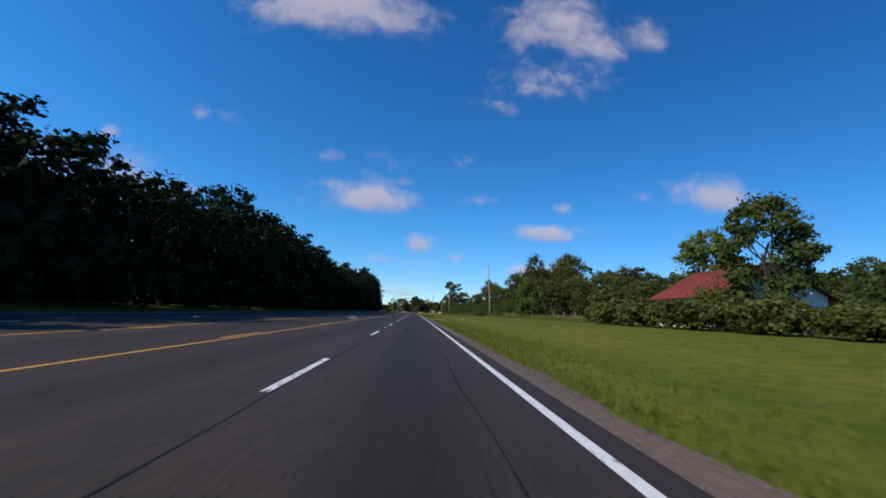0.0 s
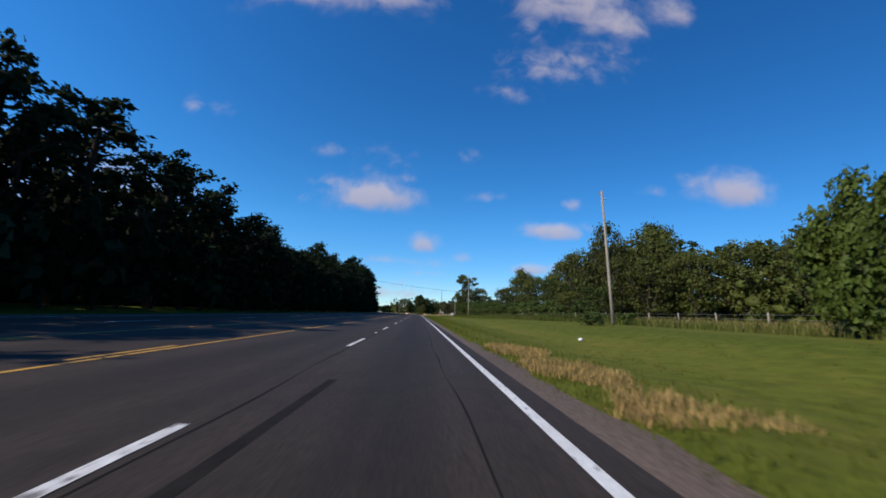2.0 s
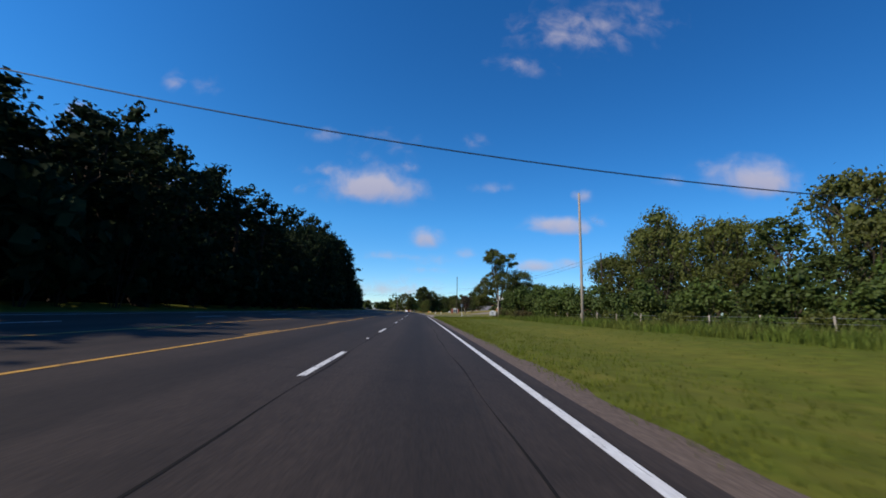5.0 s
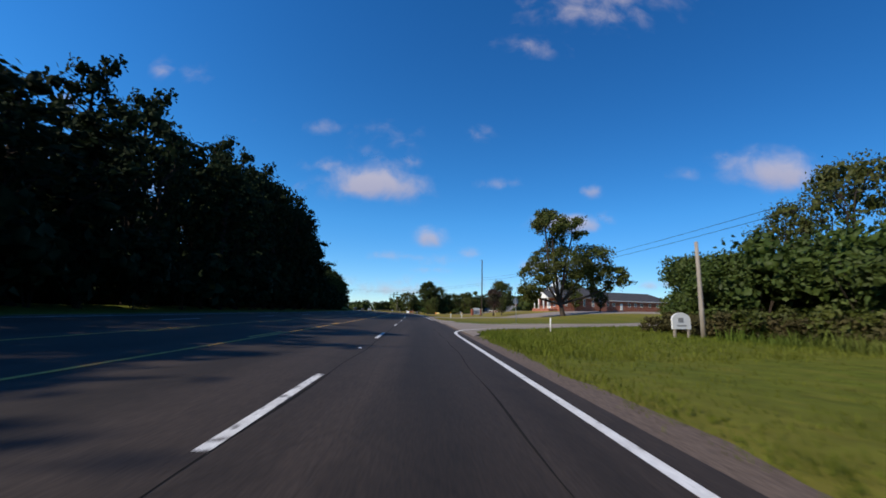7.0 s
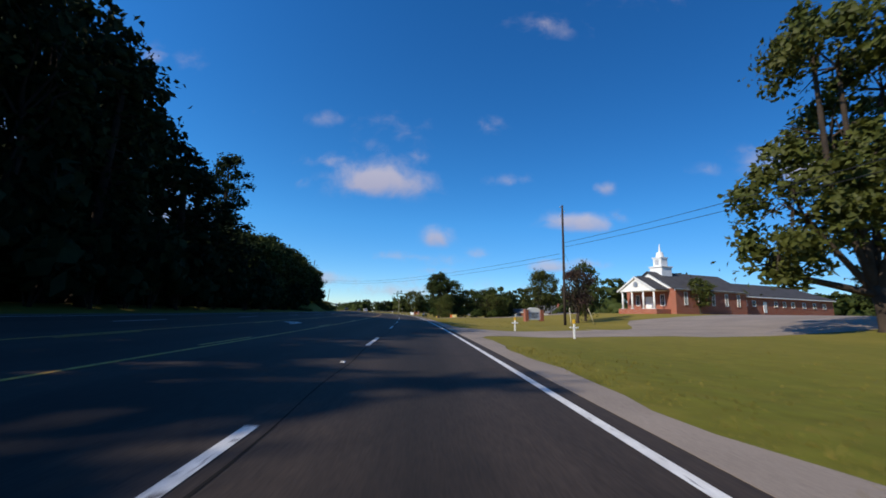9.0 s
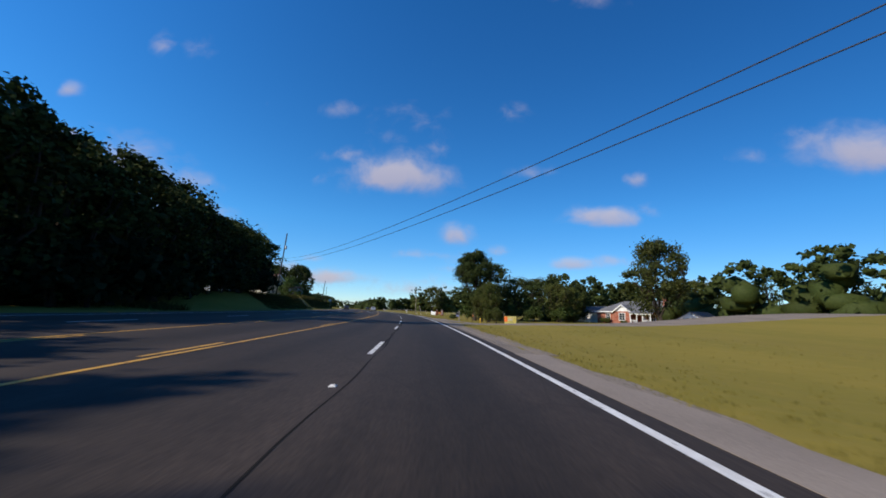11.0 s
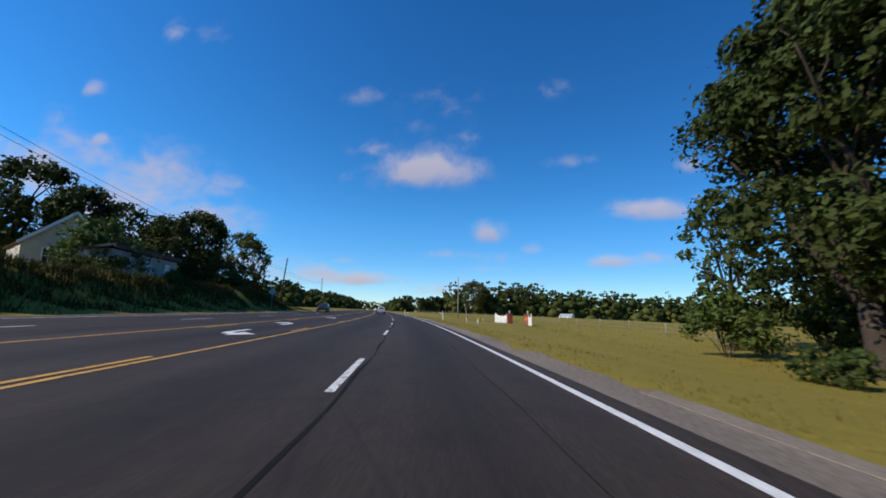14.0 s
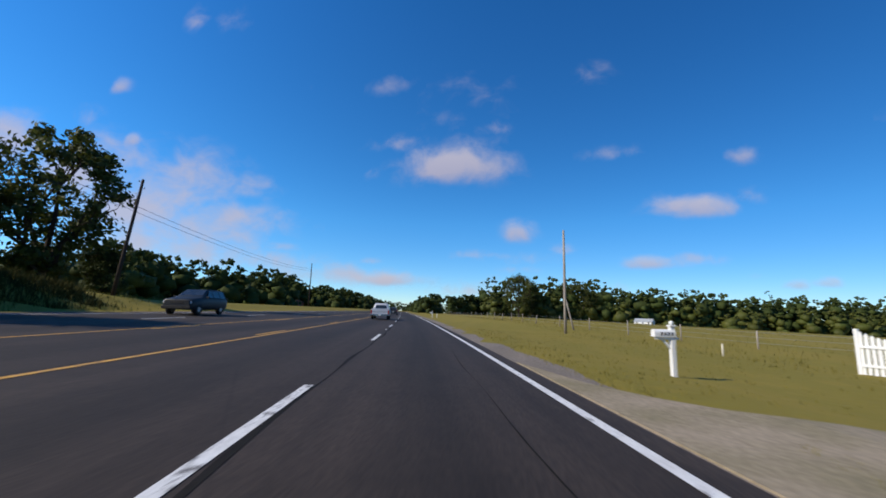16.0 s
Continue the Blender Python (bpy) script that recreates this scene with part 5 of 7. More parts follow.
for s0, a, ln in ((51, -1.05, 9.5), (24, -0.35, 3)):
    strip("tyre_mark", s0, s0 + ln, (lambda s, a=a, s0=s0: a + 0.09 * (s - s0) * 0.3 - 0.07), (lambda s, a=a, s0=s0: a + 0.09 * (s - s0) * 0.3 + 0.07), 0.002, SKID, road, 0.6)
for s0, d0, d1 in ((383.9, -4.0, 1.3), (350.5, -5, 0.6), (318.5, -4.8, -1.8)):
    strip("tar_seam", s0, s0 + 0.035, d0, d1, 0.003, TAR, road, 0.5, 6)


# ---- buildings ----
def gable_roof(x0, x1, y0, y1, eave, ridge, over, along, thick=0.12):
    """Two roof planes as plates; the ridge runs along x or y."""
    out = []
    if along == "x":
        ym = (y0 + y1) / 2
        drop = (ridge - eave) / ((y1 - y0) / 2) * over
        for e in (y0 - over, y1 + over):
            out.append(slab([(x0 - over, e, eave - drop), (x1 + over, e, eave - drop), (x1 + over, ym, ridge), (x0 - over, ym, ridge)], thick))
    else:
        xm = (x0 + x1) / 2
        drop = (ridge - eave) / ((x1 - x0) / 2) * over
        for e in (x0 - over, x1 + over):
            out.append(slab([(e, y0 - over, eave - drop), (e, y1 + over, eave - drop), (xm, y1 + over, ridge), (xm, y0 - over, ridge)], thick))
    return out


def window(parent, face, u, z, w, h, at, frame_mat=WHITE, bars=(1, 1)):
    """A framed window on a wall. face: which way it looks, '-x', '+x', '-y' or '+y'; at: the wall's place."""
    sign = -1 if face[0] == "-" else 1
    ob = new("window")
    ob.parent = parent
    q = {"-x": 90, "+x": -90, "-y": 180, "+y": 0}[face]
    base = (at, u, z) if face[1] == "x" else (u, at, z)
    ob.matrix_basis = pose(*base, 0, 0, q)
    fr = bmesh.new()
    t = 0.09
    box(-w / 2 - t, w / 2 + t, -0.03, 0.07, h, h + t, 0, fr)
    box(-w / 2 - t, w / 2 + t, -0.03, 0.10, -t, 0, 0, fr)
    box(-w / 2 - t, -w / 2, -0.03, 0.07, 0, h, 0, fr)
    box(w / 2, w / 2 + t, -0.03, 0.07, 0, h, 0, fr)
    for k in range(bars[0]):
        x = -w / 2 + w * (k + 1) / (bars[0] + 1)
        box(x - 0.02, x + 0.02, -0.01, 0.05, 0, h, 0, fr)
    for k in range(bars[1]):
        zz = h * (k + 1) / (bars[1] + 1)
        box(-w / 2, w / 2, -0.01, 0.052, zz - 0.02, zz + 0.02, 0, fr)
    part("window_frame", fr, frame_mat, ob)
    part("pane", box(-w / 2, w / 2, -0.02, 0.02, 0, h), GLASS, ob)
    return ob


def column(parent, x, y, h, r=0.16, square=False):
    if square:
        b = box(x - r, x + r, y - r, y + r, 0.12, h - 0.12, 0.015)
    else:
        b = tube([(x, y, 0.1), (x, y, h * 0.4), (x, y, h - 0.1)], [r, r * 0.96, r * 0.84], 16)
    box(x - r * 1.35, x + r * 1.35, y - r * 1.35, y + r * 1.35, 0, 0.12, 0, b)
    box(x - r * 1.35, x + r * 1.35, y - r * 1.35, y + r * 1.35, h - 0.12, h, 0, b)
    return part("column", b, WHITE, parent)


def church(m):
    c = thing("church", m, "red brick church with white columned porch and white steeple", "church")
    part("wall", box(0, 18.5, -5.3, 5.3, -1.4, 3.7), BRICK_WALL, c)
    for x0, x1 in ((0.02, 0.22), (18.28, 18.48)):
        part("gable", prism([(-5.3, 3.7), (5.3, 3.7), (0, 7.0)], x0, x1), WHITE, c).matrix_basis = Matrix.Rotation(math.radians(90), 4, "Z") @ Matrix.Scale(-1, 4, (0, 1, 0))
    for b in gable_roof(0, 18.5, -5.3, 5.3, 3.75, 7.05, 0.45, "x"):
        part("roof", b, SHINGLE, c, "charcoal shingle roof slope")
    for e in (-1, 1):
        part("gutter", box(-0.4, 18.9, e * 5.55 - 0.09, e * 5.55 + 0.09, 3.32, 3.58), WHITE, c, "white eave board")
    # porch
    part("porch_floor", box(-3.4, -0.01, -4.2, 4.2, -1.4, 0.0), BRICK_WALL, c, "raised brick porch floor")
    for y in (-3.5, -1.25, 1.25, 3.5):
        column(c, -3.0, y, 3.2, 0.17)
    part("beam", box(-3.35, 0, -4.0, 4.0, 3.2, 3.55), WHITE, c)
    ped = prism([(-4.0, 3.55), (4.0, 3.55), (0, 5.9)], -3.3, -3.1)
    part("pediment", ped, WHITE, c).matrix_basis = Matrix.Rotation(math.radians(90), 4, "Z") @ Matrix.Scale(-1, 4, (0, 1, 0))
    for b in gable_roof(-3.2, 1.6, -4.0, 4.0, 3.6, 5.95, 0.3, "x"):
        part("porch_roof", b, SHINGLE, c, "charcoal shingle porch roof")
    for e in (-1, 1):
        part("trim", slab([(-3.62, e * 4.35, 3.30), (-3.42, e * 4.35, 3.30), (-3.42, 0, 5.9), (-3.62, 0, 5.9)], 0.22), WHITE, c)
    louvre = bmesh.new()
    bmesh.ops.create_cone(louvre, cap_ends=True, segments=20, radius1=0.5, radius2=0.5, depth=0.1, matrix=Matrix.Translation((-3.36, 0, 4.45)) @ Matrix.Rotation(math.radians(90), 4, "Y"))
    part("louvre", louvre, METAL, c, "grey half round louvre")
    d = part("door", box(-0.08, 0.05, -0.95, 0.95, 0, 2.3, 0.01), WHITE, c, "white double door")
    for y in (-0.48, 0.48):
        part("panel", box(-0.12, -0.07, y - 0.3, y + 0.3, 1.2, 2.1, 0.01), WHITE, d)
        part("panel", box(-0.12, -0.07, y - 0.3, y + 0.3, 0.2, 1.0, 0.01), WHITE, d)
    for y in (-2.7, 2.7):
        window(c, "-x", y, 0.7, 0.7, 1.9, -0.01)
    for x in (2.4, 5.9, 9.4, 12.9, 16.2):
        window(c, "-y", x, 0.9, 0.62, 2.1, -5.31)
        window(c, "+y", x, 0.9, 0.62, 2.1, 5.31)
    # steeple
    st = part("steeple", box(1.9, 4.5, -1.3, 1.3, 5.2, 7.9, 0.03), WHITE, c, "white tiered steeple")
    part("cornice", box(1.72, 4.68, -1.48, 1.48, 7.9, 8.12, 0.03), WHITE, st)
    part("belfry", box(2.35, 4.05, -0.85, 0.85, 8.12, 9.7, 0.03), WHITE, st)
    part("cornice", box(2.2, 4.2, -1.0, 1.0, 9.7, 9.88, 0.03), WHITE, st)
    cap = bmesh.new()
    bmesh.ops.create_cone(cap, cap_ends=True, segments=8, radius1=0.75, radius2=0.55, depth=1.0, matrix=Matrix.Translation((3.2, 0, 10.38)))
    part("lantern", cap, WHITE, st)
    sp = bmesh.new()
    bmesh.ops.create_cone(sp, cap_ends=True, segments=8, radius1=0.24, radius2=0.03, depth=1.7, matrix=Matrix.Translation((3.2, 0, 11.72)))
    part("spire", sp, WHITE, st, "slender white spire")
    for k in range(5):
        part("louvre", box(2.31, 2.36, -0.4, 0.4, 8.4 + 0.22 * k, 8.52 + 0.22 * k), METAL, st)
    for k in range(3):
        part("roof_vent", box(6 + 4 * k, 6.3 + 4 * k, -0.75, -0.45, 6.6, 6.95, 0.02), SHINGLE, c)
    return c


def church_wing(m):
    c = thing("church_hall", m, "low red brick church hall with hipped charcoal roof", "building")
    o, e, r, w = 0.45, 3.12, 6.1, 31.0
    part("wall", box(0, w, -4.5, 6.5, -1.6, 3.1), BRICK_WALL, c)
    part("roof", slab([(-o, -4.5 - o, e), (w + o, -4.5 - o, e), (w - 5, 1, r), (4, 1, r)], 0.12), SHINGLE, c)
    part("roof", slab([(w + o, 6.5 + o, e), (-o, 6.5 + o, e), (4, 1, r), (w - 5, 1, r)], 0.12), SHINGLE, c)
    part("roof", slab([(-o, 6.5 + o, e), (-o, -4.5 - o, e), (4, 1, r)], 0.12), SHINGLE, c)
    part("roof", slab([(w + o, -4.5 - o, e), (w + o, 6.5 + o, e), (w - 5, 1, r)], 0.12), SHINGLE, c)
    part("gutter", box(-o, w + o, -4.98, -4.80, 2.82, 3.04), WHITE, c, "white eave board")
    for x in (1.6, 4.2, 11.0, 13.8, 16.6, 20.4, 24.0, 27.6):
        window(c, "-y", x, 1.2, 0.9, 1.0, -4.51)
    part("door", box(7.0, 8.0, -4.58, -4.45, -0.05, 2.1, 0.01), WHITE, c, "white side door")
    return c


CHURCH = stand(304.6, 44.6, 14, up=0.8)
church(CHURCH)
church_wing(CHURCH @ pose(18.7, 0.6, 0))


def brick_house(m):
    """x looks away from the road, y runs along it; the front is at x = 0."""
    c = thing("brick_house", m, "low red brick house with white porch and grey roof", "house")
    part("wall", box(0, 8.5, -11, 8, -0.6, 2.45), BRICK_WALL, c)
    o, e, r = 0.45, 2.45, 4.6
    part("roof", slab([(-o, -11 - o, e), (-o, 8 + o, e), (4.25, 4.2, r), (4.25, -7.2, r)], 0.12), GREY_SHINGLE, c, "grey shingle roof slope")
    part("roof", slab([(8.5 + o, 8 + o, e), (8.5 + o, -11 - o, e), (4.25, -7.2, r), (4.25, 4.2, r)], 0.12), GREY_SHINGLE, c, "grey shingle roof slope")
    part("roof", slab([(-o, 8 + o, e), (8.5 + o, 8 + o, e), (4.25, 4.2, r)], 0.12), GREY_SHINGLE, c, "grey shingle hip end")
    part("roof", slab([(8.5 + o, -11 - o, e), (-o, -11 - o, e), (4.25, -7.2, r)], 0.12), GREY_SHINGLE, c, "grey shingle hip end")
    part("fascia", box(-o - 0.03, -o + 0.02, -11 - o, 8 + o, e - 0.22, e - 0.02), WHITE, c, "white eave board")
    part("fascia", box(-o, 8.5 + o, 8 + o - 0.02, 8 + o + 0.03, e - 0.22, e - 0.02), WHITE, c, "white eave board")
    part("fascia", box(-o, 8.5 + o, -11 - o - 0.03, -11 - o + 0.02, e - 0.22, e - 0.02), WHITE, c, "white eave board")
    # white boarded wing at the far end
    part("wing", box(1.2, 7.6, 8.01, 13.5, -0.6, 2.15), WHITE, c, "white boarded wing")
    for b in gable_roof(1.2, 7.6, 8.46, 13.5, 2.2, 3.5, 0.3, "y", 0.1):
        part("wing_roof", b, GREY_SHINGLE, c)
    part("wing_gable", prism([(1.2, 2.15), (7.6, 2.15), (4.4, 3.42)], 13.3, 13.48), WHITE, c)
    # gabled bay
    part("bay", box(-1.6, 0.02, 0.2, 3.6, -0.6, 2.45), BRICK_WALL, c, "brick bay beside the porch")
    part("bay_gable", prism([(0.2, 2.45), (3.6, 2.45), (1.9, 3.6)], -1.62, -1.45), WHITE, c).matrix_basis = Matrix.Rotation(math.radians(90), 4, "Z") @ Matrix.Scale(-1, 4, (0, 1, 0))
    for b in gable_roof(-1.6, 2.2, 0.2, 3.6, 2.5, 3.75, 0.3, "x"):
        part("bay_roof", b, GREY_SHINGLE, c)
    for y, ym in ((-0.1, 1.9), (3.9, 1.9)):
        part("trim", slab([(-1.98, y, 2.25), (-1.88, y, 2.25), (-1.88, ym, 3.78), (-1.98, ym, 3.78)], 0.2), WHITE, c)
    window(c, "-x", 1.9, 0.75, 1.1, 1.3, -1.61, bars=(1, 2))
    # porch
    part("porch_floor", box(-2.0, -0.01, -3.9, 0.18, -0.6, 0.05), BRICK_WALL, c)
    part("porch_roof", slab([(-2.5, -4.2, 2.2), (-2.5, 0.3, 2.2), (0.4, 0.3, 2.8), (0.4, -4.2, 2.8)], 0.1), GREY_SHINGLE, c)
    part("beam", box(-2.35, -2.15, -4.0, 0.15, 1.88, 2.12), WHITE, c)
    for y in (-3.7, -2.3, -1.2, 0.0):
        column(c, -2.2, y, 1.92, 0.08, True)
    for y0, y1 in ((-3.6, -2.4), (-1.1, -0.1)):
        rail = box(-2.24, -2.16, y0, y1, 0.8, 0.88)
        box(-2.24, -2.16, y0, y1, 0.15, 0.22, 0, rail)
        k = y0 + 0.12
        while k < y1:
            box(-2.215, -2.185, k - 0.02, k + 0.02, 0.2, 0.82, 0, rail)
            k += 0.14
        part("railing", rail, WHITE, c, "white porch railing")
    window(c, "-x", -3.1, 0.6, 1.1, 1.25, -0.01, bars=(2, 1))
    part("door", box(-0.07, 0.03, -2.1, -1.3, 0.05, 2.0, 0.01), WHITE, c, "white front door")
    for y in (-6.2, -9.0):
        window(c, "-x", y, 0.8, 0.9, 1.2, -0.01)
    window(c, "-x", 5.6, 0.9, 0.8, 1.0, -0.01)
    part("chimney", box(1.9, 2.5, -5.0, -4.4, 3.0, 5.1, 0.02), BRICK_WALL, c, "brick chimney")
    return c


def garage(m):
    c = thing("garage", m, "small brick garage with white gable and door", "garage")
    part("wall", box(-2.5, 5.5, -2.9, 2.9, -0.6, 2.2), BRICK_WALL, c)
    for b in gable_roof(-2.5, 5.5, -2.9, 2.9, 2.25, 3.9, 0.35, "x"):
        part("roof", b, GREY_SHINGLE, c)
    g = prism([(-2.9, 2.2), (2.9, 2.2), (0, 3.85)], -2.64, -2.5)
    part("gable", g, WHITE, c).matrix_basis = Matrix.Rotation(math.radians(90), 4, "Z") @ Matrix.Scale(-1, 4, (0, 1, 0))
    part("door", box(-2.62, -2.5, -2.3, 0.4, -0.3, 2.0, 0.01), WHITE, c, "white garage door")
    window(c, "-y", 1.0, 0.9, 0.9, 1.0, -2.91)
    return c


brick_house(stand(374.1, 55.3, 30, 1.22, up=0.0))
garage(stand(353.5, 52, 25, 0.78, up=0.0))


def old_house(m):
    c = thing("old_house", m, "old cream weathered house with brown roof and vines", "house")
    part("wall", box(-7.5, 0, -3.2, 3.2, -0.6, 2.9), CREAM, c)
    for b in gable_roof(-7.5, 0, -3.2, 3.2, 2.95, 6.0, 0.35, "x"):
        part("roof", b, BROWN_SHINGLE, c, "brown shingle roof slope")
    for x in (-7.48, -0.18):
        part("gable", prism([(-3.2, 2.9), (3.2, 2.9), (0, 5.85)], -x - 0.16, -x), CREAM, c).matrix_basis = Matrix.Rotation(math.radians(90), 4, "Z")
    for e in (-1, 1):
        part("trim", slab([(0.34, e * 3.6, 2.65), (0.44, e * 3.6, 2.65), (0.44, 0, 6.02), (0.34, 0, 6.02)], 0.22), WHITE, c)
    for x in (-6.2, -1.8):
        window(c, "-y", x, 0.9, 0.8, 1.4, -3.21)
    window(c, "+x", -1.4, 0.9, 0.8, 1.4, 0.01)
    window(c, "+x", 1.5, 0.9, 0.8, 1.4, 0.01)
    part("boards", box(0.02, 0.09, -0.4, 0.6, 0, 2.0), CREAM, c, "boarded up doorway")
    for k in range(9):
        part("siding", box(-7.54, 0.04, -3.24, -3.2, 0.1 + 0.3 * k, 0.34 + 0.3 * k), CREAM, c)
    return c


old_house(stand(407.8, -33.3, -43, 1.05, up=0.3))


# white boards greyed so that the colour carries the wall's shade
SHADED_BOARD = mat("white boards greyed for shade", (0.34, 0.33, 0.31), (0.22, 0.21, 0.19), 0.85, 0.8, 12, 0.25, mixing=0.4)


def shed(m):
    c = thing("shed", m, "long low white shed under trees, its shade coloured into the boards", "shed")
    part("wall", box(-4, 0, -8, 8, -0.5, 2.5), SHADED_BOARD, c)
    part("roof", slab([(-4.4, -8.5, 2.55), (0.6, -8.5, 3.0), (0.6, 8.5, 3.0), (-4.4, 8.5, 2.55)], 0.2), SHINGLE, c)
    part("fascia", box(0.45, 0.56, -8.5, 8.5, 2.6, 2.82), BROWN_SHINGLE, c)
    for y in (-5, 0, 5):
        window(c, "+x", y, 1.0, 1.0, 0.9, 0.01)
    return c


shed(stand(410.2, -27.4, 2, up=0.1) @ Matrix.Diagonal((0.6, 0.72, 1, 1)))


def greenhouse(m):
    c = thing("greenhouse", m, "pale arched plastic greenhouse tunnel behind the bank", "greenhouse")
    n = 14
    arch = [(math.cos(math.pi * k / n) * 3.2, math.sin(math.pi * k / n) * 2.6 + 0.6) for k in range(n + 1)]
    b = bmesh.new()
    rows = [[b.verts.new((x, y, z)) for x, z in arch] for y in (-7, 0, 7)]
    for a, q in zip(rows, rows[1:]):
        for k in range(n):
            b.faces.new((a[k], a[k + 1], q[k + 1], q[k])).smooth = True
    for a in (rows[0], rows[-1]):
        b.faces.new(a)
    part("cover", b, FABRIC, c, "pale plastic sheet cover")
    for y in np.linspace(-7, 7, 8):
        part("hoop", tube([(x * 1.01, y, z + 0.01) for x, z in arch], [0.035] * (n + 1), 6), METAL, c)
    part("base_board", box(-3.25, 3.25, -7.05, 7.05, -0.3, 0.62), WHITE, c)
    return c


greenhouse(stand(404, -47.5, 35, 0.8, up=0.6))
copy_thing(bpy.data.objects["greenhouse"], stand(398, -53, 35, 0.7, up=0.6))


def red_house(m):
    c = thing("house", m, "small white house with rusty red metal roof behind hedge", "house")
    part("wall", box(-4.6, 4.6, -4.3, 4.3, -0.4, 2.75), WHITE, c)
    for b in gable_roof(-4.6, 4.6, -4.3, 4.3, 2.8, 5.4, 0.5, "y", 0.06):
        part("roof", b, RUST_ROOF, c, "rusty red metal roof slope")
    for y in (-4.3, 4.1):
        part("gable", prism([(-4.6, 2.75), (4.6, 2.75), (0, 5.3)], y + 0.02, y + 0.18), WHITE, c)
    for k in range(16):
        y = -4.7 + 0.6 * k
        for e in (-1, 1):
            part("seam", tube([(e * 5.1, y, 2.54), (0, y, 5.43)], [0.025, 0.025], 4), RUST_ROOF, c)
    window(c, "-y", 0, 0.9, 0.9, 1.2, -4.31)
    window(c, "-x", -2, 0.9, 0.9, 1.2, -4.61)
    window(c, "-x", 2, 0.9, 0.9, 1.2, -4.61)
    return c


red_house(stand(34.2, 29.3, 0, up=0.1))


def small_house(m, label, roof, wall):
    c = thing("house", m, label, "house")
    part("wall", box(-4, 4, -6, 6, -0.8, 2.6), wall, c)
    for b in gable_roof(-4, 4, -6, 6, 2.65, 4.8, 0.4, "y"):
        part("roof", b, roof, c)
    for y in (-6, 5.8):
        part("gable", prism([(-4, 2.6), (4, 2.6), (0, 4.7)], y + 0.02, y + 0.18), WHITE, c)
    for y in (-4, 0, 4):
        window(c, "-x", y, 0.9, 1.0, 1.2, -4.01)
    for x in (-2, 2):
        window(c, "-y", x, 0.9, 1.0, 1.2, -6.01)
    return c


small_house(stand(590, 110.5, 40, 0.62), "small distant white building across the field", FABRIC, WHITE)
small_house(stand(640, -60, 0), "distant brick house beyond the far field", BROWN_SHINGLE, BRICK_WALL)
small_house(stand(600, -64, 20), "distant low white house beyond the far field", GREY_SHINGLE, WHITE)

# ---- vehicles ----
def paint(name, c, rough=0.35, metal=0.0):
    return mat(name, c, tuple(v * 0.88 for v in c), rough, 1.2, 40, 0.02, metal, mixing=0.08)


RED_LIGHT = paint("red lamp glass", (0.35, 0.015, 0.012), 0.2)
CLEAR_LIGHT = paint("clear lamp glass", (0.6, 0.6, 0.58), 0.15)
CHROME = mat("chrome", (0.6, 0.6, 0.62), None, 0.2, 2, 30, 0, metal=1.0, mixing=0.1)
PLATE = paint("pale plate", (0.6, 0.6, 0.58))


def wheel(parent, x, y, r, w):
    b = bmesh.new()
    prof = [(-w / 2, r * 0.62), (-w / 2, r * 0.93), (-w * 0.36, r), (w * 0.36, r), (w / 2, r * 0.93), (w / 2, r * 0.62)]
    n = 24
    rings = [[b.verts.new((x + px, y + math.cos(k * math.tau / n) * pr, r + math.sin(k * math.tau / n) * pr)) for px, pr in prof] for k in range(n)]
    for k in range(n):
        for j in range(len(prof) - 1):
            b.faces.new((rings[k][j], rings[k][j + 1], rings[(k + 1) % n][j + 1], rings[(k + 1) % n][j])).smooth = True
    ob = part("wheel", b, RUBBER, parent, "black rubber tyre")
    h = bmesh.new()
    bmesh.ops.create_cone(h, cap_ends=True, segments=20, radius1=r * 0.63, radius2=r * 0.5, depth=w * 0.9, matrix=Matrix.Translation((x, y, r)) @ Matrix.Rotation(math.radians(90 if x > 0 else -90), 4, "Y"))
    part("rim", h, METAL, ob)
    return ob


def body_shell(stations):
    """A lofted shell: stations of y, half width low, half width high, bottom, shoulder, top."""
    b = bmesh.new()
    rings = []
    for y, wl, wh, z0, zs, zt in stations:
        half = [(wl * 0.92, z0), (wl, z0 + (zs - z0) * 0.25), (wl * 1.0, zs - 0.06), (wl * 0.97, zs), (wh * 1.0 + 0.02, zs + (zt - zs) * 0.5), (wh, zt - 0.04), (wh * 0.86, zt)]
        ring = [(x, y, z) for x, z in half] + [(-x, y, z) for x, z in half[::-1]]
        rings.append([b.verts.new(v) for v in ring])
    n = len(rings[0])
    for a, c in zip(rings, rings[1:]):
        for k in range(n):
            b.faces.new((a[k], a[(k + 1) % n], c[(k + 1) % n], c[k])).smooth = True
    b.faces.new(rings[0])
    b.faces.new(rings[-1][::-1])
    bmesh.ops.recalc_face_normals(b, faces=b.faces[:])
    return b


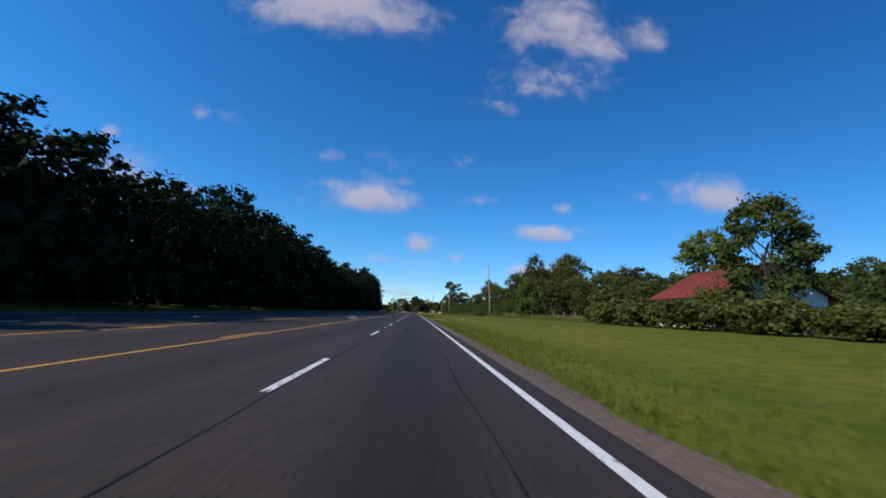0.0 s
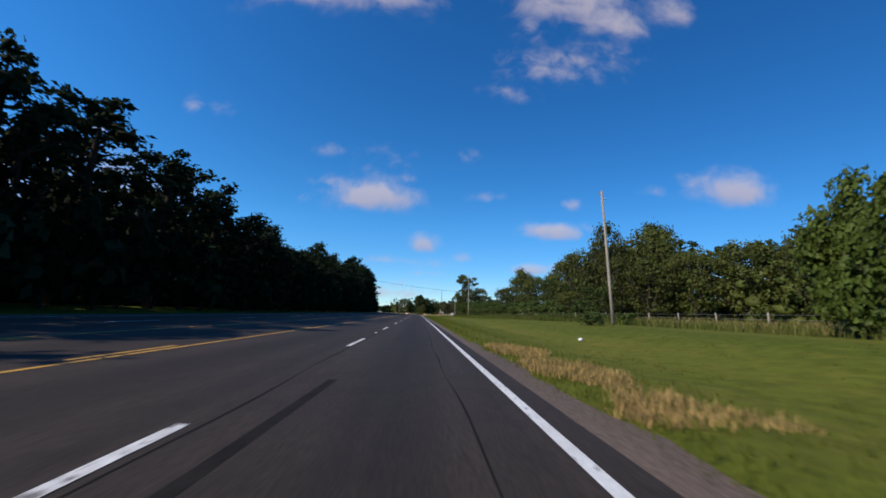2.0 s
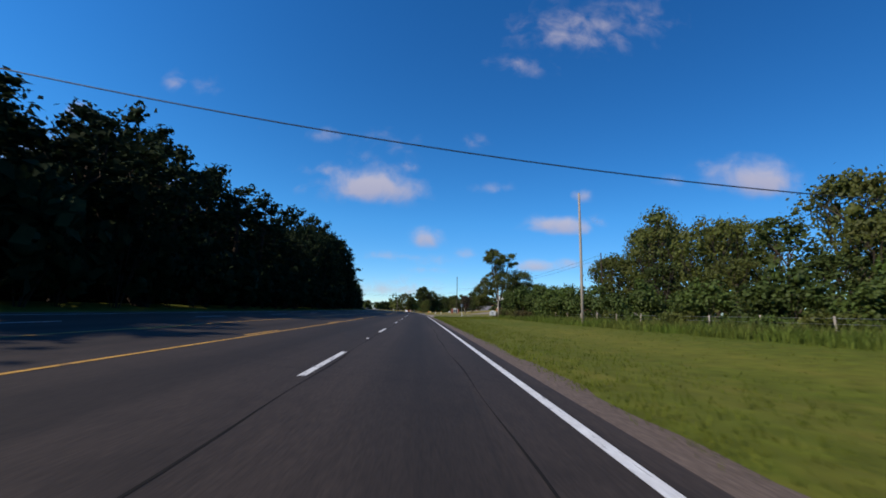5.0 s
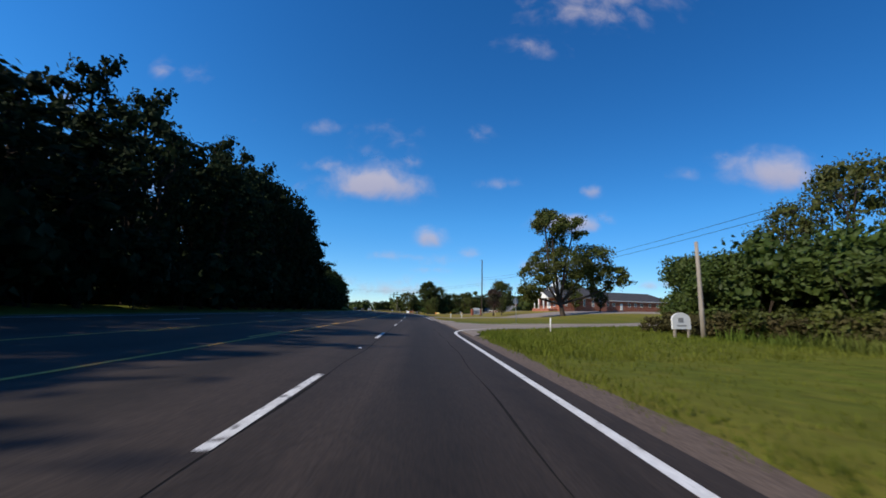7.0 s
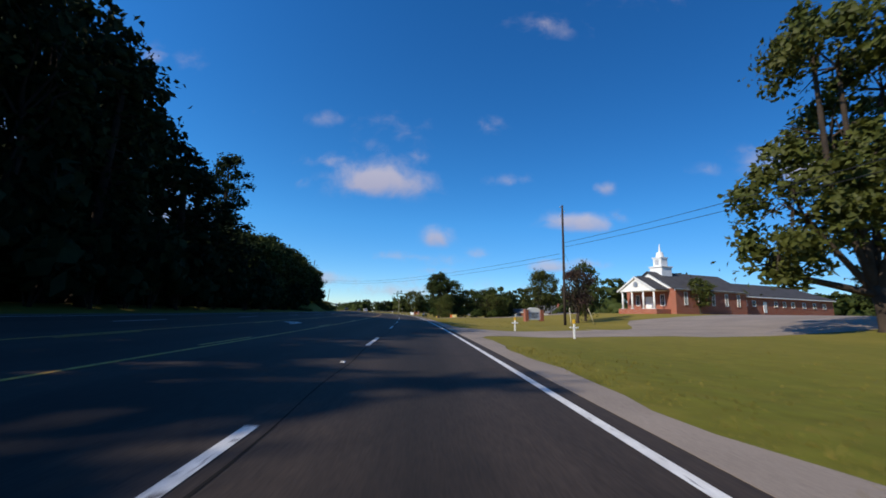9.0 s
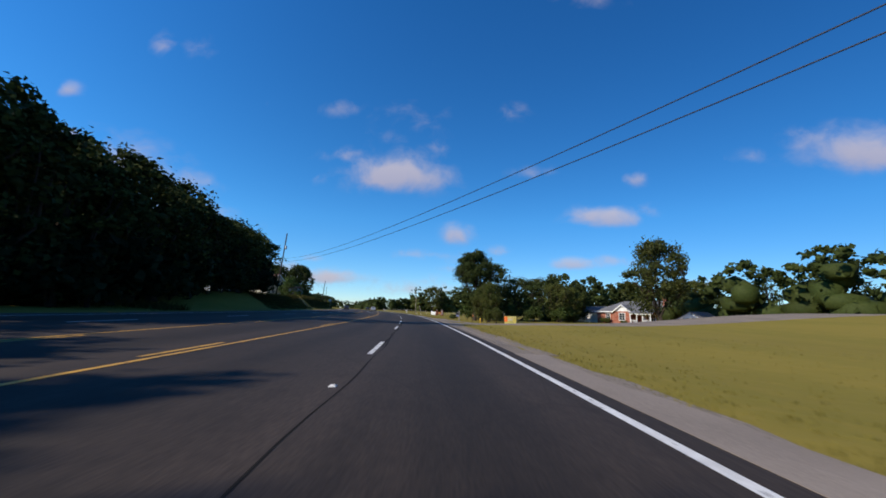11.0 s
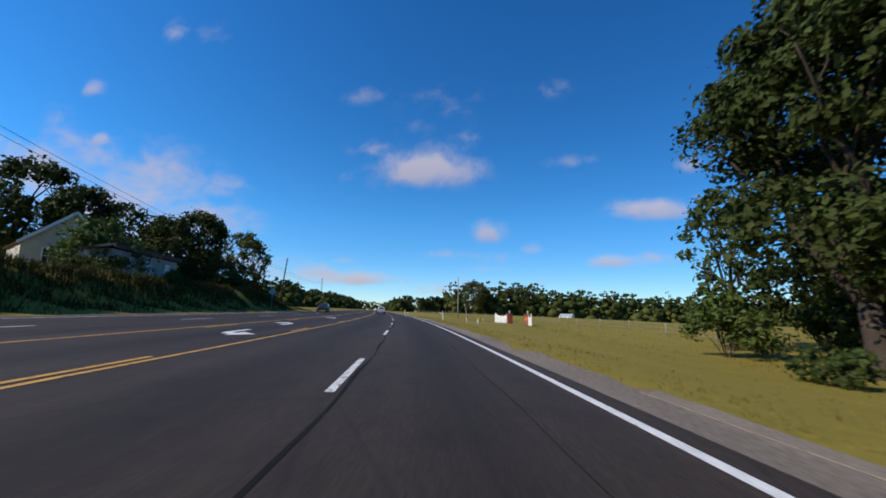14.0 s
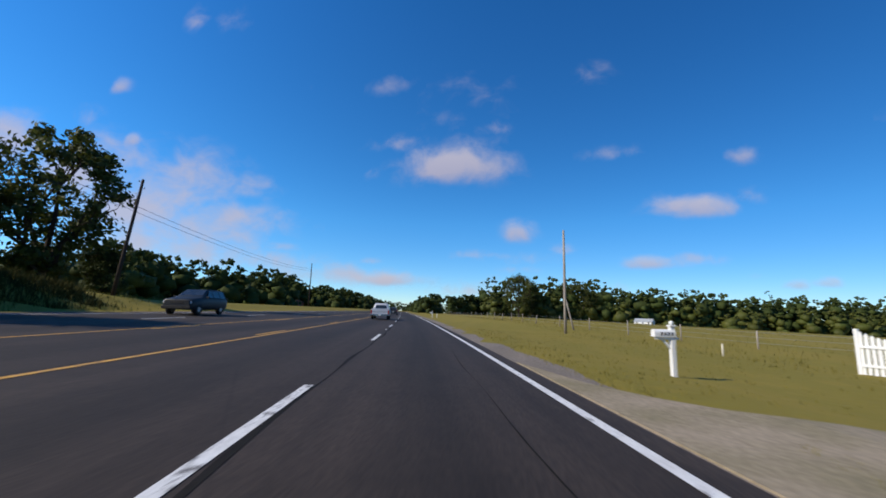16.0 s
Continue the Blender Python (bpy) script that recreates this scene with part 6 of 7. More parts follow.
def pickup(m, colour, label, dark_cap=False):
    """y forward."""
    c = thing("pickup_truck", m, label, "truck")
    part("body", body_shell([(2.75, 0.78, 0.7, 0.45, 0.85, 0.98), (2.55, 0.92, 0.84, 0.38, 0.98, 1.08), (1.2, 0.96, 0.88, 0.36, 1.05, 1.16), (1.1, 0.96, 0.88, 0.36, 1.05, 1.14)]), colour, c)
    part("cab", body_shell([(1.15, 0.96, 0.80, 0.36, 1.08, 1.16), (0.45, 0.97, 0.70, 0.36, 1.10, 1.74), (-0.45, 0.97, 0.70, 0.36, 1.10, 1.76), (-0.72, 0.97, 0.72, 0.36, 1.10, 1.60), (-0.78, 0.97, 0.9, 0.36, 1.08, 1.12)]), colour, c)
    bed = bmesh.new()
    box(-0.97, -0.87, -2.65, -0.8, 0.45, 1.1, 0.015, bed)
    box(0.87, 0.97, -2.65, -0.8, 0.45, 1.1, 0.015, bed)
    box(-0.87, 0.87, -2.62, -0.8, 0.5, 0.58, 0, bed)
    box(-0.87, 0.87, -0.9, -0.8, 0.5, 1.1, 0, bed)
    part("bed", bed, colour, c)
    part("tailgate", box(-0.87, 0.87, -2.68, -2.6, 0.58, 1.08, 0.015), colour, c)
    part("stripe", box(-0.85, 0.85, -2.69, -2.675, 0.80, 0.84), CHROME, c)
    part("rear_bumper", box(-0.95, 0.95, -2.82, -2.66, 0.42, 0.58, 0.02), CHROME, c, "chrome rear bumper")
    part("front_bumper", box(-0.93, 0.93, 2.7, 2.86, 0.36, 0.56, 0.02), CHROME, c, "chrome front bumper")
    part("grille", box(-0.5, 0.5, 2.74, 2.8, 0.62, 0.86), RUBBER, c)
    part("plate", box(-0.16, 0.16, -2.835, -2.82, 0.44, 0.56), PLATE, c)
    part("rear_window", slab([(-0.62, -0.80, 1.18), (0.62, -0.80, 1.18), (0.56, -0.735, 1.55), (-0.56, -0.735, 1.55)], 0.03), GLASS, c)
    part("windscreen", slab([(-0.72, 1.17, 1.2), (0.72, 1.17, 1.2), (0.62, 0.53, 1.70), (-0.62, 0.53, 1.70)], 0.03), GLASS, c)
    for e in (-1, 1):
        part("side_window", slab([(e * 0.945, 0.7, 1.18), (e * 0.945, -0.55, 1.18), (e * 0.76, -0.45, 1.62), (e * 0.76, 0.3, 1.62)], 0.02), GLASS, c)
        part("tail_light", box(e * 0.9 - 0.07, e * 0.9 + 0.07, -2.70, -2.64, 0.62, 1.0, 0.01), RED_LIGHT, c)
        part("headlight", box(e * 0.7 - 0.16, e * 0.7 + 0.16, 2.70, 2.79, 0.66, 0.84, 0.02), CLEAR_LIGHT, c)
        part("mirror", box(e * 1.08 - 0.1, e * 1.08 + 0.1, 0.75, 0.85, 1.1, 1.3, 0.02), RUBBER, c)
        for y in (1.75, -1.75):
            wheel(c, e * 0.82, y, 0.37, 0.24)
    return c


def suv(m, colour, label):
    c = thing("suv", m, label, "car")
    part("body", body_shell([(2.35, 0.74, 0.7, 0.5, 0.72, 0.9), (2.2, 0.9, 0.82, 0.35, 0.86, 1.0), (1.1, 0.93, 0.86, 0.32, 1.0, 1.12), (0.95, 0.93, 0.84, 0.32, 1.02, 1.2), (0.15, 0.94, 0.68, 0.32, 1.04, 1.66),
                             (-1.4, 0.94, 0.68, 0.32, 1.06, 1.68), (-2.0, 0.93, 0.7, 0.34, 1.06, 1.6), (-2.3, 0.90, 0.84, 0.4, 1.0, 1.1), (-2.36, 0.84, 0.78, 0.46, 0.9, 1.0)]), colour, c)
    part("windscreen", slab([(-0.74, 1.0, 1.16), (0.74, 1.0, 1.16), (0.62, 0.24, 1.64), (-0.62, 0.24, 1.64)], 0.03), GLASS, c)
    part("rear_window", slab([(-0.7, -2.30, 1.12), (0.7, -2.30, 1.12), (0.6, -2.06, 1.56), (-0.6, -2.06, 1.56)], 0.03), GLASS, c)
    for e in (-1, 1):
        for y0, y1 in ((0.62, -0.2), (-0.28, -1.1), (-1.18, -1.85)):
            part("side_window", slab([(e * 0.935, y0, 1.12), (e * 0.935, y1, 1.12), (e * 0.73, y1 + 0.02, 1.58), (e * 0.73, min(y0, 0.1), 1.58)], 0.02), GLASS, c)
        part("headlight", box(e * 0.66 - 0.18, e * 0.66 + 0.18, 2.2, 2.31, 0.7, 0.86, 0.03), CLEAR_LIGHT, c)
        part("tail_light", box(e * 0.8 - 0.08, e * 0.8 + 0.08, -2.38, -2.28, 0.8, 1.1, 0.02), RED_LIGHT, c)
        part("mirror", box(e * 1.02 - 0.09, e * 1.02 + 0.09, 0.7, 0.8, 1.06, 1.2, 0.02), colour, c)
        for y in (1.45, -1.45):
            wheel(c, e * 0.82, y, 0.36, 0.22)
    part("grille", box(-0.4, 0.4, 2.26, 2.36, 0.68, 0.84, 0.01), RUBBER, c)
    part("front_bumper", box(-0.85, 0.85, 2.22, 2.42, 0.38, 0.56, 0.03), RUBBER, c)
    part("plate", box(-0.16, 0.16, -2.41, -2.38, 0.6, 0.72), PLATE, c)
    return c


SILVER = paint("pale silver paint", (0.55, 0.56, 0.58), 0.35, 0.2)
pickup(stand(462.5, -3.4), SILVER, "old pale silver pickup truck on the highway")
pickup(stand(268, 68, -80), paint("white paint", (0.78, 0.78, 0.77)), "white pickup truck parked on the church lot")
suv(stand(445.4, -14.6, 180), paint("dark slate paint", (0.012, 0.015, 0.018), 0.5), "dark slate grey suv on the far lane")
suv(stand(506, -3.2), paint("dark grey paint", (0.028, 0.028, 0.031)), "dark car further along the highway")
suv(stand(351, 50, 100), paint("dull red paint", (0.20, 0.02, 0.018)), "dark red car parked beside the garage")


# ---- signs, mailboxes and small things ----
def mailbox(m):
    t = thing("mailbox", m, "white mailbox on a white turned wooden post", "mailbox")
    p = part("post", box(-0.055, 0.055, -0.055, 0.055, -0.2, 1.22, 0.006), WHITE, t)
    part("cap", box(-0.08, 0.08, -0.08, 0.08, 1.22, 1.26, 0.006), WHITE, p)
    b = bmesh.new()
    bmesh.ops.create_uvsphere(b, u_segments=14, v_segments=10, radius=0.055, matrix=Matrix.Translation((0, 0, 1.31)))
    part("finial", b, WHITE, p)
    part("arm", box(-0.42, 0.16, -0.04, 0.04, 0.9, 0.96, 0.004), WHITE, t)
    part("brace", slab([(-0.05, -0.03, 0.72), (-0.05, 0.03, 0.72), (-0.24, 0.03, 0.92), (-0.24, -0.03, 0.92)], 0.05), WHITE, t)
    n = 10
    arch = [(0.085, 0.0), (0.085, 0.1)] + [(math.cos(math.pi * k / n) * 0.085, 0.1 + math.sin(math.pi * k / n) * 0.085) for k in range(1, n)] + [(-0.085, 0.1), (-0.085, 0.0)]
    bx = prism(arch, -0.27, 0.27)
    o = part("box", bx, WHITE, t, "white rounded letter box")
    o.matrix_basis = pose(-0.22, 0, 0.965, 0, 0, 90)
    for k in range(4):
        part("number_bar", box(-0.33 + 0.09 * k, -0.285 + 0.09 * k, -0.09, -0.086, 1.0, 1.08), TAR, t, "small dark bar")
    part("flag", box(0.0, 0.16, 0.09, 0.1, 1.05, 1.1), WHITE, t)
    return t


mailbox(stand(427.1, 6.3))
copy_thing(bpy.data.objects["mailbox"], stand(498, 4.9))


def post(s, d, h, r, material, label, name="marker_post", band=None, category="post", group=""):
    t = thing(name, stand(s, d), label, category, group)
    part("shaft", tube([(0, 0, -0.2), (0, 0, h * 0.5), (0, 0, h)], [r, r, r * 0.9], 8), material, t)
    if band:
        part("band", tube([(0, 0, h * 0.78), (0, 0, h * 0.98)], [r * 1.12, r * 1.12], 8), band, t)
    return t


YELLOW_PAINT = paint("yellow plastic", (0.72, 0.42, 0.02), 0.5)
ORANGE_PAINT = paint("orange plastic", (0.75, 0.16, 0.02), 0.5)
MARK = "white reflector posts on the verge"
post(212.3, 9.3, 0.95, 0.045, WHITE, "slim white marker post in the grass", group=MARK)
post(216, 40, 0.9, 0.045, WHITE, "slim white marker post in the grass", group=MARK)
post(423.7, 9.4, 0.75, 0.05, WHITE, "white reflector post by the dirt drive", band=ORANGE_PAINT, group=MARK)
post(418.0, 9.8, 0.75, 0.05, WHITE, "white reflector post by the dirt drive", band=ORANGE_PAINT, group=MARK)
post(436, 15, 0.6, 0.05, CREAM, "low pale marker stub in the field", group=MARK)
post(500, 6, 0.8, 0.05, WHITE, "white reflector post far along the verge", group=MARK)


def cross_marker(m):
    t = thing("cross_marker", m, "white wooden cross with a yellow top", "marker", "white crosses on the church lawn")
    part("upright", box(-0.05, 0.05, -0.04, 0.04, -0.2, 0.84, 0.006), WHITE, t)
    part("crossbar", box(-0.25, 0.25, -0.035, 0.035, 0.58, 0.67, 0.006), WHITE, t)
    part("top", box(-0.065, 0.065, -0.055, 0.055, 0.84, 1.07, 0.02), YELLOW_PAINT, t, "yellow top block")
    for e in (-0.17, 0.0, 0.17):
        part("bolt", box(e - 0.02, e + 0.02, -0.05, -0.035, 0.605, 0.645), METAL, t)
    return t


cross_marker(stand(267.6, 7.9))
copy_thing(bpy.data.objects["cross_marker"], stand(258.6, 8.9))


def church_sign(m):
    t = thing("church_sign", m, "white letter board sign between red brick posts", "sign")
    for e in (-1, 1):
        part("brick_post", box(e * 1.35 - 0.3, e * 1.35 + 0.3, -0.3, 0.3, -0.3, 1.75, 0.01), BRICK_WALL, t)
        part("cap", box(e * 1.35 - 0.34, e * 1.35 + 0.34, -0.34, 0.34, 1.75, 1.83, 0.01), MORTAR, t)
    part("board", box(-1.04, 1.04, -0.18, 0.18, 0.25, 1.9, 0.02), WHITE, t)
    part("face", box(-0.92, 0.92, -0.2, -0.18, 0.4, 1.45), paint("pale blue grey panel", (0.42, 0.47, 0.55), 0.4), t, "pale blue grey letter panel")
    for k, (z, w) in enumerate(((1.25, 0.75), (1.03, 0.55), (0.81, 0.7), (0.59, 0.5))):
        part("text_bar", box(-w, w, -0.212, -0.2, z - 0.05, z + 0.05), TAR, t)
    head = prism([(-1.04, 1.9), (1.04, 1.9), (0.5, 2.12), (-0.5, 2.12)], -0.17, 0.17)
    part("header", head, WHITE, t)
    return t


church_sign(stand(296.7, 19.3, 12))


def arched_sign(m):
    t = thing("roadside_sign", m, "faded white arched sign board by the thicket", "sign")
    n = 12
    arch = [(-0.6, 0.45), (0.6, 0.45), (0.6, 0.95)] + [(math.cos(math.pi * k / n) * 0.6, 0.95 + math.sin(math.pi * k / n) * 0.38) for k in range(1, n)] + [(-0.6, 0.95)]
    part("board", prism(arch, -0.04, 0.04), WHITE, t)
    part("emblem", box(-0.22, 0.12, -0.052, -0.041, 0.8, 1.05), mat("faded grey print", (0.3, 0.3, 0.3), None, 0.7), t, "faded grey printed emblem")
    part("text_bar", box(-0.3, 0.3, -0.052, -0.041, 0.6, 0.67), mat("grey print", (0.35, 0.35, 0.34), None, 0.7), t)
    for x in (-0.45, 0.45):
        part("leg", box(x - 0.05, x + 0.05, -0.05, 0.05, -0.2, 0.45), POLE_WOOD, t)
    return t


arched_sign(stand(205.6, 14.2, 10))


def banner(m):
    t = thing("banner", m, "orange and yellow printed vinyl banner on stakes", "banner")
    b = bmesh.new()
    n, w, h = 10, 1.55, 1.05
    rows = [[b.verts.new((-w / 2 + w * i / n, 0.04 * math.sin(i * 0.9 + j), 0.12 + h * j / 3)) for i in range(n + 1)] for j in range(4)]
    for a, q in zip(rows, rows[1:]):
        for i in range(n):
            b.faces.new((a[i], a[i + 1], q[i + 1], q[i]))
    bmesh.ops.solidify(b, geom=b.faces[:], thickness=0.006)
    part("sheet", b, mat("yellow printed vinyl", (0.72, 0.58, 0.10), (0.74, 0.66, 0.30), 0.5, 2.5, 20, 0.05, mixing=0.2), t, "yellow printed vinyl sheet")
    part("corner_print", box(-0.74, -0.34, -0.058, -0.052, 0.5, 1.12), ORANGE_PAINT, t, "orange printed corner")
    part("text_bar", box(-0.28, 0.4, -0.058, -0.052, 0.88, 0.98), paint("pale print", (0.75, 0.62, 0.3)), t, "pale printed bar")
    part("text_bar", box(-0.28, 0.3, -0.058, -0.052, 0.70, 0.76), WHITE, t)
    part("stripe", box(-0.2, 0.72, -0.058, -0.052, 0.2, 0.34), paint("lime print", (0.45, 0.55, 0.05)), t, "lime green printed stripe")
    for x in (-0.8, 0.8):
        part("stake", tube([(x, 0, -0.2), (x, 0, 1.35)], [0.02, 0.02], 6), DARK_POLE, t)
    return t


banner(stand(349.7, 15.9, -36, 1.3))
post(348.3, 10.7, 0.75, 0.09, YELLOW_PAINT, "short yellow utility marker on the lawn", name="utility_marker")


def box_mail(m):
    t = thing("reflector_stake", m, "thin dark leaning stake with a small orange reflector", "post")
    part("stake", tube([(0, 0, -0.2), (0.01, 0, 0.6), (0, 0, 1.2)], [0.013, 0.012, 0.011], 7), DARK_POLE, t)
    part("reflector", box(-0.06, 0.06, -0.04, -0.01, 0.76, 0.98, 0.015), paint("orange tan plastic", (0.45, 0.17, 0.04)), t, "orange tan plastic reflector")
    return t


def lawn_mailbox(m):
    t = thing("mailbox", m, "dark mailbox with blue plate on a weathered post", "mailbox")
    part("post", box(-0.06, 0.06, -0.06, 0.06, -0.3, 1.45, 0.01), POLE_WOOD, t)
    b = box(-0.52, -0.08, -0.11, 0.11, 0.92, 1.04, 0.02)
    tube([(-0.52, 0, 1.04), (-0.08, 0, 1.04)], [0.11, 0.11], 14, b)
    part("box", b, DARK_METAL, t, "dark metal letter box")
    part("arm", box(-0.5, 0.05, -0.04, 0.04, 0.85, 0.92), POLE_WOOD, t)
    plate = part("plate", box(-0.42, -0.06, -0.07, -0.062, 0.66, 0.84, 0.003), BLUE_PLATE, t, "blue reflective plate")
    for k in range(4):
        part("digit_bar", box(-0.385 + 0.08 * k, -0.335 + 0.08 * k, -0.076, -0.071, 0.70, 0.80), WHITE, plate)
    return t


DARK_METAL, BLUE_PLATE = paint("dark mailbox metal", (0.02, 0.02, 0.022)), paint("blue plate", (0.02, 0.08, 0.45))
lawn_mailbox(stand(343.0, 6.5))
box_mail(stand(330.6, 6.0) @ pose(0, 0, 0, 0, 6, 0))


def stop_sign(m, label):
    t = thing("road_sign", m, label, "sign")
    part("post", tube([(0, 0, -0.3), (0, 0, 2.9)], [0.03, 0.03], 6), METAL, t)
    b = bmesh.new()
    bmesh.ops.create_cone(b, cap_ends=True, segments=8, radius1=0.38, radius2=0.38, depth=0.012, matrix=Matrix.Translation((0.0, 0.04, 2.5)) @ Matrix.Rotation(math.radians(90), 4, "X") @ Matrix.Rotation(math.radians(22.5), 4, "Z"))
    part("plate", b, METAL, t, "bare grey back of the sign plate")
    return t


stop_sign(stand(230.2, 11.5, 20), "grey back of an octagonal road sign on a post")


def diamond_sign(m):
    t = thing("road_sign", m, "bare grey back of a diamond road sign on the far verge", "sign")
    part("post", tube([(0, 0, -0.3), (0, 0, 3.4)], [0.032, 0.032], 6), METAL, t)
    b = box(-0.43, 0.43, -0.006, 0.006, -0.43, 0.43, 0.004)
    bmesh.ops.transform(b, verts=b.verts, matrix=Matrix.Translation((0, 0.045, 2.85)) @ Matrix.Rotation(math.radians(45), 4, "Y"))
    part("plate", b, METAL, t, "bare grey back of the sign plate")
    for z in (2.55, 3.15):
        part("bolt", box(-0.025, 0.025, -0.045, 0.035, z - 0.025, z + 0.025), METAL, t)


diamond_sign(stand(429.3, -20.0, 4))


def gate_pillar(m):
    t = thing("gate_pillar", m, "square red brick gate pillar with stone finial", "pillar", "brick gate pillars")
    part("core", box(-0.36, 0.36, -0.36, 0.36, -0.3, 1.5), MORTAR, t)
    b = bmesh.new()
    z, k = 0.0, 0
    while z < 1.44:
        for side in range(4):
            q = Matrix.Rotation(side * math.pi / 2, 4, "Z")
            x = -0.385 + (0.05 if k % 2 else 0.0)
            while x < 0.30:
                ln = 0.195
                own = box(x, min(x + ln, 0.385), -0.392, -0.36, z, z + 0.062)
                bmesh.ops.transform(own, matrix=q, verts=own.verts[:])
                joined(own, b)
                x += ln + 0.01
        z += 0.073
        k += 1
    o = part("brickwork", b, BRICK, t, "red bricks with pale joints")
    tagged(o, kind="stuff")
    part("cap", box(-0.46, 0.46, -0.46, 0.46, 1.46, 1.56, 0.015), BRICK, t)
    f = tube([(0, 0, 1.56), (0, 0, 1.60), (0, 0, 1.66), (0, 0, 1.72), (0, 0, 1.84), (0, 0, 1.94), (0, 0, 2.02), (0, 0, 2.05)], [0.14, 0.14, 0.06, 0.10, 0.15, 0.12, 0.05, 0.01], 12)
    part("finial", f, mat("grey cast stone", (0.42, 0.41, 0.38), None, 0.9, 4, 30, 0.3), t, "grey cast stone finial")
    return t


def picket_panel(m, length, label):
    t = thing("picket_fence", m, label, "fence", "white picket gate wings")
    n = int(length / 0.155)
    for i in range(n + 1):
        u = i / n
        top = 1.12 + 0.42 * (2 * u - 1) ** 2
        b = prism([(-0.055, 0.03), (0.055, 0.03), (0.055, top - 0.07), (0.0, top), (-0.055, top - 0.07)], -0.012, 0.012)
        o = part("picket", b, WHITE, t)
        o.matrix_basis = pose(length * u, 0, 0)
    for z in (0.3, 0.95):
        part("rail", box(-0.05, length + 0.05, 0.013, 0.055, z, z + 0.09), WHITE, t)
    part("end_post", box(length + 0.03, length + 0.15, -0.06, 0.06, -0.2, 1.62, 0.008), WHITE, t)
    return t


gate_pillar(stand(426.7, 17.0))
copy_thing(bpy.data.objects["gate_pillar"], stand(419.1, 17.2))
picket_panel(stand(427.1, 16.9, 106), 3.8, "white picket fence wing with dipping top")
picket_panel(stand(418.7, 17.1, -102), 2.9, "white picket fence wing with dipping top and orange sign")


def orange_sign(m):
    t = thing("warning_triangle", m, "orange warning triangle hung on the picket fence", "sign")
    part("face", prism([(-0.3, 0.75), (0.3, 0.75), (0.0, 1.3)], -0.1, -0.08), ORANGE_PAINT, t)
    part("post", box(-0.04, 0.04, -0.08, 0.0, -0.2, 1.3), POLE_WOOD, t)
    return t


orange_sign(stand(415.2, 15.6, -35))


# ---- field fences ----
def fence_line(points, gap, tall, label, material, wires=(0.4, 0.75, 1.05)):
    t = thing("wire_fence", Matrix.Identity(4), label, "fence")
    total = []
    for (s0, d0), (s1, d1) in zip(points, points[1:]):
        n = max(1, int(math.hypot(s1 - s0, d1 - d0) / gap))
        total += [(s0 + (s1 - s0) * k / n, d0 + (d1 - d0) * k / n) for k in range(n)]
    total.append(points[-1])
    fr = np.random.default_rng(len(total))
    for s, d in total:
        h = tall * fr.uniform(0.9, 1.1)
        p = put(s, d)
        q = p + Vector((fr.normal() * 0.04, fr.normal() * 0.04, h))
        part("fence_post", tube([p - Vector((0, 0, 0.2)), p.lerp(q, 0.5), q], [0.06, 0.055, 0.05], 7), material, t)
    for z in wires:
        part("strand", tube([put(s, d, z) for s, d in total], [0.008] * len(total), 4), METAL, t)
    return t


fence_line([(48, 24), (100, 23), (196, 21)], 4.2, 1.25, "old wooden post and wire fence along the field", POLE_WOOD)
fence_line([(384, 25), (430, 24), (470, 17), (560, 15)], 5.5, 1.2, "thin post and wire fence across the pasture", POLE_WOOD)
g = utility_pole(458, 17, 3.4, 0.10, POLE_WOOD, "leaning grey wooden brace post in the pasture", lean=(0, -14))

def litter(m):
    """A crumpled plastic bag."""
    t = thing("plastic_bag", m, "crumpled white plastic bag lying in the grass", "litter")
    r = np.random.default_rng(8)
    b = bmesh.new()
    bmesh.ops.create_icosphere(b, subdivisions=2, radius=0.2)
    for v in b.verts:
        v.co = Vector((v.co.x * 1.3, v.co.y, v.co.z * 0.7 + 0.12)) * r.uniform(0.7, 1.15)
    part("bag", b, WHITE, t)
    return t


litter(stand(74.9, 9.35, 40, 0.62))


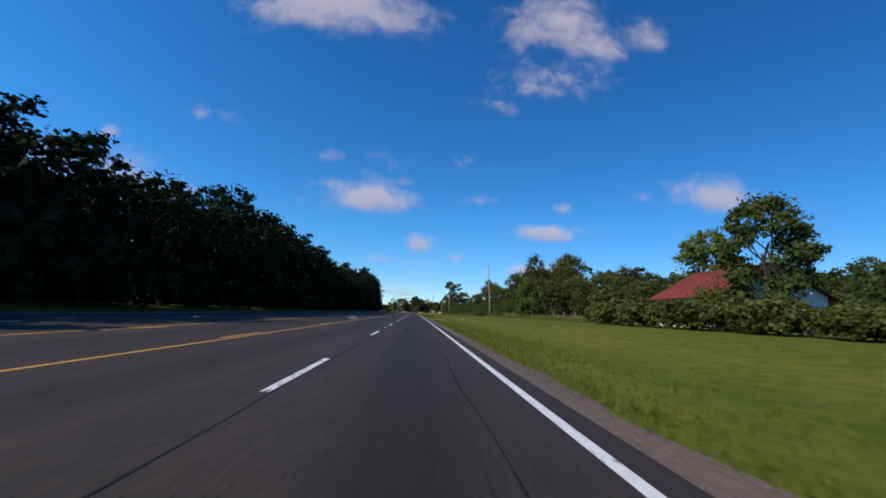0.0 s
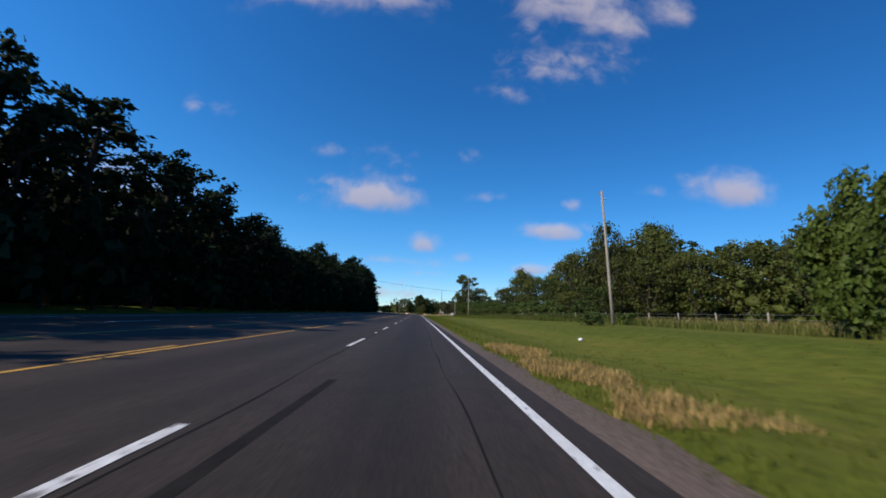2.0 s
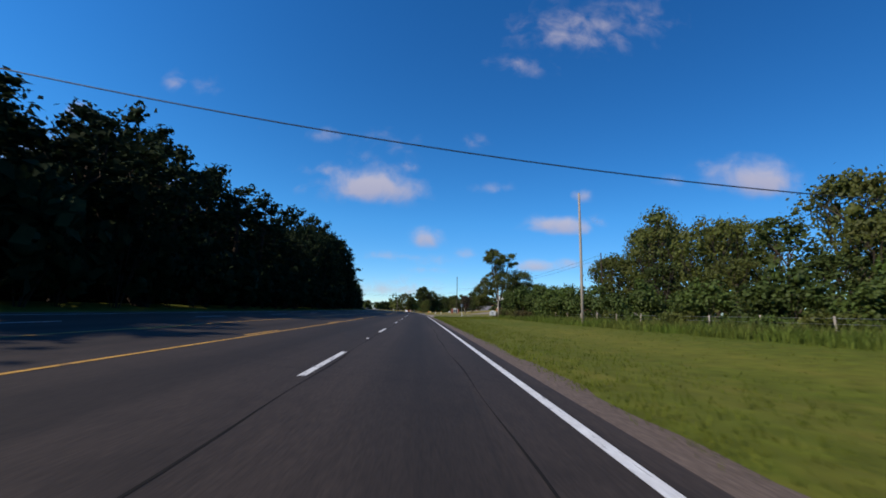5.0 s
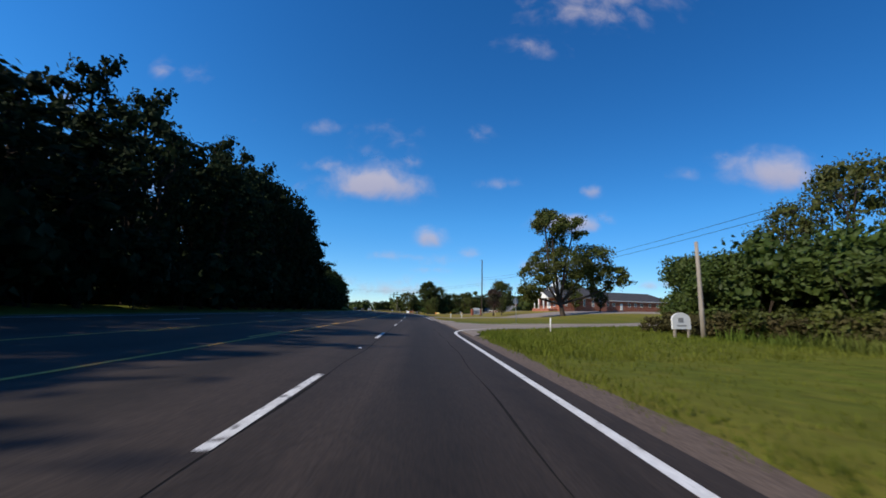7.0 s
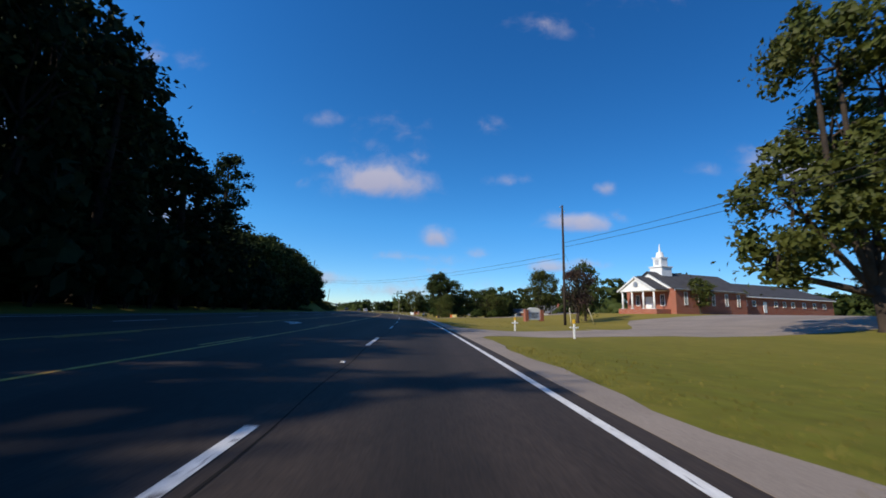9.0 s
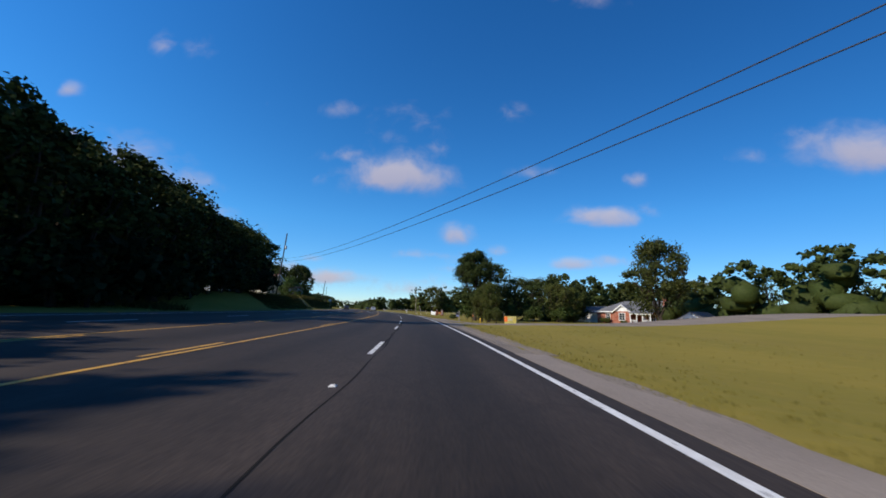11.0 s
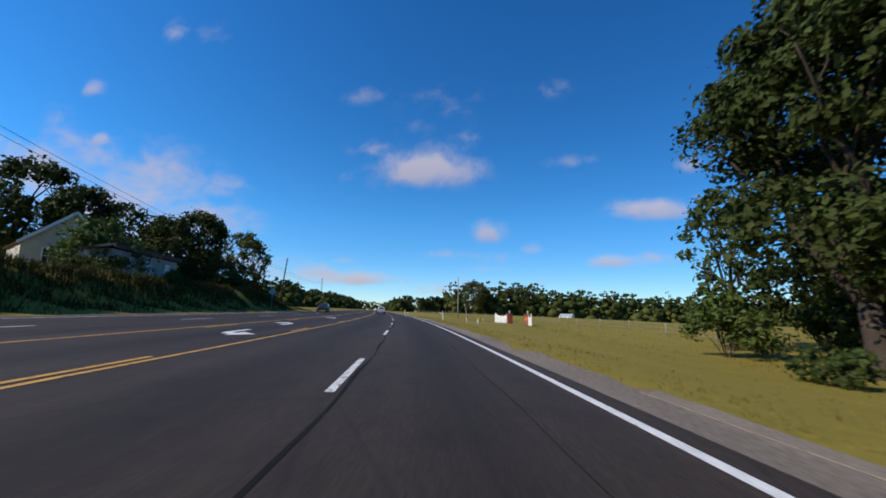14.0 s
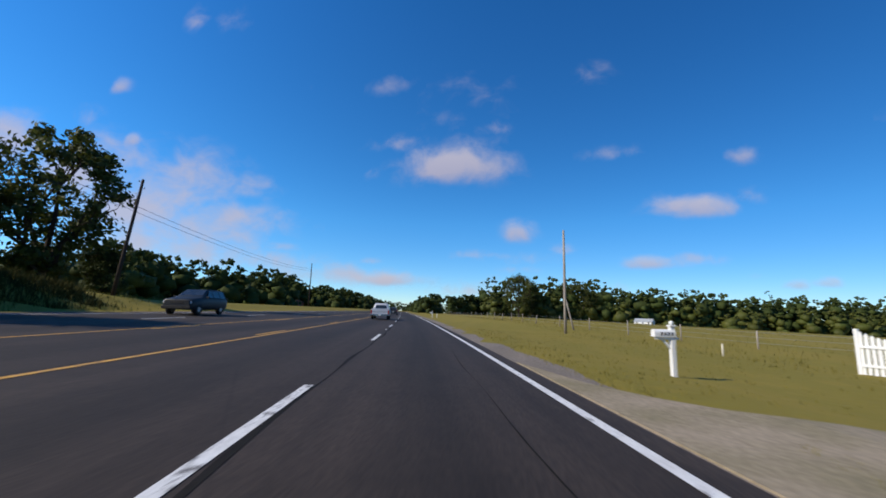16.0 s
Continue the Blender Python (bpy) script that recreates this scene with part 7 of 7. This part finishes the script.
# ---- grass and weeds ----
def blades(name, spots, tall, wide_b, per, spread, material, seed, label):
    """Tufts of bent blades at many spots of s, d, scale."""
    r = np.random.default_rng(seed)
    spots = np.asarray(spots, float)
    n = len(spots) * per
    i = np.repeat(np.arange(len(spots)), per)
    s = spots[i, 0] + r.normal(size=n) * spread
    d = spots[i, 1] + r.normal(size=n) * spread
    a = np.interp(s, RS, RT)
    x = np.interp(s, RS, RX) + d * np.cos(a)
    y = np.interp(s, RS, RY) + d * np.sin(a)
    z = height(s, d) - 0.02
    h = tall * spots[i, 2] * r.uniform(0.5, 1.25, n)
    w = wide_b * r.uniform(0.6, 1.3, n)
    t = r.uniform(0, math.tau, n)
    bend = r.uniform(0.15, 0.7, n) * h
    ux, uy = np.cos(t), np.sin(t)
    base = np.stack([x, y, z], 1)
    side = np.stack([-uy * w / 2, ux * w / 2, np.zeros(n)], 1)
    mid = base + np.stack([ux * bend * 0.3, uy * bend * 0.3, h * 0.6], 1)
    tip = base + np.stack([ux * bend, uy * bend, h], 1)
    v = np.stack([base - side, base + side, mid + side * 0.7, mid - side * 0.7, tip], 1).reshape(-1, 3)
    k = np.arange(n) * 5
    f = np.concatenate([np.stack([k, k + 1, k + 2], 1), np.stack([k, k + 2, k + 3], 1), np.stack([k + 3, k + 2, k + 4], 1)])
    me = bpy.data.meshes.new(name)
    me.vertices.add(len(v))
    me.vertices.foreach_set("co", v.ravel())
    me.loops.add(f.size)
    me.loops.foreach_set("vertex_index", f.ravel())
    me.polygons.add(len(f))
    me.polygons.foreach_set("loop_start", np.arange(len(f)) * 3)
    me.update(calc_edges=True)
    me.materials.append(material)
    return tagged(new(name, me), label, "grass", kind="stuff")


def scatter(n, s0, s1, d0, d1, seed, keep=None, bare=((204, 236, 200), (252, 273, 15), (324, 347, 40), (421.5, 424, 60))):
    r = np.random.default_rng(seed)
    s, d = r.uniform(s0, s1, n), d0 + (d1 - d0) * r.uniform(0, 1, n) ** 1.5
    ok = np.ones(n, bool)
    for a, b, c in bare:
        ok &= ~((s > a) & (s < b) & (d < c))
    if keep is not None:
        ok &= keep(s, d)
    return np.stack([s[ok], d[ok], r.uniform(0.6, 1.2, ok.sum())], 1)


blades("grass_tufts", scatter(10000, -5, 215, 3.15, 15, 1), 0.10, 0.026, 3, 0.10, GRASS_BLADE, 2, "short mown green grass along the verge")
blades("grass_tufts", scatter(8500, 215, 450, 3.85, 15, 13), 0.09, 0.026, 3, 0.10, OLIVE_BLADE, 14, "short mown olive and straw grass along the verge")
blades("verge_grass", scatter(3400, -5, 215, 2.98, 3.6, 3), 0.09, 0.014, 5, 0.12, GRASS_BLADE, 4, "thin grass at the shoulder's edge")
blades("rough_grass", scatter(5500, -5, 204, 3.3, 8.0, 43), 0.15, 0.022, 4, 0.16, GRASS_BLADE, 44, "rougher uncut grass beside the shoulder")
blades("fence_weeds", scatter(2600, 40, 150, 18.6, 22.6, 45), 0.75, 0.05, 4, 0.3, TALL_BLADE, 46, "green weeds grown up before the fence")
blades("verge_grass", scatter(3000, 215, 440, 3.45, 4.4, 33), 0.08, 0.014, 5, 0.12, OLIVE_BLADE, 34, "straw coloured grass at the shoulder's edge")
blades("tall_weeds", scatter(4600, 104, 205, 17, 26, 5), 0.75, 0.055, 4, 0.2, TALL_BLADE, 6, "tall uncut weeds along the field fence")
blades("tall_weeds", scatter(4200, 140, 207, 15.0, 24, 15), 0.6, 0.06, 4, 0.3, WEED_BLADE, 16, "bright green tall weeds before the thicket")
blades("dead_weeds", scatter(3000, 46, 135, 21.0, 30, 17), 0.7, 0.05, 5, 0.25, DRY_WEED, 18, "tall brown dead weeds along the fence")
blades("dry_grass", scatter(1900, 58.5, 70.5, 3.3, 5.8, 7, lambda s, d: np.abs(d - 4.3 + 0.04 * (s - 60)) < 0.75 + 0.45 * np.sin(s * 1.3 + 1)), 0.17, 0.022, 6, 0.12, DRY_BLADE, 8, "patch of dead straw coloured grass")
blades("bank_grass", scatter(3500, 318, 460, -30, -18.8, 9), 0.30, 0.035, 5, 0.2, TALL_BLADE, 10, "rough grass on the far bank")
# weeds over the bank's face, coloured dark to deepen its shade
blades("bank_weeds", scatter(7200, 321, 446, -23.2, -19.7, 19, lambda s, d: np.abs(s - 380.6) > 2.6), 0.55, 0.06, 5, 0.2, SHADED_BLADE, 20, "rank weeds on the far bank's steep face, darkened for its shade")
blades("corner_grass", scatter(7500, 196, 222, 3.7, 24, 21, lambda s, d: s < corner_edge(d) - 0.3, ()), 0.2, 0.03, 4, 0.14, GRASS_BLADE, 22, "longer green grass on the side road's corner")
blades("pasture_grass", scatter(3500, 380, 520, 14, 60, 11), 0.24, 0.03, 4, 0.3, OLIVE_BLADE, 12, "longer yellowish pasture grass")


# ---- clouds: thin sheets of vapour far off in the sky ----
cm = bpy.data.materials.new("cloud")


def vapour(x, y, z, w, h, thick, ragged, flat_base, label):
    """One cloud: an upright sheet of half width w and half height h, thickest in its middle. ragged: how finely it is torn."""
    nx, nz = 26, 18
    verts, faces, cover, place = [], [], [], []
    fine = math.hypot(x, y - 200, z) / 690 * 30
    for j in range(nz + 1):
        for i in range(nx + 1):
            u, q = (i / nx - 0.5) * 4.4, (j / nz - 0.5) * 4.4
            low = q * (1.35 if q < 0 else 0.85) if flat_base else q
            verts.append((x + u * w, y + 0.12 * w * u * u, z + q * h))
            edge = min(1.0, max(0.0, (2.2 - abs(u)) / 0.5)) * min(1.0, max(0.0, (2.2 - abs(q)) / 0.5))
            cover.append(thick * math.exp(-0.75 * (u * u + low * low)) * edge)
            place += [u * w / fine * ragged + x * 0.71, q * h / fine * ragged * 1.2 + y * 0.37, q if flat_base else 0.3]
    for j in range(nz):
        for i in range(nx):
            k = j * (nx + 1) + i
            if max(cover[k], cover[k + 1], cover[k + nx + 1], cover[k + nx + 2]) > 0.12:
                faces.append((k, k + 1, k + nx + 2, k + nx + 1))
    ob = raw("backdrop", verts, faces, cm, smooth=True)
    ob.data.attributes.new("cover", "FLOAT", "POINT").data.foreach_set("value", cover)
    ob.data.attributes.new("cloud_place", "FLOAT_VECTOR", "POINT").data.foreach_set("vector", place)
    return tagged(ob, label, "cloud", kind="structure")


def cumulus(x, y, z, w, h, thick):
    vapour(x, y, z, w, h, thick, 0.62, True, "soft white summer cloud in the blue sky")


def wisp(x, y, z, w, h, thick):
    vapour(x, y, z, w * 1.2, h * 1.2, thick * 0.72, 0.8, False, "thin torn wisp of cloud in the blue sky")


cumulus(-135, 535, 451, 116, 43, 1.00)
cumulus(-222, 556, 451, 53, 26, 0.50)
cumulus(207, 540, 451, 72, 47, 0.85)
cumulus(293, 585, 451, 46, 27, 0.70)
wisp(227, 685, 451, 72, 29, 0.70)
wisp(164, 784, 451, 50, 17, 0.50)
cumulus(357, 550, 451, 37, 31, 0.60)
wisp(159, 600, 451, 29, 39, 0.40)
wisp(301, 649, 451, 74, 37, 0.40)
cumulus(-212, 1569, 451, 153, 62, 1.00)
wisp(-75, 1322, 451, 38, 16, 0.60)
wisp(-267, 1105, 451, 42, 20, 0.45)
wisp(-112, 1167, 451, 98, 48, 0.34)
wisp(-203, 1268, 451, 66, 26, 0.28)
wisp(-384, 1524, 451, 56, 20, 0.36)
wisp(-520, 893, 451, 22, 19, 0.55)
wisp(-465, 900, 451, 26, 22, 0.40)
wisp(125, 1117, 451, 40, 19, 0.45)
wisp(255, 1510, 451, 68, 22, 0.50)
cumulus(596, 1568, 451, 44, 27, 0.62)
wisp(825, 1921, 451, 47, 21, 0.35)
cumulus(706, 2123, 451, 154, 46, 0.90)
wisp(843, 1984, 451, 58, 21, 0.45)
cumulus(7, 2602, 451, 100, 64, 0.62)
wisp(-325, 3425, 451, 227, 33, 0.55)
wisp(312, 3184, 451, 88, 35, 0.60)
wisp(32, 3730, 451, 311, 52, 0.40)
wisp(8, 3765, 371, 187, 31, 0.45)
cumulus(1096, 1322, 451, 131, 57, 1.00)
wisp(851, 1222, 451, 44, 20, 0.55)
wisp(822, 1353, 451, 49, 19, 0.40)
wisp(1301, 3550, 439, 187, 44, 0.55)
wisp(-346, 3763, 186, 386, 57, 0.70)
wisp(-964, 3653, 5, 442, 69, 0.50)
wisp(528, 3737, 240, 362, 52, 0.40)
cumulus(-846, 1045, 451, 26, 17, 0.75)
wisp(-1059, 1140, 451, 50, 25, 0.50)
cumulus(-1085, 1282, 451, 27, 19, 0.65)
wisp(-1321, 3746, 436, 113, 26, 0.55)
cumulus(-1126, 3833, 266, 309, 52, 0.80)
wisp(-339, 1377, 451, 71, 18, 0.55)
wisp(-487, 1579, 451, 32, 26, 0.40)
cumulus(1114, 3803, 429, 211, 50, 0.80)
cumulus(1883, 3457, 247, 89, 42, 0.65)
cumulus(2009, 3373, 251, 85, 37, 0.65)
wisp(1730, 3542, 311, 113, 28, 0.40)
wisp(-213, 4000, 278, 413, 52, 0.40)
wisp(-430, 1109, 451, 24, 18, 0.25)

# the bank of cloud low over the old house, one broad sheet
bank_puffs = []


def puff(u, z, w, h, thick):
    bank_puffs.append((u, z, w, h, thick))


puff(-1038, 618, 101, 101, 0.95)
puff(-487, 468, 152, 103, 0.80)
puff(-531, 325, 180, 86, 0.70)
puff(-229, 398, 108, 44, 0.75)
puff(-254, 317, 157, 63, 0.60)
puff(-377, 242, 295, 61, 0.70)
puff(-105, 208, 311, 52, 0.60)
puff(223, 199, 194, 33, 0.50)
puff(-15, 279, 85, 24, 0.55)
puff(-797, 519, 120, 120, 0.85)
puff(-679, 625, 206, 82, 0.55)
puff(-596, 384, 252, 96, 0.85)
puff(-407, 562, 196, 135, 0.65)
puff(-189, 552, 117, 62, 0.60)
puff(-250, 398, 277, 76, 0.60)
puff(-344, 333, 200, 100, 0.75)
puff(-580, 248, 212, 94, 0.75)
puff(279, 163, 362, 45, 0.70)
puff(-723, 471, 186, 128, 0.50)
BU, BZ = np.meshgrid(np.arange(-1900, 1500, 22.0), np.arange(20, 1250, 16.0))
bank_cover = np.zeros_like(BU)
for u, z, w, h, k in bank_puffs:
    bank_cover = np.maximum(bank_cover, k * np.exp(-0.75 * (((BU - u) / w) ** 2 + ((BZ - z) / h) ** 2)))
bank_base = np.array((-1078, 2073))
bank_verts = np.stack([bank_base[0] + BU * 0.8480, bank_base[1] + BU * 0.5299, BZ], -1).reshape(-1, 3)
bc = BU.shape[1]
bank_faces = [(r * bc + c, r * bc + c + 1, (r + 1) * bc + c + 1, (r + 1) * bc + c) for r in range(BU.shape[0] - 1) for c in range(bc - 1) if bank_cover[r:r + 2, c:c + 2].max() > 0.12]
cloud_bank = raw("backdrop", bank_verts.tolist(), bank_faces, cm, smooth=True)
cloud_bank.data.attributes.new("cover", "FLOAT", "POINT").data.foreach_set("value", bank_cover.ravel().astype(np.float32))
cloud_bank.data.attributes.new("cloud_place", "FLOAT_VECTOR", "POINT").data.foreach_set("vector", np.stack([BU * 0.0072, BZ * 0.0085, BU * 0 + 0.3], -1).ravel().astype(np.float32))
tagged(cloud_bank, "broad bank of white cloud low over the fields", "cloud", kind="structure")
cm.use_nodes = True
n, l = cm.node_tree.nodes, cm.node_tree.links
n.remove(n["Principled BSDF"])
att, att_place = n.new("ShaderNodeAttribute"), n.new("ShaderNodeAttribute")
att.attribute_name, att_place.attribute_name = "cover", "cloud_place"
sep = n.new("ShaderNodeSeparateXYZ")
flatten = n.new("ShaderNodeVectorMath")
flatten.operation = "MULTIPLY"
flatten.inputs[1].default_value = (1, 1, 0)
l.new(att_place.outputs["Vector"], sep.inputs[0])
l.new(att_place.outputs["Vector"], flatten.inputs[0])
nz = n.new("ShaderNodeTexNoise")
nz.inputs["Scale"].default_value, nz.inputs["Detail"].default_value, nz.inputs["Roughness"].default_value, nz.inputs["Distortion"].default_value = 1.0, 7, 0.55, 0.3
l.new(flatten.outputs[0], nz.inputs["Vector"])
ms = n.new("ShaderNodeMath")
ms.operation = "MULTIPLY_ADD"
ms.inputs[1].default_value, ms.inputs[2].default_value = 1.7, -0.95
l.new(nz.outputs[0], ms.inputs[0])
gain = n.new("ShaderNodeMath")
gain.operation = "MULTIPLY_ADD"
gain.inputs[1].default_value = 1.25
l.new(att.outputs["Fac"], gain.inputs[0])
l.new(ms.outputs[0], gain.inputs[2])
rm = n.new("ShaderNodeMapRange")
rm.interpolation_type = "SMOOTHSTEP"
rm.inputs[1].default_value, rm.inputs[2].default_value, rm.inputs[4].default_value = 0.0, 1.15, 0.78
l.new(gain.outputs[0], rm.inputs[0])
lim = n.new("ShaderNodeMath")
lim.operation = "MULTIPLY"
g2 = n.new("ShaderNodeMapRange")
g2.interpolation_type = "SMOOTHSTEP"
g2.inputs[1].default_value, g2.inputs[2].default_value = 0.0, 0.4
l.new(att.outputs["Fac"], g2.inputs[0])
l.new(rm.outputs[0], lim.inputs[0])
l.new(g2.outputs[0], lim.inputs[1])
# greyer and pinker towards the base
tint = n.new("ShaderNodeMapRange")
tint.inputs[1].default_value, tint.inputs[2].default_value = -1.1, 0.9
l.new(sep.outputs[2], tint.inputs[0])
mc = n.new("ShaderNodeMix")
mc.data_type = "RGBA"
mc.inputs["A"].default_value, mc.inputs["B"].default_value = (0.42, 0.385, 0.49, 1), (0.60, 0.55, 0.61, 1)
l.new(tint.outputs[0], mc.inputs["Factor"])
em = n.new("ShaderNodeEmission")
em.inputs[1].default_value = 1.0
l.new(mc.outputs["Result"], em.inputs[0])
tp = n.new("ShaderNodeBsdfTransparent")
mx = n.new("ShaderNodeMixShader")
l.new(lim.outputs[0], mx.inputs[0])
l.new(tp.outputs[0], mx.inputs[1])
l.new(em.outputs[0], mx.inputs[2])
l.new(mx.outputs[0], n["Material Output"].inputs[0])
